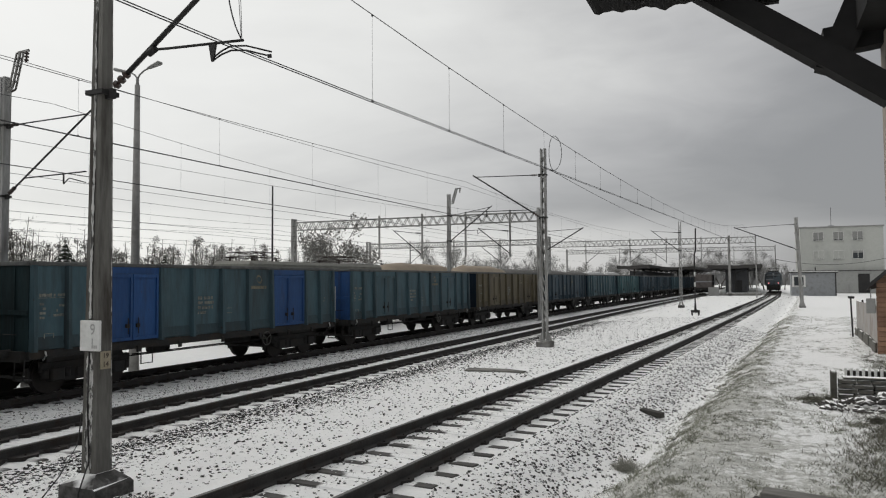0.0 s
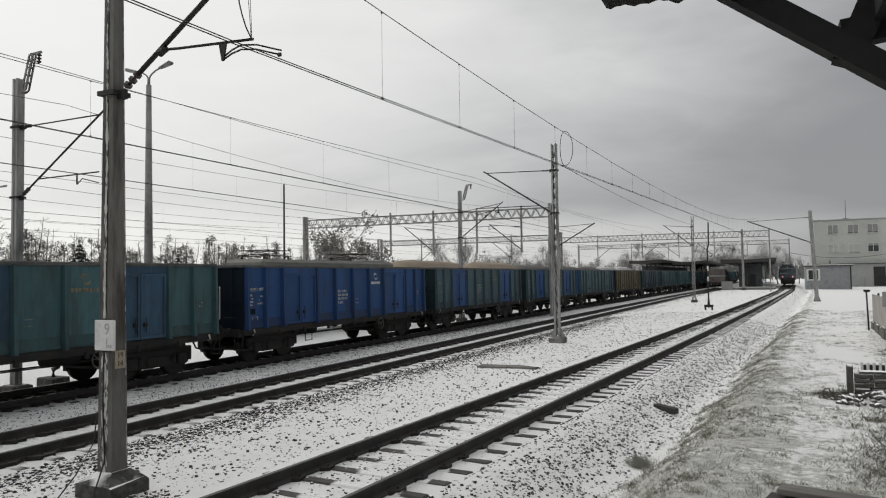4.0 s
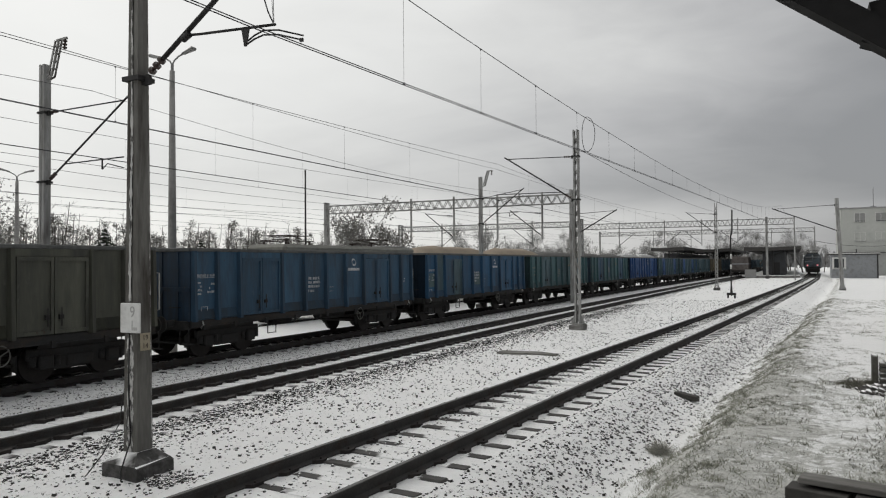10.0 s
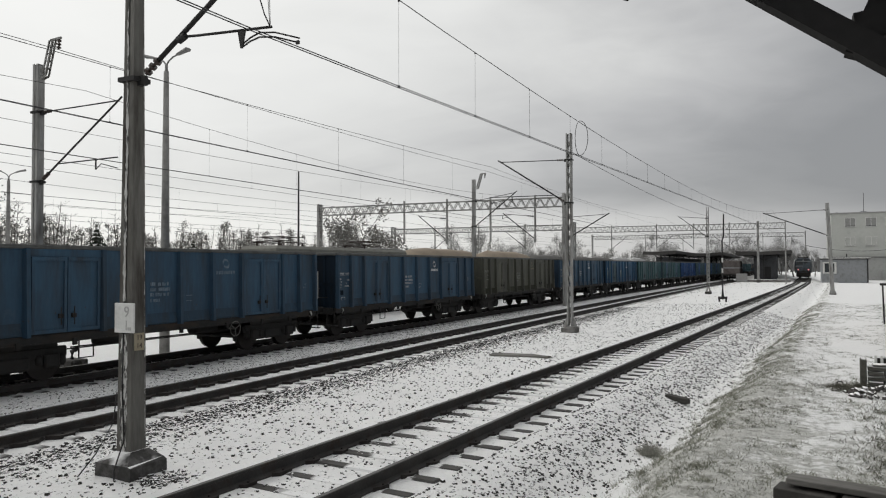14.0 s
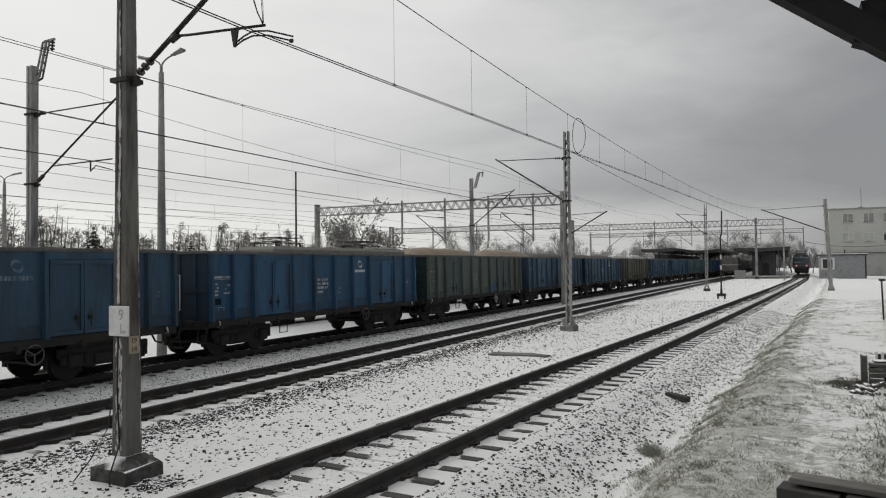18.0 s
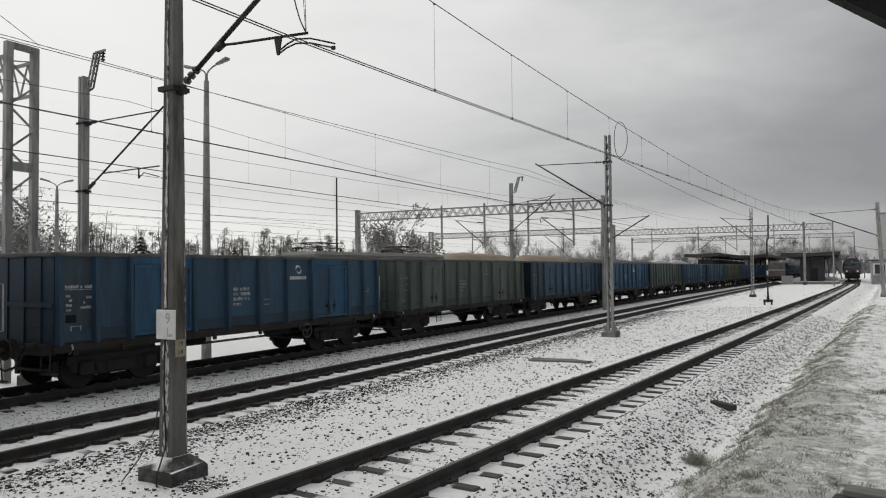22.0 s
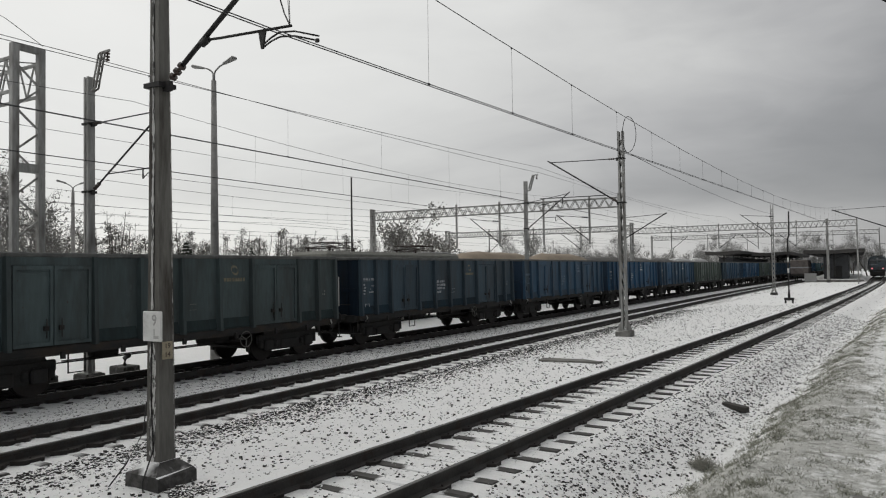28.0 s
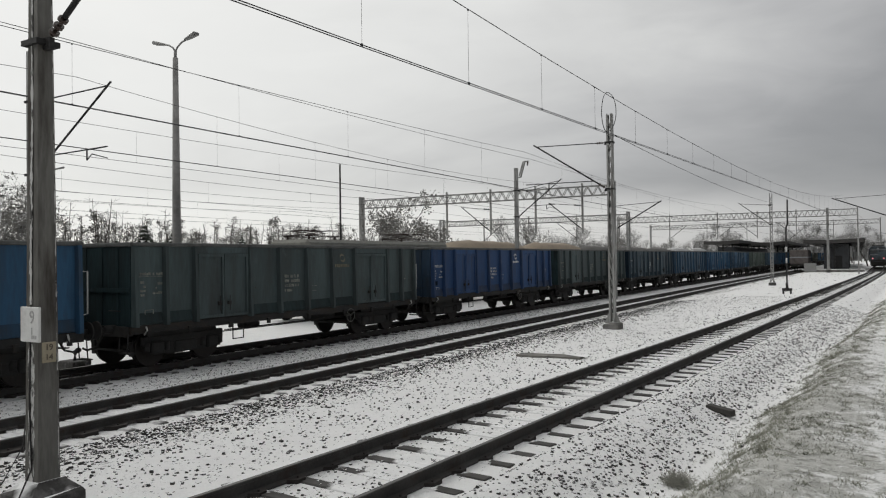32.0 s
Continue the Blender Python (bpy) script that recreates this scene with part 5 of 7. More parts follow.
def spruce(seed, h):
    rnd = random.Random(seed)
    T = thing("spruce", "small dark spruce dusted with snow", "tree", group="trees beyond the yard")
    bm = bmesh.new()
    tube(bm, [(0, 0, 0), (0, 0, h)], 0.09, 6, 0.02)
    part("trunk", bm, M_BARK, T)
    bm = bmesh.new()
    z = 0.4
    while z < h:
        r = (h - z) * 0.58 + 0.1
        n = 9
        for k in range(n):
            a = 6.283 * k / n + rnd.uniform(-0.3, 0.3)
            rr = r * rnd.uniform(0.75, 1.15)
            tip = Vector((math.cos(a) * rr, math.sin(a) * rr, z - rr * 0.25))
            base = Vector((0, 0, z))
            w = Vector((-math.sin(a), math.cos(a), 0)) * rr * 0.22
            mid = base.lerp(tip, 0.55) + Vector((0, 0, rr * 0.10))
            bm.faces.new([bm.verts.new(p) for p in (base, mid + w, tip, mid - w)])
            for q in (0.35, 0.6, 0.85):
                c = base.lerp(tip, q)
                bm.faces.new([bm.verts.new(p) for p in (c, c + w * 0.9 + Vector((0, 0, -0.12)), c + (tip - base) * 0.16 + Vector((0, 0, -0.2)))])
                bm.faces.new([bm.verts.new(p) for p in (c, c + (tip - base) * 0.16 + Vector((0, 0, -0.2)), c - w * 0.9 + Vector((0, 0, -0.12)))])
        z += 0.20 + 0.02 * h * 0.3
    part("crown", bm, M_NEEDLE, T)
    return T


def plant_trees():
    rnd = random.Random(21)
    protos = [bare_tree(1, 6.0, 0.55), bare_tree(2, 7.0, 0.5, leafy=3), bare_tree(3, 5.0, 0.62, leafy=7), bare_tree(4, 8.0, 0.48), bare_tree(5, 10.5, 0.6, 5, 0)]
    firs = [spruce(6, 4.4), spruce(7, 5.4)]
    used = set()

    def place(kind, x, y, s=1.0):
        if kind in used:
            ob = copy_thing(kind, pose(x, y, -0.4, 0, 0, rnd.uniform(0, 360)))
        else:
            ob = kind
            used.add(kind)
        ob.scale = (1, 1, 1)
        ob.matrix_basis = pose(x, y, -0.4, 0, 0, rnd.uniform(0, 360)) @ Matrix.Scale(s, 4)

    # hedge line behind the yard
    thin = [sapling_clump(31 + i, h) for i, h in enumerate((6.6, 7.4, 8.2, 7.0))]
    for i in range(125):
        k = i / 125
        y = 26 + 90 * k + rnd.uniform(-1.2, 1.2)
        x = -63 - 7 * k + rnd.uniform(-4, 4)
        if rnd.random() < 0.85:
            place(rnd.choice(thin), x, y, rnd.uniform(0.75, 1.10) * (1 + 0.15 * k))
        else:
            place(protos[rnd.choice((0, 0, 2, 3))], x, y, rnd.uniform(0.75, 1.05) * (1 + 0.15 * k))
    # big bushes behind the far gantry
    for x, y, s, k in ((-52, 89, 1.0, 0), (-56, 99, 1.15, 3), (-51, 95, 1.1, 0), (-53, 104, 1.2, 2), (-46, 101, 1.1, 0), (-49, 114, 1.25, 3), (-39, 97, 1.0, 0), (-44, 122, 1.3, 0), (-36, 106, 1.1, 3), (-38, 118, 1.2, 0), (-32, 108, 1.0, 2), (-43.0, 86, 1.15, 2), (-41.6, 84.5, 1.0, 0), (-40.4, 87, 1.1, 3), (-44.5, 85, 1.0, 0), (-36, 66, 1.1, 2), (-34.5, 68, 0.8, 2), (-33, 78, 0.95, 1), (-30, 92, 0.9, 2), (-34, 90, 0.9, 0), (-27, 97, 0.9, 1), (-38, 84, 0.85, 2), (-30.5, 80, 0.8, 3), (-36, 76, 0.85, 2)):
        place(protos[k], x, y, s)
    for x, y, seed, h in ((-39.4, 61.8, 41, 10.4), (-36.4, 63.0, 42, 7.6), (-40.6, 63.5, 43, 6.2)):
        ob = bare_tree(seed, h, 0.6, 4, 11, "round bush with withered leaves behind the gantry")
        ob.matrix_basis = pose(x, y, -0.4)
    # large trees at the edge of the yard
    tall = [bare_tree(52 + i, h, 0.46, 4, 4, "tall tree with withered frosted leaves at the yard's edge", M_TWIGD) for i, h in enumerate((10.6, 9.6))]
    for x, y, k, s in ((-45.2, 24.6, 0, 1.0), (-46.6, 26.8, 1, 1.0), (-49.6, 31.2, 1, 0.92), (-43.6, 21.6, 0, 0.98), (-44.6, 22.6, 1, 0.8), (-50, 28.2, 0, 0.95), (-47.5, 29.3, 1, 0.72), (-42.0, 18.6, 1, 1.0)):
        place(tall[k], x, y, s)
    for x, y, k, s in ((-56, 45.2, 0, 1.5), (-57.5, 43.4, 1, 0.95), (-62, 53.5, 0, 1.5), (-58, 36, 0, 1.2), (-60, 61, 1, 1.1)):
        place(firs[k], x, y, s)
    # trees beyond the station
    for i in range(95):
        y = rnd.uniform(185, 280)
        x = -105 + 112 * i / 95 + rnd.uniform(-3, 3)
        place(protos[rnd.choice((1, 3, 4, 2))], x, y, rnd.uniform(0.85, 1.2))
    for x, y, s in ((-0.8, 190, 0.80), (2.0, 194, 0.95), (4.0, 200, 0.80)):
        place(protos[4], x, y, s)


plant_trees()


def far_woods():
    """A low uneven wood on the horizon."""
    rnd = random.Random(9)
    bm = bmesh.new()
    for row in range(3):
        n = 420
        for i in range(n):
            a = radians(-25 + 150 * i / n) + rnd.uniform(-0.004, 0.004)
            d = 330 + row * 40 + rnd.uniform(-14, 14)
            c = Vector((-math.sin(a - radians(20)) * d, math.cos(a - radians(20)) * d, -0.5))
            h = rnd.uniform(6.5, 11) * (0.8 + 0.4 * noise.noise((i * 0.05, row, 0)))
            w = rnd.uniform(2.0, 4.2)
            t = Vector((math.cos(a - radians(20)), math.sin(a - radians(20)), 0))
            for k in range(10):
                o = c + t * rnd.uniform(-w, w) + Vector((0, 0, h * rnd.uniform(0.0, 0.45)))
                top = o + t * rnd.uniform(-0.8, 0.8) + Vector((0, 0, h * rnd.uniform(0.35, 0.62)))
                bm.faces.new([bm.verts.new(p) for p in (o - t * rnd.uniform(0.5, 1.2), o + t * rnd.uniform(0.5, 1.2), top)])
    return tagged(part("far_woods", bm, M_WOODS), "hazy bare woods on the horizon", "woods", kind="stuff")


M_WOODS = material("hazy_wood", (0.19, 0.19, 0.19), 0.95, vary=0.2, scale=0.1, bump=0)
far_woods()

# ---- station ----
M_DARKROOF = material("canopy_dark", (0.055, 0.052, 0.05), 0.8, vary=0.25, snow=0.10)
M_DKBRICK = material("dark_station_wall", (0.070, 0.072, 0.077), 0.85, vary=0.25, scale=2, dirt=(0.04, 0.04, 0.04), dirt_amount=0.3)
M_WHITE = material("rendered_white_wall", (0.46, 0.468, 0.44), 0.85, vary=0.08, scale=0.7, dirt=(0.36, 0.365, 0.345), dirt_amount=0.25, dirt_scale=0.3)
M_GLASS = material("dark_pane", (0.04, 0.045, 0.05), 0.12, vary=0.1, bump=0, spec=0.6)
M_FRAME = material("pale_window_frame", (0.62, 0.62, 0.60), 0.6, vary=0.1)
M_SHUT = material("grey_shutter", (0.27, 0.27, 0.262), 0.7, vary=0.15)
M_ANNEX = material("pale_grey_render", (0.325, 0.33, 0.318), 0.85, vary=0.12, scale=1, dirt=(0.26, 0.26, 0.25), dirt_amount=0.3)
M_GREYW = material("grey_render", (0.26, 0.27, 0.28), 0.85, vary=0.12, scale=1, dirt=(0.18, 0.18, 0.18), dirt_amount=0.3)


def canopy(x0, x1, y0, y1, z, label, posts=5, wall=None):
    c = thing("platform_canopy", label, "canopy", pose((x0 + x1) / 2, y0, 0.0), group="platform canopies")
    w = (x1 - x0) / 2
    bm = bmesh.new()
    vs = [[bm.verts.new((x, y, zz)) for x, zz in ((-w, z - 0.10), (0, z - 0.15), (w, z + 0.10), (w, z + 0.62), (0, z + 0.42), (-w, z + 0.52))] for y in (0, y1 - y0)]
    for k in range(6):
        bm.faces.new((vs[0][k], vs[0][(k + 1) % 6], vs[1][(k + 1) % 6], vs[1][k]))
    bm.faces.new(vs[0][::-1])
    bm.faces.new(vs[1])
    part("roof", bm, M_DARKROOF, c)
    for i in range(posts):
        bm = bmesh.new()
        y = 2 + (y1 - y0 - 4) * i / max(posts - 1, 1)
        box(bm, -0.14, 0.14, y - 0.14, y + 0.14, 0.0, z + 0.1, chamfer=0.02)
        for s in (-1, 1):
            bar(bm, (0, y, z - 1.0), (s * w * 0.7, y, z + 0.35), 0.12, 0.12)
        part("post", bm, M_DARKS, c)
    return c


bm = bmesh.new()
box(bm, -7.2, 1.0, 131, 300, -0.6, 0.12, chamfer=0.03)
tagged(part("platform", bm, M_CONC), "snowy low station platform", "platform", kind="structure")
canopy(-7.6, 1.2, 134, 205, 4.45, "dark low canopy over the platform", 7)
canopy(-24.6, -18.5, 142, 214, 4.75, "dark canopy over the far platform", 7)
canopy(-17.5, -11.0, 150, 220, 4.5, "dark canopy over the middle platform", 6)
kb = thing("platform_building", "long dark waiting hall under the far canopy", "building", pose(-21.5, 146, -0.2), group="platform buildings")
bm = bmesh.new()
box(bm, -1.3, 1.3, 0, 60, 0, 4.4, chamfer=0.03)
part("wall", bm, M_DKBRICK, kb)
for i in range(5):
    bm = bmesh.new()
    box(bm, 1.30, 1.34, 3 + i * 11, 5 + i * 11, 1.4, 2.9)
    part("window", bm, M_GLASS, kb)
st = thing("platform_building", "dark station building under the canopy", "building", pose(-2.4, 141, 0.1))
bm = bmesh.new()
box(bm, -2.4, 1.2, -4, 24, 0, 4.1, chamfer=0.03)
part("wall", bm, M_DKBRICK, st)
bm = bmesh.new()
box(bm, -0.9, 0.3, -4.04, -4.0, 0.05, 2.2)
part("door", bm, M_DARKS, st)
bm = bmesh.new()
box(bm, 1.20, 1.25, -2.5, -1.2, 1.2, 2.4)
part("window", bm, M_GLASS, st)
# pale container and fence at the platform's head
bm = bmesh.new()
box(bm, -0.85, 0.85, -0.1, 0.1, 0.0, 1.3, chamfer=0.03)
for i in range(4):
    box(bm, -0.8 + i * 0.5, -0.76 + i * 0.5, -0.14, 0.14, 0.0, 1.3)
tagged(part("barrier_panel", bm, M_SHUT, at=pose(-6.3, 127, -0.1)), "pale barrier panel at the platform's head", "barrier")
van = thing("brown_van", "brown railway van standing behind the barrier", "wagon", pose(-8.3, 134, -0.15))
M_VAN = material("van_brown", (0.115, 0.10, 0.095), 0.75, vary=0.2, scale=1.5, dirt=(0.06, 0.05, 0.045), dirt_amount=0.4)
bm = bmesh.new()
box(bm, -1.35, 1.35, 0, 9.0, 1.1, 3.5, chamfer=0.12)
part("body", bm, M_VAN, van)
bm = bmesh.new()
box(bm, -1.38, 1.38, -0.03, 9.03, 2.15, 2.35)
part("pale_band", bm, M_GREYW, van)
bm = bmesh.new()
box(bm, -1.2, 1.2, -0.1, 9.1, 0.85, 1.1)
part("headstock", bm, M_UNDER2, van)
for a in (1.8, 7.2):
    bm = bmesh.new()
    tube(bm, [(-0.72, a, 0.46), (0.72, a, 0.46)], 0.08, 8)
    for x in (-0.75, 0.75):
        disc(bm, (x, a, 0.46), (1, 0, 0), 0.46, 0.13, 16)
    part("wheelset", bm, M_UNDER2, van)


def waiting_train(y):
    T = thing("electric_multiple_unit", "dark blue electric locomotive waiting with red tail lamps", "locomotive", pose(t1(y), y, 0, 0, 0, heading(t1, y)))
    body = material("loco_dark_blue", (0.066, 0.086, 0.106), 0.5, vary=0.2, scale=1.5, dirt=(0.04, 0.035, 0.03), dirt_amount=0.4)
    bm = bmesh.new()
    prof = [(-1.45, 1.15), (-1.5, 2.3), (-1.42, 3.35), (-1.05, 3.85), (1.05, 3.85), (1.42, 3.35), (1.5, 2.3), (1.45, 1.15)]
    rows = []
    for yy, k in ((-0.05, 0.90), (0.25, 0.97), (0.8, 1.0), (17.0, 1.0)):
        rows.append([bm.verts.new((x * k, yy + (0.25 if z > 2.4 and yy < 0.5 else 0), z if z < 3 else 3 + (z - 3) * k)) for x, z in prof])
    for a, b in zip(rows, rows[1:]):
        for j in range(len(prof)):
            bm.faces.new((a[j], a[(j + 1) % 8], b[(j + 1) % 8], b[j]))
    bm.faces.new(rows[0][::-1])
    part("body", bm, body, T)
    bm = bmesh.new()
    box(bm, -1.2, 1.2, -0.16, -0.04, 0.55, 1.15, chamfer=0.04)
    part("buffer_beam", bm, M_UNDER2, T)
    for x in (-0.875, 0.875):
        bm = bmesh.new()
        tube(bm, [(x, 0, 1.05), (x, -0.5, 1.05)], 0.1, 12)
        disc(bm, (x, -0.55, 1.05), (0, 1, 0), 0.25, 0.05, 18)
        part("buffer", bm, M_UNDER2, T)
    for x in (-0.62, 0.62):
        bm = bmesh.new()
        box(bm, x - 0.55, x + 0.55, 0.10, 0.16, 2.45, 3.15, chamfer=0.02)
        part("windscreen", bm, M_GLASS, T)
    for z0, z1, wid in ((3.16, 3.26, 1.25), (2.30, 2.42, 1.30)):
        bm = bmesh.new()
        box(bm, -wid, wid, 0.05, 0.15, z0, z1, chamfer=0.02)
        part("screen_rim", bm, M_GREYW, T, "grey band round the windscreens")
    bm = bmesh.new()
    box(bm, -1.15, 1.15, -0.10, -0.04, 1.22, 1.40)
    part("front_band", bm, M_UNDER2, T)
    for x in (-1.28, 1.28):
        bm = bmesh.new()
        tube(bm, [(x, -0.12, 1.3), (x, -0.12, 2.3)], 0.03, 6)
        part("handrail", bm, M_SHUT, T)
    bm = bmesh.new()
    disc(bm, (0, 0.14, 3.45), (0, 1, 0), 0.16, 0.1, 14)
    part("top_lamp", bm, M_GREYW, T)
    for x in (-0.84, 0.84):
        bm = bmesh.new()
        disc(bm, (x, -0.10, 1.72), (0, 1, 0), 0.10, 0.08, 16)
        part("tail_lamp", bm, M_TAIL, T, "glowing red tail lamp")
        bm = bmesh.new()
        disc(bm, (x, -0.06, 1.72), (0, 1, 0), 0.16, 0.08, 16)
        part("lamp_rim", bm, M_SHUT, T)
    bm = bmesh.new()
    for x in (-0.9, 0.9):
        tube(bm, [(x, 1.0, 3.9), (x, 1.0, 4.05), (x * 0.5, 2.4, 4.35), (x, 1.2, 4.5)], 0.04, 6)
    tube(bm, [(-0.95, 1.2, 4.5), (0.95, 1.2, 4.5)], 0.035, 6)
    box(bm, -0.9, 0.9, 0.5, 12, 3.85, 4.02, chamfer=0.04)
    part("pantograph", bm, M_DARKS, T)
    bm = bmesh.new()
    for c in (3.0, 13.0):
        box(bm, -1.15, 1.15, c - 2, c + 2, 0.35, 1.1, chamfer=0.05)
        for a in (-1.4, 1.4):
            for x in (-0.75, 0.75):
                disc(bm, (x, c + a, 0.6), (1, 0, 0), 0.6, 0.13, 20)
    part("bogie", bm, M_UNDER2, T)


def glow(name, color, strength):
    m = bpy.data.materials.new(name)
    m.use_nodes = True
    b = m.node_tree.nodes["Principled BSDF"]
    b.inputs["Base Color"].default_value = (*color, 1)
    b.inputs["Emission Color"].default_value = (*color, 1)
    b.inputs["Emission Strength"].default_value = strength
    return m


M_TAIL = glow("red_lamp_glass", (1.0, 0.24, 0.27), 1.3)
waiting_train(150.0)


def window_unit(parent, x, z, w, h, y, shut=0):
    bm = bmesh.new()
    for a, b, c, d in ((x - w / 2 - 0.06, x + w / 2 + 0.06, z - h / 2 - 0.08, z - h / 2), (x - w / 2 - 0.06, x + w / 2 + 0.06, z + h / 2, z + h / 2 + 0.06), (x - w / 2 - 0.06, x - w / 2, z - h / 2, z + h / 2), (x + w / 2, x + w / 2 + 0.06, z - h / 2, z + h / 2), (x - 0.03, x + 0.03, z - h / 2, z + h / 2)):
        box(bm, a, b, y - 0.10, y + 0.02, c, d)
    fr = part("window", bm, M_FRAME, parent)
    bm = bmesh.new()
    box(bm, x - w / 2, x + w / 2, y - 0.04, y - 0.01, z - h / 2, z + h / 2)
    part("pane", bm, M_GLASS, fr)
    if shut:
        bm = bmesh.new()
        n = int(h * shut / 0.12)
        prof = []
        for i in range(n):
            zz = z + h / 2 - i * h * shut / n
            prof += [(y - 0.085, zz), (y - 0.085, zz - h * shut / n * 0.8), (y - 0.065, zz - h * shut / n * 0.85)]
        cols = [[bm.verts.new((xx, py, pz)) for py, pz in prof] for xx in (x - w / 2 + 0.01, x + w / 2 - 0.01)]
        for i in range(len(prof) - 1):
            bm.faces.new((cols[0][i], cols[0][i + 1], cols[1][i + 1], cols[1][i]))
        part("shutter", bm, M_SHUT if shut < 0.95 else M_WHITE, fr)
    bm = bmesh.new()
    box(bm, x - w / 2 - 0.1, x + w / 2 + 0.1, y - 0.18, y, z - h / 2 - 0.13, z - h / 2 - 0.08)
    part("sill", bm, M_SHUT, fr)


def white_building():
    B = thing("office_building", "three-storey white rendered office block with a flat roof", "building", pose(7.0, 140, -0.1))
    bm = bmesh.new()
    box(bm, 0.36, 12.94, 0, 16, 0, 11.35)
    part("wall", bm, M_WHITE, B)
    bm = bmesh.new()
    box(bm, 0.21, 13.09, -0.15, 16.15, 11.35, 11.6, chamfer=0.03)
    part("cornice", bm, M_SHUT, B)
    bm = bmesh.new()
    box(bm, -0.0, 30.0, -1.2, -0.02, 0, 3.9)
    part("annex_wall", bm, M_ANNEX, B)
    bm = bmesh.new()
    box(bm, -0.1, 30.1, -1.4, 0.0, 3.9, 4.02)
    part("annex_roof", bm, M_DARKROOF, B)
    for i, x in enumerate((3.2, 6.26, 9.13)):
        window_unit(B, x, 9.9, 1.5, 1.4, 0, 0.94)
        window_unit(B, x, 6.68, 1.5, 1.35, 0, 1.0 if i < 2 else 0.3)
    bm = bmesh.new()
    box(bm, 8.9, 10.6, -1.26, -1.2, 0.22, 3.4)
    part("gate", bm, M_DARKS, B, "dark grey steel gate")
    bm = bmesh.new()
    box(bm, 7.4, 7.7, -1.28, -1.2, 0.0, 1.6)
    part("meter_box", bm, M_SHUT, B)
    for x, w, h in ((1.3, 0.3, 0.5), (4.4, 0.4, 0.35), (5.1, 0.9, 0.55), (8.6, 2.2, 0.35)):
        bm = bmesh.new()
        box(bm, x, x + w, 4, 5, 11.4, 11.45 + h, chamfer=0.02)
        part("roof_unit", bm, M_GREYW, B)
    bm = bmesh.new()
    tube(bm, [(5.6, 4.5, 11.4), (5.6, 4.5, 15.2)], 0.04, 6)
    part("aerial", bm, M_DARKS, B)


white_building()


def grey_hut():
    H = thing("grey_hut", "low grey flat-roofed hut with a pale window", "hut", pose(4.9, 118, 0.0))
    bm = bmesh.new()
    box(bm, 0, 5.8, 0, 4, 0, 3.35)
    part("wall", bm, M_GREYW, H)
    bm = bmesh.new()
    box(bm, -0.3, 6.1, -0.3, 4.3, 3.35, 3.6, chamfer=0.03)
    part("roof", bm, M_DARKROOF, H, "dark flat roof with a snow edge")
    window_unit(H, 1.0, 2.15, 1.25, 1.3, 0)
    bm = bmesh.new()
    box(bm, -0.32, 6.12, -0.36, -0.305, 3.50, 3.62, chamfer=0.01)
    part("fascia", bm, M_FRAME, H, "snow-edged white fascia")
    for x0, x1, z0, z1 in ((0.12, 0.36, 1.30, 3.0), (1.64, 1.88, 1.30, 3.0), (0.36, 1.64, 1.30, 1.48), (0.36, 1.64, 2.82, 3.0)):
        bm = bmesh.new()
        box(bm, x0, x1, -0.13, -0.005, z0, z1, chamfer=0.01)
        part("window_surround", bm, M_FRAME, H, "broad white window surround")
    bm = bmesh.new()
    box(bm, 5.70, 5.86, -0.08, 0.1, 0, 3.35)
    part("downpipe", bm, M_DARKS, H)
    bm = bmesh.new()
    tube(bm, [(3.3, 1.5, 3.5), (3.3, 1.5, 4.2)], 0.08, 8)
    part("vent_pipe", bm, M_DARKS, H)


grey_hut()

# ---- the bank beside the camera: shed, fence, low wall ----
M_PLANK = material("shed_boards", (0.23, 0.135, 0.088), 0.75, vary=0.22, scale=3, dirt=(0.12, 0.06, 0.04), dirt_amount=0.4, stretch=(0.3, 1, 2), per_object=0.18)
M_DOORW = material("dark_brown_door", (0.085, 0.045, 0.03), 0.7, vary=0.25, scale=2, stretch=(2, 1, 0.3))
M_TAR = material("roofing_felt", (0.035, 0.034, 0.034), 0.9, vary=0.25)
M_SHEET = material("grey_corrugated_sheet", (0.36, 0.345, 0.33), 0.6, 0.1, vary=0.12, scale=1, dirt=(0.24, 0.20, 0.17), dirt_amount=0.35, stretch=(2, 2, 0.4))
M_WALLST = material("mossy_block_wall", (0.115, 0.11, 0.098), 0.95, vary=0.35, scale=4, dirt=(0.05, 0.05, 0.042), dirt_amount=0.45, snow=0.55)
M_BALUS = material("whitewashed_baluster", (0.74, 0.74, 0.72), 0.8, vary=0.15, snow=0.4)
M_ROCK = material("rubble_stone", (0.085, 0.08, 0.075), 0.9, vary=0.35, scale=4, snow=0.55)
M_GRASSB = material("dry_grass_blades", (0.215, 0.217, 0.175), 0.9, vary=0.4, scale=5, bump=0)
M_BUSH = material("dead_stalks", (0.122, 0.118, 0.094), 0.9, vary=0.4, scale=5, bump=0)


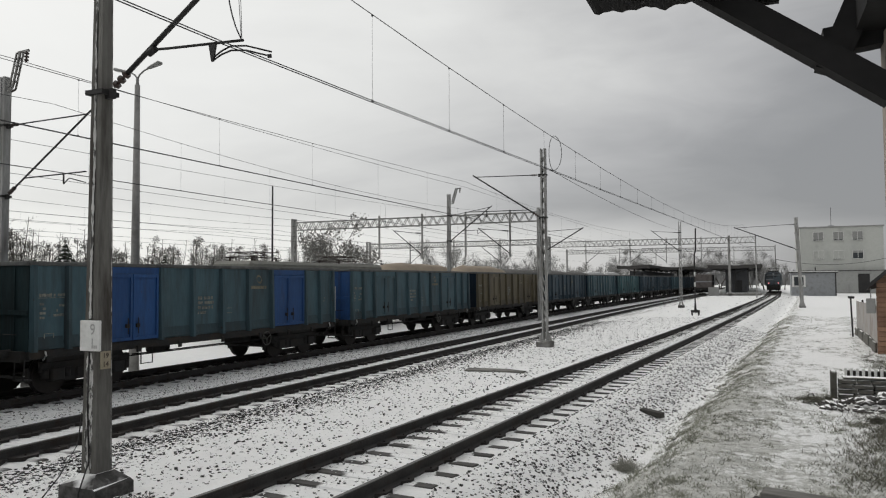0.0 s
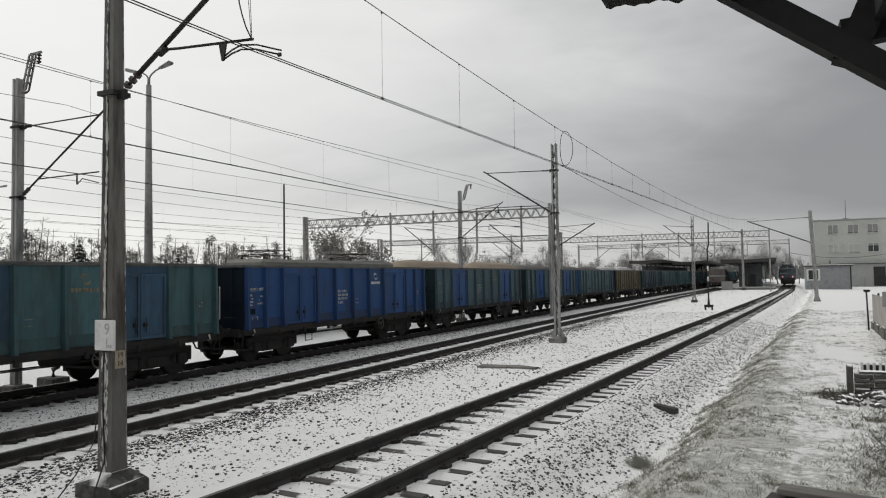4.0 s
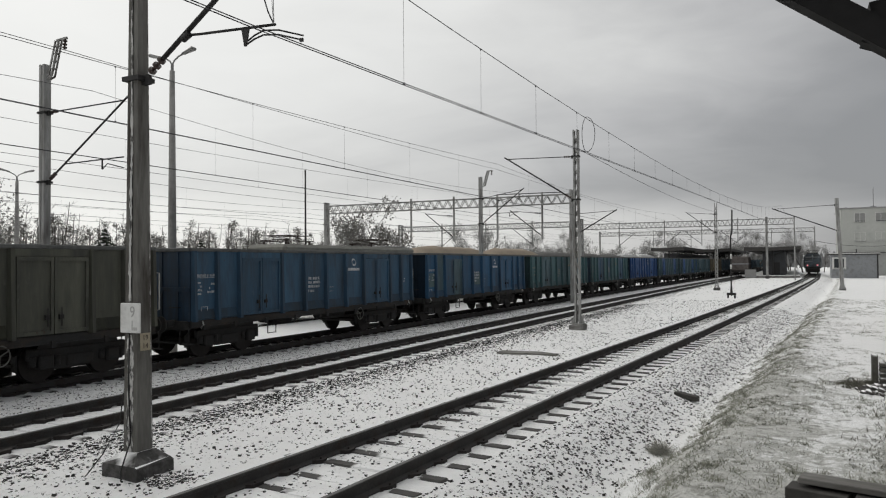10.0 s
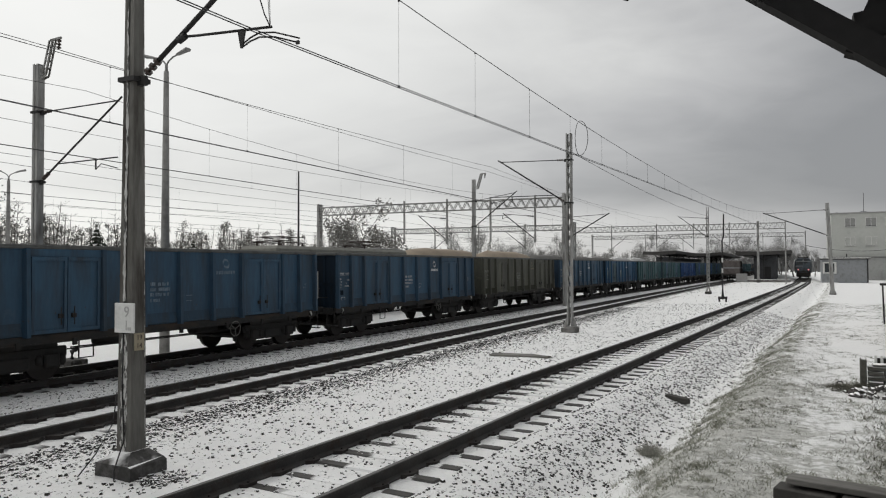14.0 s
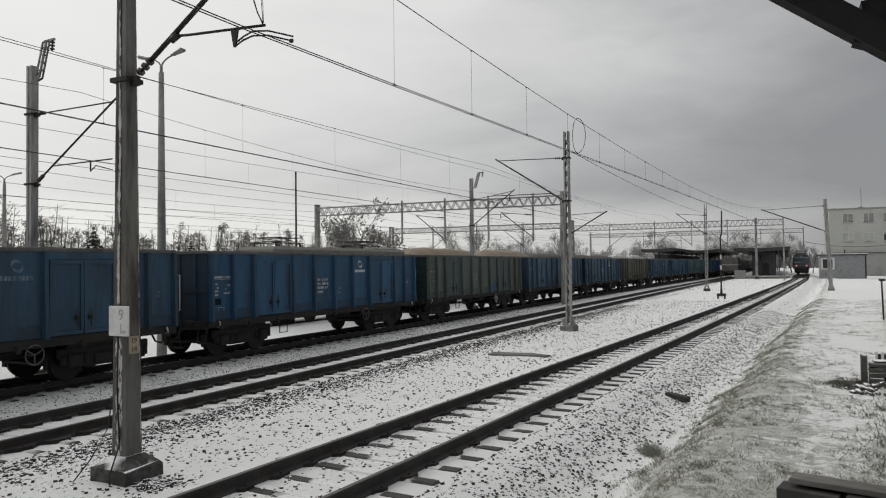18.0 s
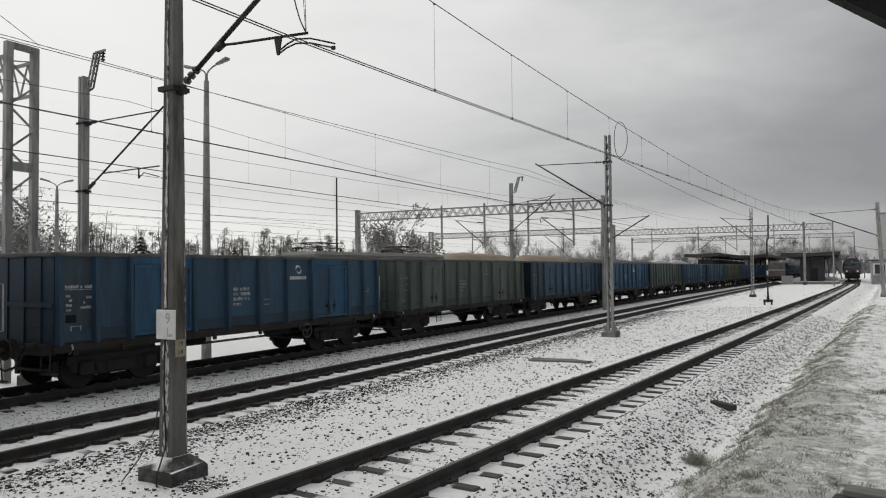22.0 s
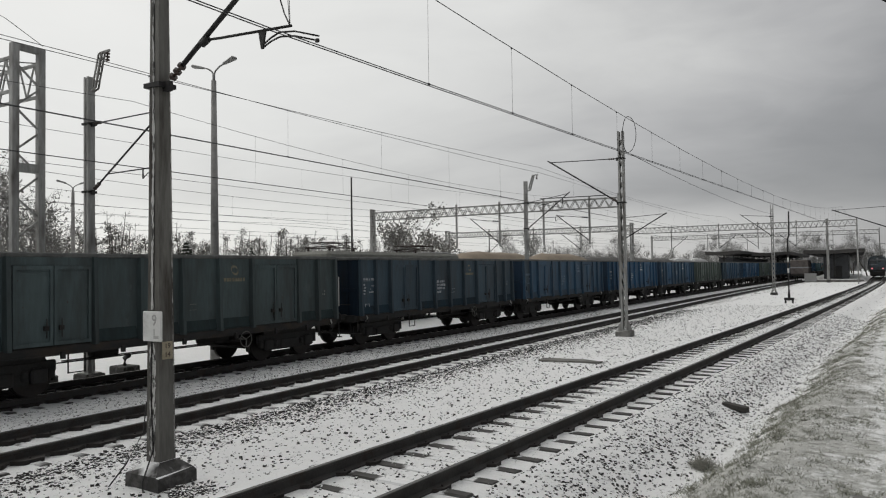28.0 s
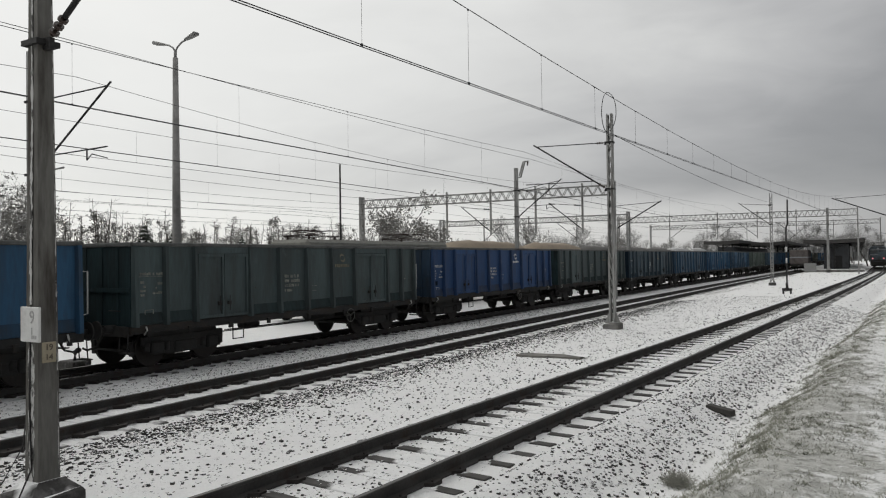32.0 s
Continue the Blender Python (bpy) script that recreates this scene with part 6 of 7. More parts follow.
def board_shed():
    S = thing("wooden_shed", "reddish-brown board shed with a dark felt roof", "shed", pose(3.74, 28.0, -0.1, 0, 0, -11))
    ez, rz, w = 2.50, 5.40, 6.4
    bm0 = bmesh.new()
    box(bm0, 0, 1, -0.03, 0.03, 0, 0.155, chamfer=0.012)
    board = mesh_of(bm0, "board", M_PLANK)
    for i in range(32):
        z = 0.02 + i * 0.165
        xl = 0.0 if z < ez else (z - ez) / (rz - ez) * w / 2
        for a, b in (((xl, 0.55), (1.45, w - xl)) if z < 2.05 else ((xl, w - xl),)):
            if b - a < 0.1:
                continue
            o = part("board", board, None, S, at=pose(a, 0, z))
            o.scale = (b - a, 1, 1)
    for i in range(14):
        o = part("board", board, None, S, at=pose(0, 8.5, 0.02 + i * 0.165, 0, 0, -90))
        o.scale = (8.5, 1, 1)
    bm = bmesh.new()
    box(bm, 0.06, w, 0.06, 8.4, 0.0, ez - 0.02)
    part("inner_wall", bm, M_DOORW, S)
    bm = bmesh.new()
    box(bm, 0.55, 1.45, -0.01, 0.05, 0.02, 2.05, chamfer=0.01)
    d = part("door", bm, M_DOORW, S)
    bm = bmesh.new()
    box(bm, 1.32, 1.38, -0.06, -0.01, 0.95, 1.15)
    part("handle", bm, M_DARKS, d)
    bm = bmesh.new()
    for sx in (-1, 1):
        x0 = w / 2 + sx * (w / 2 + 0.30)
        z0 = ez - 0.30 * (rz - ez) / (w / 2)
        vs = [bm.verts.new(p) for p in ((x0, -0.35, z0), (w / 2, -0.35, rz + 0.02), (w / 2, 8.9, rz + 0.02), (x0, 8.9, z0), (x0, -0.35, z0 + 0.14), (w / 2, -0.35, rz + 0.17), (w / 2, 8.9, rz + 0.17), (x0, 8.9, z0 + 0.14))]
        for q in ((0, 1, 2, 3), (7, 6, 5, 4), (0, 4, 5, 1), (1, 5, 6, 2), (2, 6, 7, 3), (3, 7, 4, 0)):
            bm.faces.new([vs[i] for i in q])
    part("roof", bm, M_TAR, S)
    bm = bmesh.new()
    box(bm, -0.32, -0.05, -0.1, 0.15, 1.45, 1.95, chamfer=0.02)
    tube(bm, [(-0.18, 0.02, 1.95), (-0.18, 0.02, 2.3)], 0.02, 6)
    part("meter_box", bm, M_SHUT, S)


board_shed()
# sheet fence running away from the shed
fn = thing("sheet_fence", "grey corrugated sheet fence panels", "fence", pose(3.80, 28.4, -0.10, 0, 0, -2.4))
for k in range(4):
    bm = bmesh.new()
    n = 16
    for i in range(n):
        y0, y1 = k * 2.2 + 2.15 * i / n, k * 2.2 + 2.15 * (i + 1) / n
        x0, x1 = (0.02 if i % 2 else -0.02), (-0.02 if i % 2 else 0.02)
        vs = [bm.verts.new(p) for p in ((x0, y0, 0.35), (x1, y1, 0.35), (x1, y1, 1.68 - 0.02 * k), (x0, y0, 1.68 - 0.02 * k))]
        bm.faces.new(vs)
    part("sheet", bm, M_SHEET, fn)
    bm = bmesh.new()
    box(bm, 0.03, 0.10, k * 2.2 - 0.04, k * 2.2 + 0.04, 0, 1.72)
    part("post", bm, M_TIMBER, fn)
for i in range(7):
    bm = bmesh.new()
    box(bm, -0.10 + 0.02 * (i % 2), -0.03, 0.2 + i * 1.25, 1.35 + i * 1.25, 0.0, 0.42 + 0.05 * (i % 3), chamfer=0.02)
    part("plinth_block", bm, M_WALLST, fn)
# street sign post
sp = thing("sign_post", "thin dark post with a short cross piece at the path", "post", pose(3.86, 36.0, -0.05))
bm = bmesh.new()
tube(bm, [(0, 0, 0), (-0.05, 0, 1.75)], 0.035, 8)
part("post", bm, M_DARKS, sp)
bm = bmesh.new()
box(bm, -0.16, 0.10, -0.03, 0.03, 1.70, 1.80, chamfer=0.02)
part("cross_piece", bm, M_DARKS, sp)

# low block wall with balusters behind it
lw = thing("low_wall", "low mossy block wall with a coping of snow", "wall", pose(1.42, 17.2, -0.16, 0, 0, -3))
rnd_w = random.Random(4)
for r in range(6):
    x = 0.12
    while x < 5.5:
        ln = rnd_w.uniform(0.22, 0.42)
        bm = bmesh.new()
        box(bm, 0, ln - 0.02, -0.12 + rnd_w.uniform(-0.02, 0.02), 0.12, 0, 0.082, chamfer=0.014)
        for v in bm.verts:
            v.co.y += rnd_w.uniform(-0.012, 0.012)
        part("block", bm, M_WALLST, lw, at=pose(x, 0, 0.02 + r * 0.10))
        x += ln
bm = bmesh.new()
box(bm, -0.02, 0.10, -0.15, 0.15, 0, 0.76, chamfer=0.02)
part("pillar", bm, M_WALLST, lw)
bm = bmesh.new()
box(bm, 0.2, 5.6, -0.14, 0.14, 0.62, 0.655, chamfer=0.012)
part("coping", bm, M_WALLST, lw, "mossy coping")
bf = thing("baluster_fence", "row of short whitewashed fence balusters", "fence", pose(1.62, 17.75, -0.05, 0, 0, -3))
bm0 = bmesh.new()
box(bm0, -0.027, 0.027, -0.025, 0.025, 0, 0.66, chamfer=0.01)
bal = mesh_of(bm0, "baluster", M_BALUS)
for i in range(46):
    part("baluster", bal, None, bf, at=pose(0.12 + i * 0.112, 0, 0))
bm = bmesh.new()
box(bm, 0.1, 5.3, 0.05, 0.08, 0.0, 0.60)
part("backing_board", bm, M_TIMBER, bf, "dark board behind the balusters")


def rubble(seed, s):
    rnd = random.Random(seed)
    bm = bmesh.new()
    bmesh.ops.create_icosphere(bm, subdivisions=1, radius=s)
    for v in bm.verts:
        v.co *= rnd.uniform(0.75, 1.2)
        v.co.z *= 0.65
    return mesh_of(bm, "stone", M_ROCK)


shapes = [rubble(i, 0.045 + 0.012 * i) for i in range(5)]
hp = thing("rubble_heap", "heap of snowy rubble stones by the low wall", "rubble", pose(2.1, 16.2, -0.02))
rr = random.Random(8)
for i in range(240):
    a, d = rr.uniform(0, 6.28), rr.random() ** 0.7 * 1.25
    part("stone", shapes[i % 5], None, hp, at=pose(math.cos(a) * d * 1.3 + 0.5, math.sin(a) * d * 0.55, max(0.0, 0.36 * (1 - d / 1.3)) + noise.noise((a * 3, d * 5, 0)) * 0.05, rr.uniform(-30, 30), rr.uniform(-30, 30), rr.uniform(0, 360)))
# dark timber stack in front
M_PLANKG = material("weathered_plank", (0.15, 0.145, 0.135), 0.9, vary=0.3, scale=3, dirt=(0.06, 0.055, 0.05), dirt_amount=0.5, dirt_scale=3, stretch=(0.25, 1, 1))
tb = thing("timber_stack", "stack of dark weathered timbers in the snow", "timber", pose(0.05, 8.08, 0.085, 0, 0, -13))
for x0, x1, y0, y1, z0, z1, mat in ((0.0, 2.5, -0.24, 0.0, 0.285, 0.345, M_PLANKG), (-0.10, 0.44, -0.32, -0.04, -0.10, 0.25, M_TIMBER), (0.50, 2.5, -0.32, -0.05, -0.10, 0.27, M_TIMBER), (0.02, 2.4, -0.06, 0.02, -0.10, 0.285, M_TIMBER)):
    bm = bmesh.new()
    box(bm, x0, x1, y0, y1, z0, z1, chamfer=0.008)
    part("timber", bm, mat, tb)


# grass on the bank
def grass_tufts():
    """Short winter grass poking through the snow: thick along the edge of the bank, patchy behind, thin on the path."""
    rnd = random.Random(17)
    vs, fs = [], []
    for _ in range(105000):
        y = -4.0 + 58 * rnd.random() ** 1.5
        q = rnd.random()
        wob = noise.noise((y * 0.45, 2.2, 0)) * 0.30 + noise.noise((y * 1.6, 5.2, 0)) * 0.20
        if q < 0.035:
            u = rnd.gauss(3.50, 0.12) - wob
        elif q < 0.17:
            u = rnd.gauss(3.80, 0.45) - wob
        else:
            u = rnd.uniform(3.3, 10.5)
        x = t1(y) + u
        thick = noise.noise((x * 0.9, y * 0.7, 1.7)) + 0.5 * noise.noise((x * 3.1, y * 2.4, 4.7))
        if thick < (0.02 if 5.2 < u < 7.0 else -0.30) + rnd.gauss(0, 0.12) and u > 3.9:
            continue
        if u > 4.4 and rnd.random() < 0.50 * smooth(12, 24, y):
            continue
        lump = noise.noise((x * 5.5, y * 4.5, 9.1))
        if lump < -0.02 and rnd.random() < 0.75:
            continue
        z = surf(x, y)
        for _ in range(rnd.randint(3, 6) + (4 if lump > 0.2 else 0)):
            a, l = rnd.uniform(0, 6.28), rnd.uniform(0.02, 0.08 + 0.06 * max(lump, 0))
            px, py = x + rnd.gauss(0, 0.04), y + rnd.gauss(0, 0.04)
            c, s = math.cos(a), math.sin(a)
            b = len(vs)
            vs += [(px - s * 0.006, py + c * 0.006, z - 0.01), (px + s * 0.006, py - c * 0.006, z - 0.01), (px + c * l, py + s * l, z + l * rnd.uniform(0.15, 0.7))]
            fs.append((b, b + 1, b + 2))
    me = bpy.data.meshes.new("dry_grass")
    me.from_pydata(vs, [], fs)
    me.materials.append(M_GRASSB)
    return tagged(new("dry_grass", me), "flattened pale winter grass on the bank", "grass", kind="stuff")


grass_tufts()


def weed_patches():
    """Dark matted weeds beside the rubble and the path."""
    rnd = random.Random(23)
    vs, fs = [], []
    for cx, cy, sx, sy, n in ((1.95, 12.6, 0.34, 0.9, 900), (1.55, 10.9, 0.35, 0.8, 500), (2.2, 14.4, 0.35, 0.5, 700), (1.15, 16.9, 0.22, 0.25, 500), (3.45, 24.0, 0.25, 1.6, 700)):
        for _ in range(n):
            x, y = rnd.gauss(cx, sx), rnd.gauss(cy, sy)
            if x > t1(y) + 2.9 or cx < -1.5:
                z = surf(x, y)
                for _ in range(5):
                    a, l = rnd.uniform(0, 6.28), rnd.uniform(0.04, 0.14)
                    c, s = math.cos(a), math.sin(a)
                    px, py = x + rnd.gauss(0, 0.04), y + rnd.gauss(0, 0.04)
                    b = len(vs)
                    vs += [(px - s * 0.007, py + c * 0.007, z - 0.01), (px + s * 0.007, py - c * 0.007, z - 0.01), (px + c * l, py + s * l, z + l * rnd.uniform(0.2, 0.8))]
                    fs.append((b, b + 1, b + 2))
    me = bpy.data.meshes.new("weeds")
    me.from_pydata(vs, [], fs)
    me.materials.append(M_BUSH)
    return tagged(new("weeds", me), "dark matted weeds in the snow", "weeds", kind="stuff")


weed_patches()


def dead_bush(x, y, s, seed, label="small dead bush at the foot of the bank", mat=None):
    rnd = random.Random(seed)
    bm = bmesh.new()
    z = ground_z(x, y)[0]
    for _ in range(150):
        a, e = rnd.uniform(0, 6.28), rnd.uniform(0.2, 1.4)
        l = s * rnd.uniform(0.5, 1.1)
        d = Vector((math.cos(a) * math.cos(e), math.sin(a) * math.cos(e), math.sin(e)))
        p = Vector((rnd.gauss(0, 0.12), rnd.gauss(0, 0.12), 0)) * s * 2
        tube(bm, [p, p + d * l * 0.6, p + d * l + Vector((0, 0, -0.1 * l))], 0.004, 3, 0.002, cap=False)
    tagged(part("dead_bush", bm, mat or M_BUSH, at=pose(x, y, z)), label, "bush")


M_TUFT = material("khaki_stalks", (0.36, 0.355, 0.315), 0.9, vary=0.35, scale=5, bump=0)
dead_bush(-2.0, 12.1, 0.25, 8, "small khaki tuft at the foot of the bank", M_TUFT)
dead_bush(-1.94, 12.0, 0.22, 9, "small khaki tuft at the foot of the bank", M_TUFT)
dead_bush(-2.05, 12.0, 0.20, 10, "small khaki tuft at the foot of the bank", M_TUFT)
dead_bush(1.38, 17.0, 0.20, 3, "dark dead weeds at the wall's corner")
dead_bush(2.2, 13.9, 0.26, 4, "dark dead weeds in the snow")
dead_bush(2.6, 12.6, 0.30, 5, "dark dead weeds in the snow")
dead_bush(1.9, 14.6, 0.20, 6, "dark dead weeds in the snow")
bm = bmesh.new()
tube(bm, [(0.98, 17.6, -0.06), (1.02, 17.65, 0.02), (1.09, 17.65, 0.03), (1.15, 17.7, -0.06)], 0.012, 6)
tagged(part("bent_bar", bm, M_DARKS), "bent dark iron bar poking from the snow", "bar")
# cable in front of the office block
bm = bmesh.new()
tube(bm, [(3.3 + 16.9 * k, 136.5, 5.9 - 4 * 1.05 * k * (1 - k)) for k in (i / 14 for i in range(15))], 0.035, 6)
tagged(part("power_cable", bm, M_DARKS), "sagging black cable before the white building", "cable")

# ---- porch roof over the camera ----
M_BEAM = material("tarred_beam", (0.013, 0.0125, 0.013), 0.9, vary=0.3, scale=3)
M_POSTW = material("pale_porch_post", (0.33, 0.28, 0.24), 0.8, vary=0.2, scale=3, stretch=(2, 2, 0.4))
pr = thing("porch_roof", "dark timber porch roof with a wavy tile edge", "roof", pose(0, 3.0, 0))
bm = bmesh.new()
bar(bm, (-0.27, 0, 3.762), (0.74, 0, 2.992), 0.10, 0.09)
part("rafter", bm, M_BEAM, pr)
bm = bmesh.new()
prev = None
for i in range(29):
    k = i / 28
    x = -0.55 + 0.54 * k
    zb = 3.660 - 0.022 * k + 0.004 * math.sin(i * 1.9) + 0.004 * math.sin(i * 0.7) - (0.014 if i in (1, 14, 15) else 0)
    cur = [bm.verts.new((x - 0.05 + 0.0 * k, dy, z)) for dy, z in ((-0.35, zb), (0.02, zb), (0.02, 4.1), (-0.35, 4.1))]
    if prev:
        for j in range(4):
            bm.faces.new((prev[j], prev[(j + 1) % 4], cur[(j + 1) % 4], cur[j]))
    prev = cur
bmesh.ops.recalc_face_normals(bm, faces=bm.faces)
part("tile_edge", bm, M_BEAM, pr, "ragged wavy tile edge")
bm = bmesh.new()
box(bm, 0.02, 0.11, -0.045, 0.045, 3.60, 4.2)
part("king_post", bm, M_BEAM, pr)
bm = bmesh.new()
bar(bm, (0.27, 0.02, 3.30), (0.46, 0.02, 3.75), 0.09, 0.10)
part("brace", bm, M_BEAM, pr)
bm = bmesh.new()
bar(bm, (0.26, 0.05, 3.42), (0.80, 0.05, 3.48), 0.08, 0.10)
box(bm, 0.36, 0.9, -0.3, 0.1, 3.44, 4.2)
part("lintel", bm, M_BEAM, pr)
bm = bmesh.new()
box(bm, 0.45, 0.54, -0.02, 0.10, -0.1, 3.44, chamfer=0.01)
part("post", bm, M_POSTW, pr)

# ---- the coal train ----
BODY = 12.70
BAYS = (0.06, 0.96, 1.90, 3.87, 5.10, 6.35, 7.60, 8.83, 10.80, 11.74, 12.64)
DOORS = ((1.90, 3.87), (8.83, 10.80))
PAINTS = {}


def paint(name, color, dirt=None, amount=0.40):
    """Old wagon paint: faded in vertical streaks, sooty, with chips rusted through."""
    if name in PAINTS:
        return PAINTS[name]
    dirt = dirt or tuple(0.30 * c + 0.017 for c in color)
    m = material("wagon_" + name, color, 0.62, 0.0, vary=0.22, scale=1.6, bump=0.18, dirt=dirt, dirt_amount=amount, dirt_scale=1.3, stretch=(1.6, 1.6, 0.30), per_object=0.16)
    nt = m.node_tree
    N, K = nt.nodes.new, nt.links.new
    bsdf = nt.nodes["Principled BSDF"]
    col = bsdf.inputs["Base Color"].links[0].from_socket
    tc, oi = N("ShaderNodeTexCoord"), N("ShaderNodeObjectInfo")
    w = N("ShaderNodeMath")
    w.operation = "MULTIPLY"
    w.inputs[1].default_value = 91.0
    K(oi.outputs["Random"], w.inputs[0])
    clean = 0.0 if max(color) < 0.055 else amount / 0.40
    for scale, stretch, lo, hi, share, tint in ((2.6, (1, 1, 0.10), 0.50, 0.72, 0.45, tuple(0.35 * c + 0.014 for c in color)), (3.5, (1, 1, 0.55), 0.60, 0.66, 0.40, tuple(0.75 * c + 0.030 for c in color)),
                                                (11.0, (1, 1, 0.6), 0.665, 0.69, 0.75, (0.050, 0.030, 0.020))):
        mp, n, r, mx = N("ShaderNodeMapping"), N("ShaderNodeTexNoise"), N("ShaderNodeMapRange"), N("ShaderNodeMix")
        mp.inputs["Scale"].default_value = stretch
        n.noise_dimensions = "4D"
        n.inputs["Scale"].default_value, n.inputs["Detail"].default_value, n.inputs["Roughness"].default_value = scale, 5, 0.62
        for key, v in zip(("From Min", "From Max", "To Min", "To Max"), (lo, hi, 0.0, share * clean)):
            r.inputs[key].default_value = v
        mx.data_type = "RGBA"
        mx.inputs["B"].default_value = (*tint, 1)
        K(tc.outputs["Object"], mp.inputs["Vector"])
        K(mp.outputs[0], n.inputs["Vector"])
        K(w.outputs[0], n.inputs["W"])
        K(n.outputs["Fac"], r.inputs["Value"])
        K(r.outputs[0], mx.inputs["Factor"])
        K(col, mx.inputs["A"])
        col = mx.outputs["Result"]
    K(col, bsdf.inputs["Base Color"])
    if not clean:
        bsdf.inputs["Roughness"].default_value, bsdf.inputs["Specular IOR Level"].default_value = 0.9, 0.12
    PAINTS[name] = m
    return m


M_UNDER = material("underframe_black", (0.023, 0.0225, 0.022), 0.85, vary=0.35, scale=3, dirt=(0.026, 0.022, 0.019), dirt_amount=0.35)
M_WHEEL = material("wheel_steel", (0.03, 0.026, 0.024), 0.6, 0.5, vary=0.3, scale=3)
M_MARK = material("white_lettering", (0.38, 0.40, 0.42), 0.8, vary=0.35, scale=9, bump=0, dirt=(0.08, 0.10, 0.13), dirt_amount=0.45, dirt_scale=7)
M_MARK_OLD = material("faded_lettering", (0.24, 0.245, 0.215), 0.8, vary=0.45, scale=9, bump=0, dirt=(0.07, 0.08, 0.08), dirt_amount=0.55, dirt_scale=7)
M_MARK_DIM = material("dim_blue_lettering", (0.15, 0.20, 0.25), 0.8, vary=0.4, scale=9, bump=0, dirt=(0.05, 0.09, 0.14), dirt_amount=0.5, dirt_scale=6)
M_EMBLEM = material("white_emblem", (0.56, 0.57, 0.58), 0.8, vary=0.25, scale=9, bump=0, dirt=(0.20, 0.22, 0.25), dirt_amount=0.3, dirt_scale=4)
M_EMBLEM_OLD = material("faded_emblem", (0.20, 0.18, 0.125), 0.8, vary=0.4, scale=9, bump=0, dirt=(0.09, 0.085, 0.07), dirt_amount=0.5, dirt_scale=5)
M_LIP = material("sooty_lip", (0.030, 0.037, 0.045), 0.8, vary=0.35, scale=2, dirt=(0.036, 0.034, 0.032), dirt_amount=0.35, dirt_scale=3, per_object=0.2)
M_SILL = material("rusty_sill", (0.022, 0.022, 0.022), 0.85, vary=0.35, scale=2, bump=0.2, dirt=(0.045, 0.033, 0.024), dirt_amount=0.35, dirt_scale=2.5, stretch=(1, 0.5, 1))
M_RIM = material("grimy_rim", (0.105, 0.108, 0.105), 0.8, vary=0.25, scale=2, dirt=(0.045, 0.045, 0.045), dirt_amount=0.4)
M_BARE = material("worn_white_handrail", (0.40, 0.40, 0.385), 0.6, vary=0.25)
M_WHEELP = material("pale_hand_wheel", (0.11, 0.11, 0.10), 0.6, vary=0.25)


def wagon_parts(paint_mat):
    """One four-axle high-sided open wagon, its rails at z = 0, centred on the origin, running along y."""
    w = thing("open_wagon", "", "wagon")
    h0, h1, hx = 1.13, 3.18, 1.45
    y0 = -BODY / 2
    # side sheets, ribs, doors
    for s in (1, -1):
        x = s * hx
        for a, b in zip(BAYS, BAYS[1:]):
            if (a, b) in DOORS:
                continue
            bm = bmesh.new()
            box(bm, x - 0.02, x + 0.02 - s * 0.02, y0 + a, y0 + b, h0, h1 - 0.10)
            part("side_panel", bm, paint_mat, w)
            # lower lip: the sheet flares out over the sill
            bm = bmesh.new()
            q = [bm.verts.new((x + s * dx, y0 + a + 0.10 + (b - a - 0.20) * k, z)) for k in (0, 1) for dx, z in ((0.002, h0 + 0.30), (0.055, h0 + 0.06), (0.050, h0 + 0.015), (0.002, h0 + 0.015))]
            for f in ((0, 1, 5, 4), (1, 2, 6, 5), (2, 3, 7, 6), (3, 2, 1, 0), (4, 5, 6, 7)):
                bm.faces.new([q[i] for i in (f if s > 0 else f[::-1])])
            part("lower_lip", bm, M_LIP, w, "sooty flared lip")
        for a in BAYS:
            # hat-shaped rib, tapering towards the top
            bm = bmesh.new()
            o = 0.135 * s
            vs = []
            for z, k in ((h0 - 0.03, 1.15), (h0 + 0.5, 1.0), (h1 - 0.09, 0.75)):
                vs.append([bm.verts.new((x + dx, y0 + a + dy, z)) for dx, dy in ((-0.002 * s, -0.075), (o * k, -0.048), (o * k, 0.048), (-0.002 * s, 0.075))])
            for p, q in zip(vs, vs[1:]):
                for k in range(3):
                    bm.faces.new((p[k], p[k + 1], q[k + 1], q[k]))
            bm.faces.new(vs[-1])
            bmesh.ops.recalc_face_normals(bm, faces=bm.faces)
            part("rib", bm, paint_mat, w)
        for a, b in DOORS:
            m = (a + b) / 2
            for p, q in ((a + 0.10, m - 0.012), (m + 0.012, b - 0.10)):
                bm = bmesh.new()
                zz0, zz1 = h0 + 0.03, h1 - 0.28
                xo, xi = x + s * 0.078, x + s * 0.038
                box(bm, min(x, xi), max(x, xi), y0 + p, y0 + q, zz0, zz1)
                # raised rim round the leaf
                outer = [(p, zz0), (q, zz0), (q, zz1), (p, zz1)]
                inner = [(p + 0.07, zz0 + 0.08), (q - 0.07, zz0 + 0.08), (q - 0.07, zz1 - 0.09), (p + 0.07, zz1 - 0.09)]
                ov, iv = ([bm.verts.new((xo, y0 + a2, z2)) for a2, z2 in lp] for lp in (outer, inner))
                ob2, ib = ([bm.verts.new((xi, y0 + a2, z2)) for a2, z2 in lp] for lp in (outer, inner))
                fs = []
                for k in range(4):
                    n2 = (k + 1) % 4
                    fs += [bm.faces.new((ov[k], ov[n2], iv[n2], iv[k])), bm.faces.new((ov[k], ob2[k], ob2[n2], ov[n2])), bm.faces.new((iv[k], iv[n2], ib[n2], ib[k])), bm.faces.new((ob2[k], ib[k], ib[n2], ob2[n2]))]
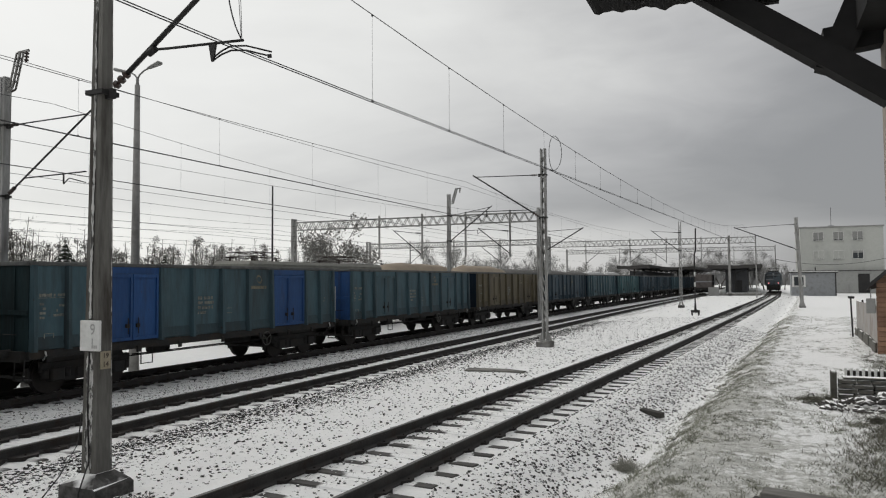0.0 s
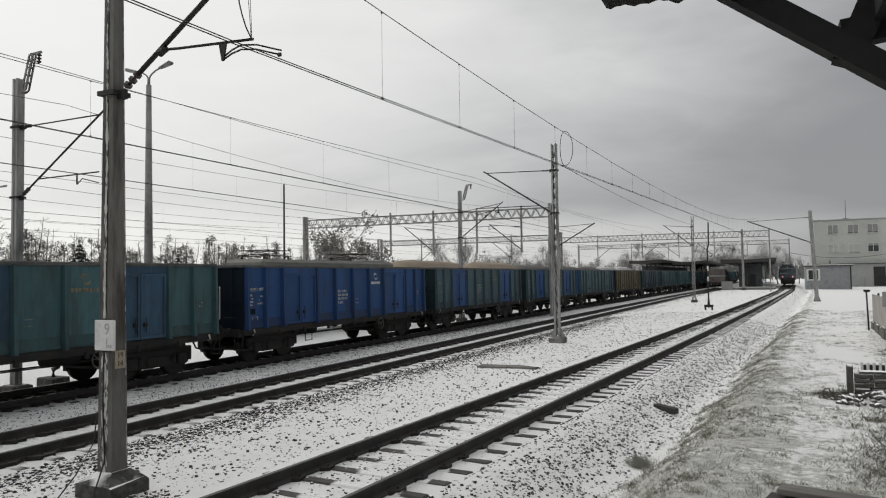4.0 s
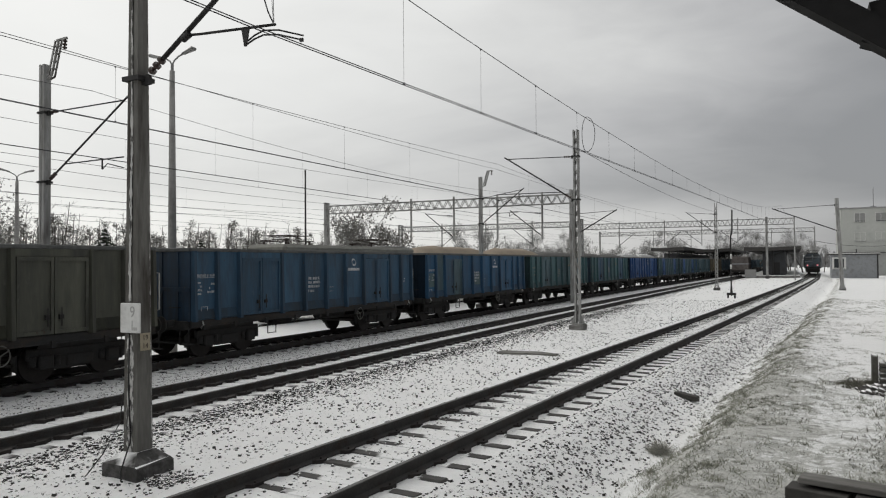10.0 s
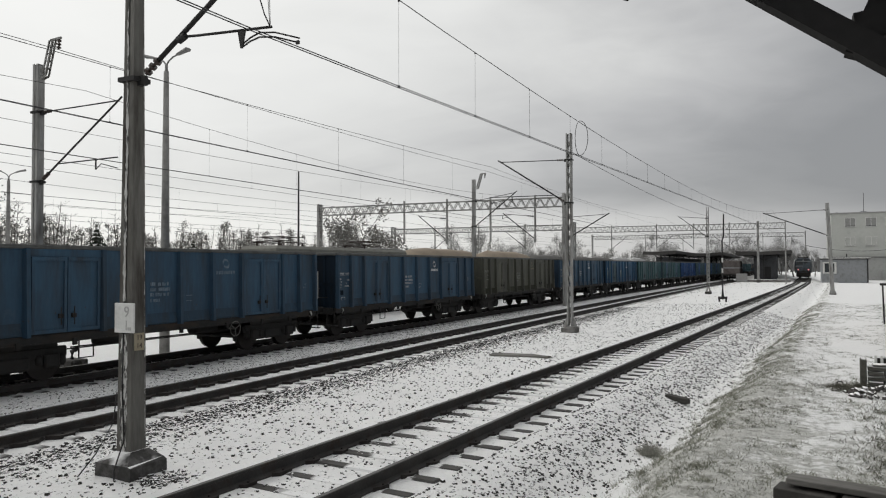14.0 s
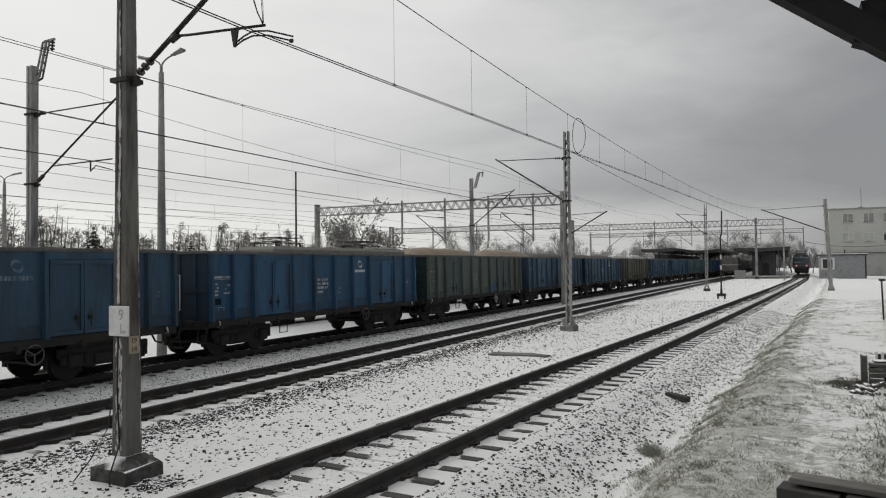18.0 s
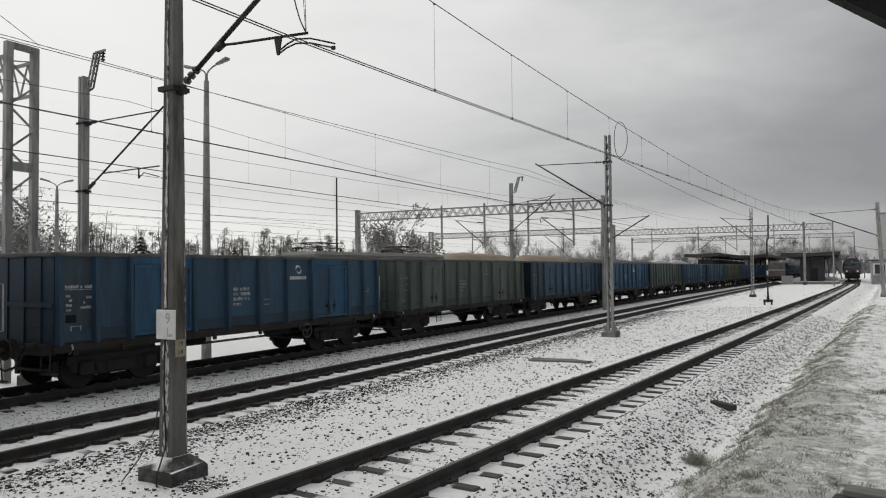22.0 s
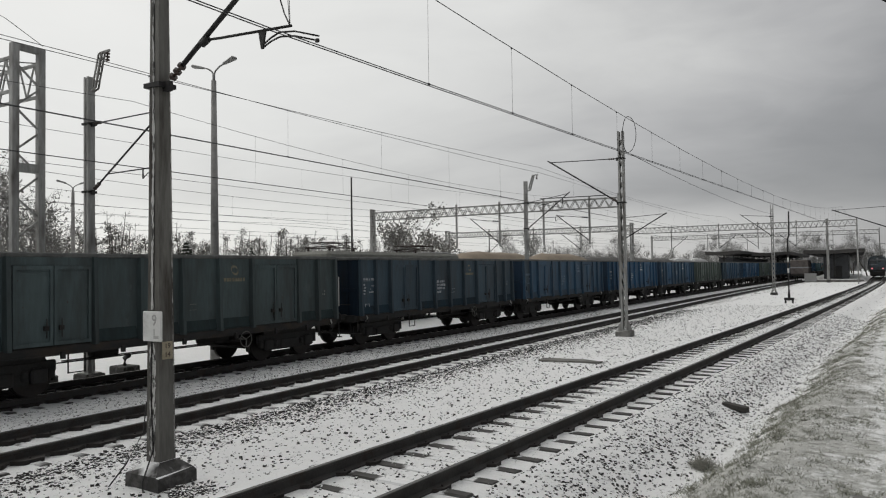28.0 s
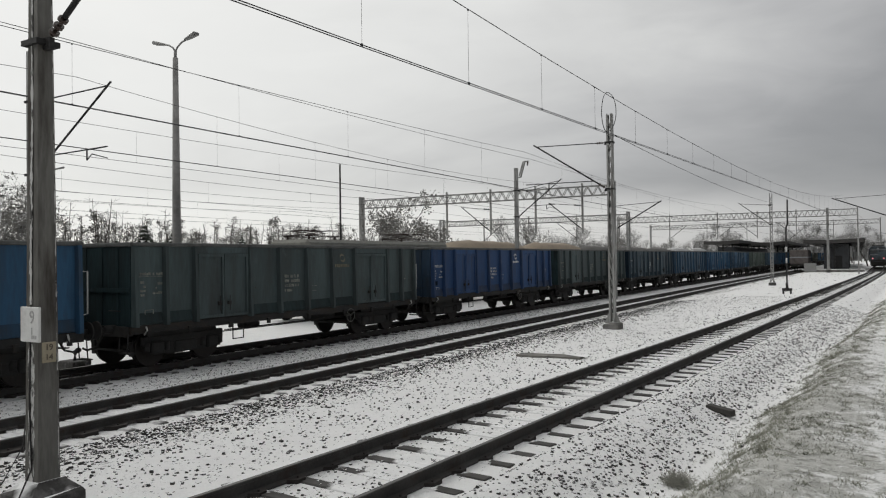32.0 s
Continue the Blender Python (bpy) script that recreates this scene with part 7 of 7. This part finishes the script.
                bmesh.ops.recalc_face_normals(bm, faces=fs)
                d = part("door", bm, paint_mat, w)
                bm = bmesh.new()
                yy = q - 0.16 if p < m - 0.2 else p + 0.16
                tube(bm, [(x + s * 0.10, y0 + yy, h0 + 0.20), (x + s * 0.10, y0 + yy, h0 + 0.62)], 0.013, 6)
                box(bm, x + s * 0.075 - 0.03, x + s * 0.075 + 0.03, y0 + yy - 0.05, y0 + yy + 0.05, h0 + 0.36, h0 + 0.46)
                part("door_latch", bm, M_UNDER, d)
            bm = bmesh.new()
            box(bm, x - 0.02, x + 0.02 + s * 0.02, y0 + a, y0 + b, h1 - 0.27, h1 - 0.10)
            part("door_header", bm, paint_mat, w)
        # sole bar with hooks and small fittings
        bm = bmesh.new()
        box(bm, x - s * 0.02 - 0.05, x - s * 0.02 + 0.05, y0 - 0.02, -y0 + 0.02, 0.93, 1.125)
        box(bm, x - s * 0.02 - 0.09, x - s * 0.02 + 0.07, y0, -y0, 0.925, 0.95)
        part("sole_bar", bm, M_SILL, w, "rusty grimy sole bar")
        bm = bmesh.new()
        for a in (0.45, 1.7, 3.1, 4.6, 6.4, 8.2, 9.8, 11.2, 12.4):
            box(bm, x + s * 0.06 - 0.03, x + s * 0.06 + 0.03, y0 + a - 0.05, y0 + a + 0.05, 0.84, 1.0)
        tagged(part("lashing_hook", bm, M_UNDER, w), kind="stuff")
        # top rail
        bm = bmesh.new()
        box(bm, x - s * 0.02 - 0.06, x - s * 0.02 + 0.075, y0 - 0.03, -y0 + 0.03, h1 - 0.10, h1, chamfer=0.02)
        part("top_rail", bm, M_RIM, w, "grimy rim")
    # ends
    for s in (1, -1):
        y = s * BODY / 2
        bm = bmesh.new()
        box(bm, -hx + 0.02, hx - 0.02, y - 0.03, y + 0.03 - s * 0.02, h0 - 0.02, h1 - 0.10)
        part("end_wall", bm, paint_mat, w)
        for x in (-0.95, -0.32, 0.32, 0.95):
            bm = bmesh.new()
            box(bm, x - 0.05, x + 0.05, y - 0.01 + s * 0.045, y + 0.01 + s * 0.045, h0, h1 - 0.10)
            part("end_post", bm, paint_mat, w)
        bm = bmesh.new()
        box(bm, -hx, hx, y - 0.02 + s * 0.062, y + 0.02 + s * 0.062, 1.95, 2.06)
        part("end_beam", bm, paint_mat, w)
        bm = bmesh.new()
        box(bm, -hx, hx, y - 0.07 + s * 0.02, y + 0.07 + s * 0.02, h1 - 0.10, h1 + 0.002, chamfer=0.02)
        part("end_rail", bm, M_RIM, w)
        bm = bmesh.new()
        box(bm, -1.35, 1.35, y - 0.12 + s * 0.03, y + 0.12 + s * 0.03, 0.88, 1.12)
        part("head_stock", bm, M_UNDER, w)
        for x in (-0.875, 0.875):
            bm = bmesh.new()
            tube(bm, [(x, y, 1.06), (x, y + s * 0.38, 1.06)], 0.10, 12)
            disc(bm, (x, y + s * 0.56, 1.06), (0, 1, 0), 0.225, 0.04, 20)
            tube(bm, [(x, y + s * 0.36, 1.06), (x, y + s * 0.56, 1.06)], 0.065, 10)
            part("buffer", bm, M_UNDER, w)
        bm = bmesh.new()
        tube(bm, [(0, y, 1.0), (0, y + s * 0.40, 0.99)], 0.05, 8)
        tube(bm, [(0.0, y + s * 0.40, 0.99), (0.0, y + s * 0.46, 0.80), (0, y + s * 0.52, 0.99)], 0.03, 6)
        part("coupling", bm, M_UNDER, w)
        bm = bmesh.new()
        tube(bm, [(0.45, y + s * 0.05, 0.95), (0.45, y + s * 0.25, 0.62), (0.42, y + s * 0.5, 0.55), (0.40, y + s * 0.6, 0.62)], 0.028, 6)
        part("brake_hose", bm, M_UNDER, w)
        for x in (-1, 1):
            xx = x * (hx + 0.01)
            if x == s:
                bm = bmesh.new()
                tube(bm, [(xx, y - s * 0.02, 2.50), (xx, y + s * 0.17, 2.49), (xx, y + s * 0.17, 1.52), (xx, y - s * 0.02, 1.50)], 0.019, 6)
                part("handrail", bm, M_BARE, w, "pale worn grab rail")
            bm = bmesh.new()
            box(bm, xx - 0.20 - x * 0.12, xx + 0.20 - x * 0.12, y - 0.02 + s * 0.14, y + 0.14 + s * 0.10, 0.46, 0.49)
            tube(bm, [(xx - x * 0.30, y + s * 0.12, 0.95), (xx - x * 0.30, y + s * 0.16, 0.48)], 0.016, 6)
            tube(bm, [(xx + x * 0.02, y + s * 0.12, 0.95), (xx + x * 0.02, y + s * 0.16, 0.48)], 0.016, 6)
            part("step", bm, M_UNDER, w)
            # tow hook at the corner
            bm = bmesh.new()
            tube(bm, [(xx + x * 0.06, y - s * 0.35, 1.10), (xx + x * 0.10, y - s * 0.35, 1.00), (xx + x * 0.06, y - s * 0.30, 0.90), (xx + x * 0.02, y - s * 0.36, 0.94)], 0.024, 6)
            part("tow_hook", bm, M_BARE, w)
        bm = bmesh.new()
        tube(bm, [(0.70, y + s * 0.10, 1.50), (1.15, y + s * 0.10, 1.50)], 0.012, 6)
        part("end_rung", bm, M_UNDER, w)
    # floor
    bm = bmesh.new()
    box(bm, -hx + 0.03, hx - 0.03, y0 + 0.02, -y0 - 0.02, 1.10, 1.20)
    part("floor", bm, M_UNDER, w)
    # middle of the underframe: brake gear
    bm = bmesh.new()
    box(bm, -0.25, 0.25, y0 + 0.3, -y0 - 0.3, 0.80, 1.10)
    tube(bm, [(0.55, 1.4, 0.82), (0.55, 2.3, 0.82)], 0.20, 12)
    tube(bm, [(0.5, -1.9, 0.78), (0.5, -1.25, 0.78)], 0.15, 12)
    for x, z in ((0.9, 0.72), (0.7, 0.66), (-0.6, 0.74)):
        tube(bm, [(x, -2.9, z), (x, 2.8, z)], 0.018, 6)
    part("brake_gear", bm, M_UNDER, w)
    bm = bmesh.new()
    tube(bm, [(1.40, -3.06, 0.94), (1.40, -3.06, 0.50), (1.40, -2.66, 0.50), (1.40, -2.66, 0.94)], 0.02, 6)
    part("foot_stirrup", bm, M_UNDER, w)
    bm = bmesh.new()
    ring(bm, (1.48, 2.25, 0.78), (1, 0, 0), 0.22, 0.017)
    for q in range(3):
        a = q * 2.094 + 0.5
        tube(bm, [(1.48, 2.25, 0.78), (1.48, 2.25 + 0.22 * math.cos(a), 0.78 + 0.22 * math.sin(a))], 0.014, 5)
    tube(bm, [(1.20, 2.25, 0.78), (1.48, 2.25, 0.78)], 0.025, 6)
    part("hand_wheel", bm, M_WHEELP, w, "pale grey hand wheel")
    # bogies
    for c in (-4.45, 4.45):
        bm = bmesh.new()
        for s in (1, -1):
            x = s * 1.02
            box(bm, x - 0.07, x + 0.07, c - 1.32, c + 1.32, 0.54, 0.80, chamfer=0.03)
            ends = [(c - 1.20, 0.56), (c - 0.62, 0.30), (c + 0.62, 0.30), (c + 1.20, 0.56), (c + 1.05, 0.90), (c - 1.05, 0.90)]
            web = [[bm.verts.new((x + k, p, z)) for p, z in ends] for k in (-0.05, 0.05)]
            fs = [bm.faces.new(web[0]), bm.faces.new(web[1])] + [bm.faces.new((web[0][i], web[0][(i + 1) % 6], web[1][(i + 1) % 6], web[1][i])) for i in range(6)]
            bmesh.ops.recalc_face_normals(bm, faces=fs)
            box(bm, x - 0.10, x + 0.10, c - 0.36, c + 0.36, 0.32, 0.62, chamfer=0.03)
            for a in (-0.9, 0.9):
                box(bm, x - 0.12 + s * 0.03, x + 0.12 + s * 0.03, c + a - 0.19, c + a + 0.19, 0.32, 0.66, chamfer=0.04)
                for b in (-0.30, 0.30):
                    tube(bm, [(x + s * 0.04, c + a + b, 0.40), (x + s * 0.04, c + a + b, 0.62)], 0.085, 10)
        box(bm, -1.0, 1.0, c - 0.28, c + 0.28, 0.60, 0.86)
        bg = part("bogie", bm, M_UNDER, w)
        for a in (-0.9, 0.9):
            bm = bmesh.new()
            tube(bm, [(-0.72, c + a, 0.46), (0.72, c + a, 0.46)], 0.08, 10)
            for s in (1, -1):
                disc(bm, (s * 0.765, c + a, 0.46), (1, 0, 0), 0.46, 0.13, 32)
                disc(bm, (s * 0.70, c + a, 0.46), (1, 0, 0), 0.485, 0.03, 32)
            part("wheelset", bm, M_WHEEL, bg)
        for a in (-1.42, 1.42):
            bm = bmesh.new()
            for s in (1, -1):
                box(bm, s * 0.76 - 0.06, s * 0.76 + 0.06, c + a - 0.03, c + a + 0.03, 0.30, 0.66)
            box(bm, -0.8, 0.8, c + a - 0.03, c + a + 0.03, 0.40, 0.46)
            part("brake_block", bm, M_UNDER, bg)
    # painted markings on both sides: lines that cannot be read, and an emblem
    for s in (1, -1):
        x = s * (hx + 0.006)
        rnd = random.Random(2)
        bm = bmesh.new()

        def dash(a, b, z, h):
            box(bm, x - 0.004, x + 0.004, s * (y0 + a) if s < 0 else y0 + a, s * (y0 + b) if s < 0 else y0 + b, z, z + h)

        def block(a0, a1, z0, rows, pitch, h, shy):
            """Rows of worn stencil marks: short strokes with gaps, of uneven length."""
            for i in range(rows):
                a, end = a0 + rnd.choice((0, 0, 0.08)), a1 - rnd.uniform(0, 0.22)
                while a < end:
                    b = a + rnd.uniform(0.025, 0.075)
                    if rnd.random() > shy:
                        dash(a, min(b, a1), z0 - i * pitch, h * rnd.uniform(0.8, 1.0))
                    a = b + rnd.choice((0.010, 0.012, 0.014, 0.05))

        block(0.22, 0.90, 2.36, 1, 0.09, 0.075, 0.05)
        dash(0.20, 0.90, 2.325, 0.014)
        block(0.24, 0.52, 2.16, 4, 0.105, 0.062, 0.15)
        block(0.60, 0.88, 2.12, 3, 0.115, 0.065, 0.12)
        dash(0.36, 0.62, 1.49, 0.015)
        dash(0.36, 0.38, 1.36, 0.13)
        dash(0.60, 0.62, 1.36, 0.13)
        dash(0.36, 0.62, 1.36, 0.015)
        block(5.36, 6.04, 2.16, 3, 0.140, 0.098, 0.03)
        block(5.36, 5.72, 1.73, 1, 0.125, 0.090, 0.03)
        for q in (0.0, 0.15):
            dash(6.62, 6.84, 1.86 - q, 0.014)
        block(6.64, 6.83, 1.81, 2, 0.05, 0.025, 0.2)
        block(12.02, 12.16, 2.02, 3, 0.10, 0.05, 0.0)
        tagged(part("marking", bm, M_MARK, w, "faded white lettering"), kind="stuff")
        # emblem: two hooked arcs over a short bar
        bm = bmesh.new()
        cy, cz = s * (y0 + 8.20), 2.76
        for sg in (1, -1):
            prev = None
            for i in range(9):
                a = math.pi * (0.15 + 0.95 * i / 8) + (0 if sg > 0 else math.pi)
                r0, r1 = 0.10 + 0.02 * i / 8, 0.21 - 0.10 * abs(i - 4) / 4
                r1 = max(r1, r0 + 0.01)
                cur = [bm.verts.new((x + s * 0.004, cy + math.cos(a) * r, cz + math.sin(a) * r * 0.75)) for r in (r0, r1)]
                if prev:
                    bm.faces.new((prev[0], prev[1], cur[1], cur[0]))
                prev = cur
        for i in range(8):
            yy = cy - 0.40 + i * 0.101
            box(bm, x - 0.004, x + 0.004, yy, yy + rnd.uniform(0.062, 0.086), 2.445, 2.545)
        tagged(part("emblem", bm, M_EMBLEM, w, "pale painted emblem"), kind="stuff")
    return w


BLUE = paint("blue", (0.020, 0.080, 0.160))
STEEL = paint("steel_blue", (0.029, 0.075, 0.128))
BRIGHT = paint("bright_blue", (0.014, 0.062, 0.190), amount=0.22)
COBALT = paint("cobalt", (0.012, 0.050, 0.145), amount=0.25)
NAVY = paint("navy", (0.033, 0.059, 0.080))
TEAL = paint("teal", (0.054, 0.126, 0.140))
GREYT = paint("grey_teal", (0.054, 0.104, 0.126))
SLATE = paint("slate", (0.054, 0.077, 0.080), amount=0.45)
OLIVE = paint("olive", (0.082, 0.084, 0.064), amount=0.6)
GREEN = paint("grey_green", (0.085, 0.112, 0.099), amount=0.45)
OCHRE = paint("ochre", (0.112, 0.094, 0.056), dirt=(0.05, 0.04, 0.03))
NEARBLACK = paint("near_black_navy", (0.009, 0.017, 0.028), dirt=(0.011, 0.014, 0.018))
DUSK = paint("dark_teal", (0.020, 0.036, 0.040), dirt=(0.016, 0.020, 0.021))
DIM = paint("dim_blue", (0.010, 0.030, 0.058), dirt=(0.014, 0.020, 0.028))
PALE = paint("pale_patch", (0.072, 0.118, 0.122))
# body, doors, ends; most ends are darker than their sides
FLEET = {-12: (NAVY, NAVY, NEARBLACK), -11: (TEAL, TEAL, NEARBLACK), -10: (NAVY, NAVY, NEARBLACK), -9: (NAVY, NAVY, NEARBLACK), -8: (GREYT, GREYT, NEARBLACK), -7: (NAVY, NAVY, NEARBLACK),
         -6: (NAVY, NAVY, NEARBLACK), -5: (TEAL, TEAL, NEARBLACK), -4: (GREYT, GREYT, NEARBLACK), -3: (NAVY, NAVY, NEARBLACK), -2: (OCHRE, OCHRE, NEARBLACK), -1: (GREYT, GREYT, BRIGHT),
         0: (GREYT, BRIGHT, DUSK), 1: (GREYT, BRIGHT, DUSK), 2: (BRIGHT, BRIGHT, NEARBLACK), 3: (TEAL, STEEL, DIM), 4: (TEAL, GREYT, DUSK), 5: (BLUE, BLUE, NEARBLACK),
         6: (STEEL, STEEL, DIM), 7: (OLIVE, OLIVE, OLIVE), 8: (STEEL, STEEL, NEARBLACK), 9: (STEEL, STEEL, DIM), 10: (GREEN, SLATE, DUSK), 11: (BLUE, BLUE, DIM),
         12: (STEEL, STEEL, NEARBLACK), 13: (GREEN, GREEN, GREEN), 14: (STEEL, BLUE, DIM), 15: (BLUE, BLUE, DIM), 16: (STEEL, STEEL, DIM), 17: (NAVY, NAVY, NEARBLACK),
         18: (SLATE, SLATE, DUSK), 19: (COBALT, COBALT, DIM), 20: (SLATE, SLATE, DUSK), 21: (BLUE, BLUE, NEARBLACK)}
BASE = {m.name: m.node_tree.nodes["base_tint"].inputs[0].default_value[:3] for m in PAINTS.values()}
WORDS = {"wagon_blue": "dirty blue", "wagon_steel_blue": "dull steel-blue", "wagon_bright_blue": "bright blue", "wagon_cobalt": "deep cobalt-blue", "wagon_navy": "dark navy", "wagon_teal": "weathered teal",
         "wagon_grey_teal": "grimy grey-teal", "wagon_slate": "sooty slate-grey", "wagon_olive": "dirty olive-brown", "wagon_grey_green": "dull grey-green", "wagon_ochre": "rusty ochre"}
# metres the train has run since the start
RUN = ((0.0, 0.0), (3.0, 26.2), (6.0, 52.6), (9.0, 79.1), (13.0, 114.6), (15.0, 132.4), (19.0, 168.2), (21.0, 186.25), (23.0, 204.15), (26.0, 230.9), (29.0, 257.0), (32.0, 282.9))
FIRST = 17.72
WAGONS = {}
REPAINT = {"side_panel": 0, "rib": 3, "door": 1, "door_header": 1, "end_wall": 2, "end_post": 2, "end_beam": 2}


def make_train():
    proto = wagon_parts(TEAL)
    for k, (body, doors, ends) in FLEET.items():
        w = proto if k == -12 else copy_thing(proto, pose(t3(FIRST), FIRST - 14.04 * k, Z2))
        w.matrix_basis = pose(t3(FIRST - 14.04 * k), FIRST - 14.04 * k, Z2)
        word = WORDS[body.name]
        extra = f" with {WORDS[doors.name].split()[-1]} doors" if doors is not body else ""
        fresh = body in (BLUE, STEEL, BRIGHT, COBALT) and k not in (9, 12, 16)
        worn = M_MARK_DIM if body is STEEL else M_MARK_OLD
        # ribs: body colour at 0.77, the shade along their edges painted in
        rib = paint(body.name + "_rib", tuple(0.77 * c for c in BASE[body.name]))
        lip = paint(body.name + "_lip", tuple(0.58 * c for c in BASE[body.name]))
        tagged(w, f"{word} high-sided open coal wagon{extra}", "wagon", group="wagons of the coal train")
        for o in w.children:
            kind = o.name.split(".")[0]
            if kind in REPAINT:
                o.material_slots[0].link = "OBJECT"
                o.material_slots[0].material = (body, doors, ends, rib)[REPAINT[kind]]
            elif kind == "hand_wheel" and k == 10:
                o.material_slots[0].link = "OBJECT"
                o.material_slots[0].material = M_BARE
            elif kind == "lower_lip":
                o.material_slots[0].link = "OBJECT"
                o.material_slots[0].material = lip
            elif kind in ("marking", "emblem"):
                o.material_slots[0].link = "OBJECT"
                o.material_slots[0].material = (M_MARK if fresh or k == 17 else worn) if kind == "marking" else (M_EMBLEM if fresh else M_MARK_DIM if body is STEEL else M_EMBLEM_OLD)
        WAGONS[k] = w
    def repaint(k, ya, yb, mat, kinds=("side_panel", "rib", "door", "door_header")):
        """Bays of one wagon in another colour; ya, yb from its rear end."""
        for o in WAGONS[k].children:
            if o.name.split(".")[0] in kinds:
                y = sum(v.co.y for v in o.data.vertices) / len(o.data.vertices) + BODY / 2
                if ya < y < yb:
                    o.material_slots[0].material = mat

    def patch(k, ya, yb, za, zb, mat, label):
        bm = bmesh.new()
        box(bm, 1.44, 1.4515, ya - BODY / 2, yb - BODY / 2, za, zb)
        part("repainted_patch", bm, mat, WAGONS[k], label)

    repaint(5, 0.97, 1.85, GREYT)
    repaint(5, 2.0, 2.85, STEEL)
    repaint(5, 2.95, 3.80, GREYT)
    patch(5, 0.22, 0.92, 1.60, 2.24, PALE, "pale patch of primer under the markings")
    patch(5, 5.32, 6.16, 1.58, 2.20, PALE, "pale patch of primer under the markings")
    repaint(12, 0.0, 1.9, NAVY)
    repaint(10, 10.9, 12.6, OLIVE, ("side_panel",))
    repaint(3, 5.2, 6.3, STEEL, ("side_panel",))
    repaint(4, 5.2, 7.6, GREYT, ("side_panel",))
    for k in (14, 15, 16):
        repaint(k, 0.0, 0.95, STEEL if k == 15 else NAVY, ("side_panel",))
    for k in (14, 16, 19, 11, 8, 2):
        patch(k, 0.24, 0.50, 1.58, 1.76, NEARBLACK, "small black panel")
    # a bay of the grey-green wagon has its lower part in blue
    bm = bmesh.new()
    ya, yb = 7.77 - BODY / 2, 8.73 - BODY / 2
    q = [[bm.verts.new((1.45 + dx, y, z)) for dx, z in ((0.006, 1.68), (0.006, 1.55), (0.059, 1.20), (0.050, 1.20), (0.0, 1.55), (0.0, 1.68))] for y in (ya, yb)]
    for i in range(6):
        bm.faces.new((q[0][i], q[0][(i + 1) % 6], q[1][(i + 1) % 6], q[1][i]))
    bm.faces.new(q[0][::-1])
    bm.faces.new(q[1])
    bmesh.ops.recalc_face_normals(bm, faces=bm.faces)
    part("repainted_patch", bm, STEEL, WAGONS[10], "patch of dull blue paint")


def drive_train():
    for k, w in WAGONS.items():
        rows = []
        for t, d in RUN:
            y = FIRST - 14.04 * k + d
            rows.append((t, pose(t3(y), y, Z2, 0, 0, heading(t3, y))))
        walk(w, rows)


make_train()

def motions():
    drive_train()


motions()
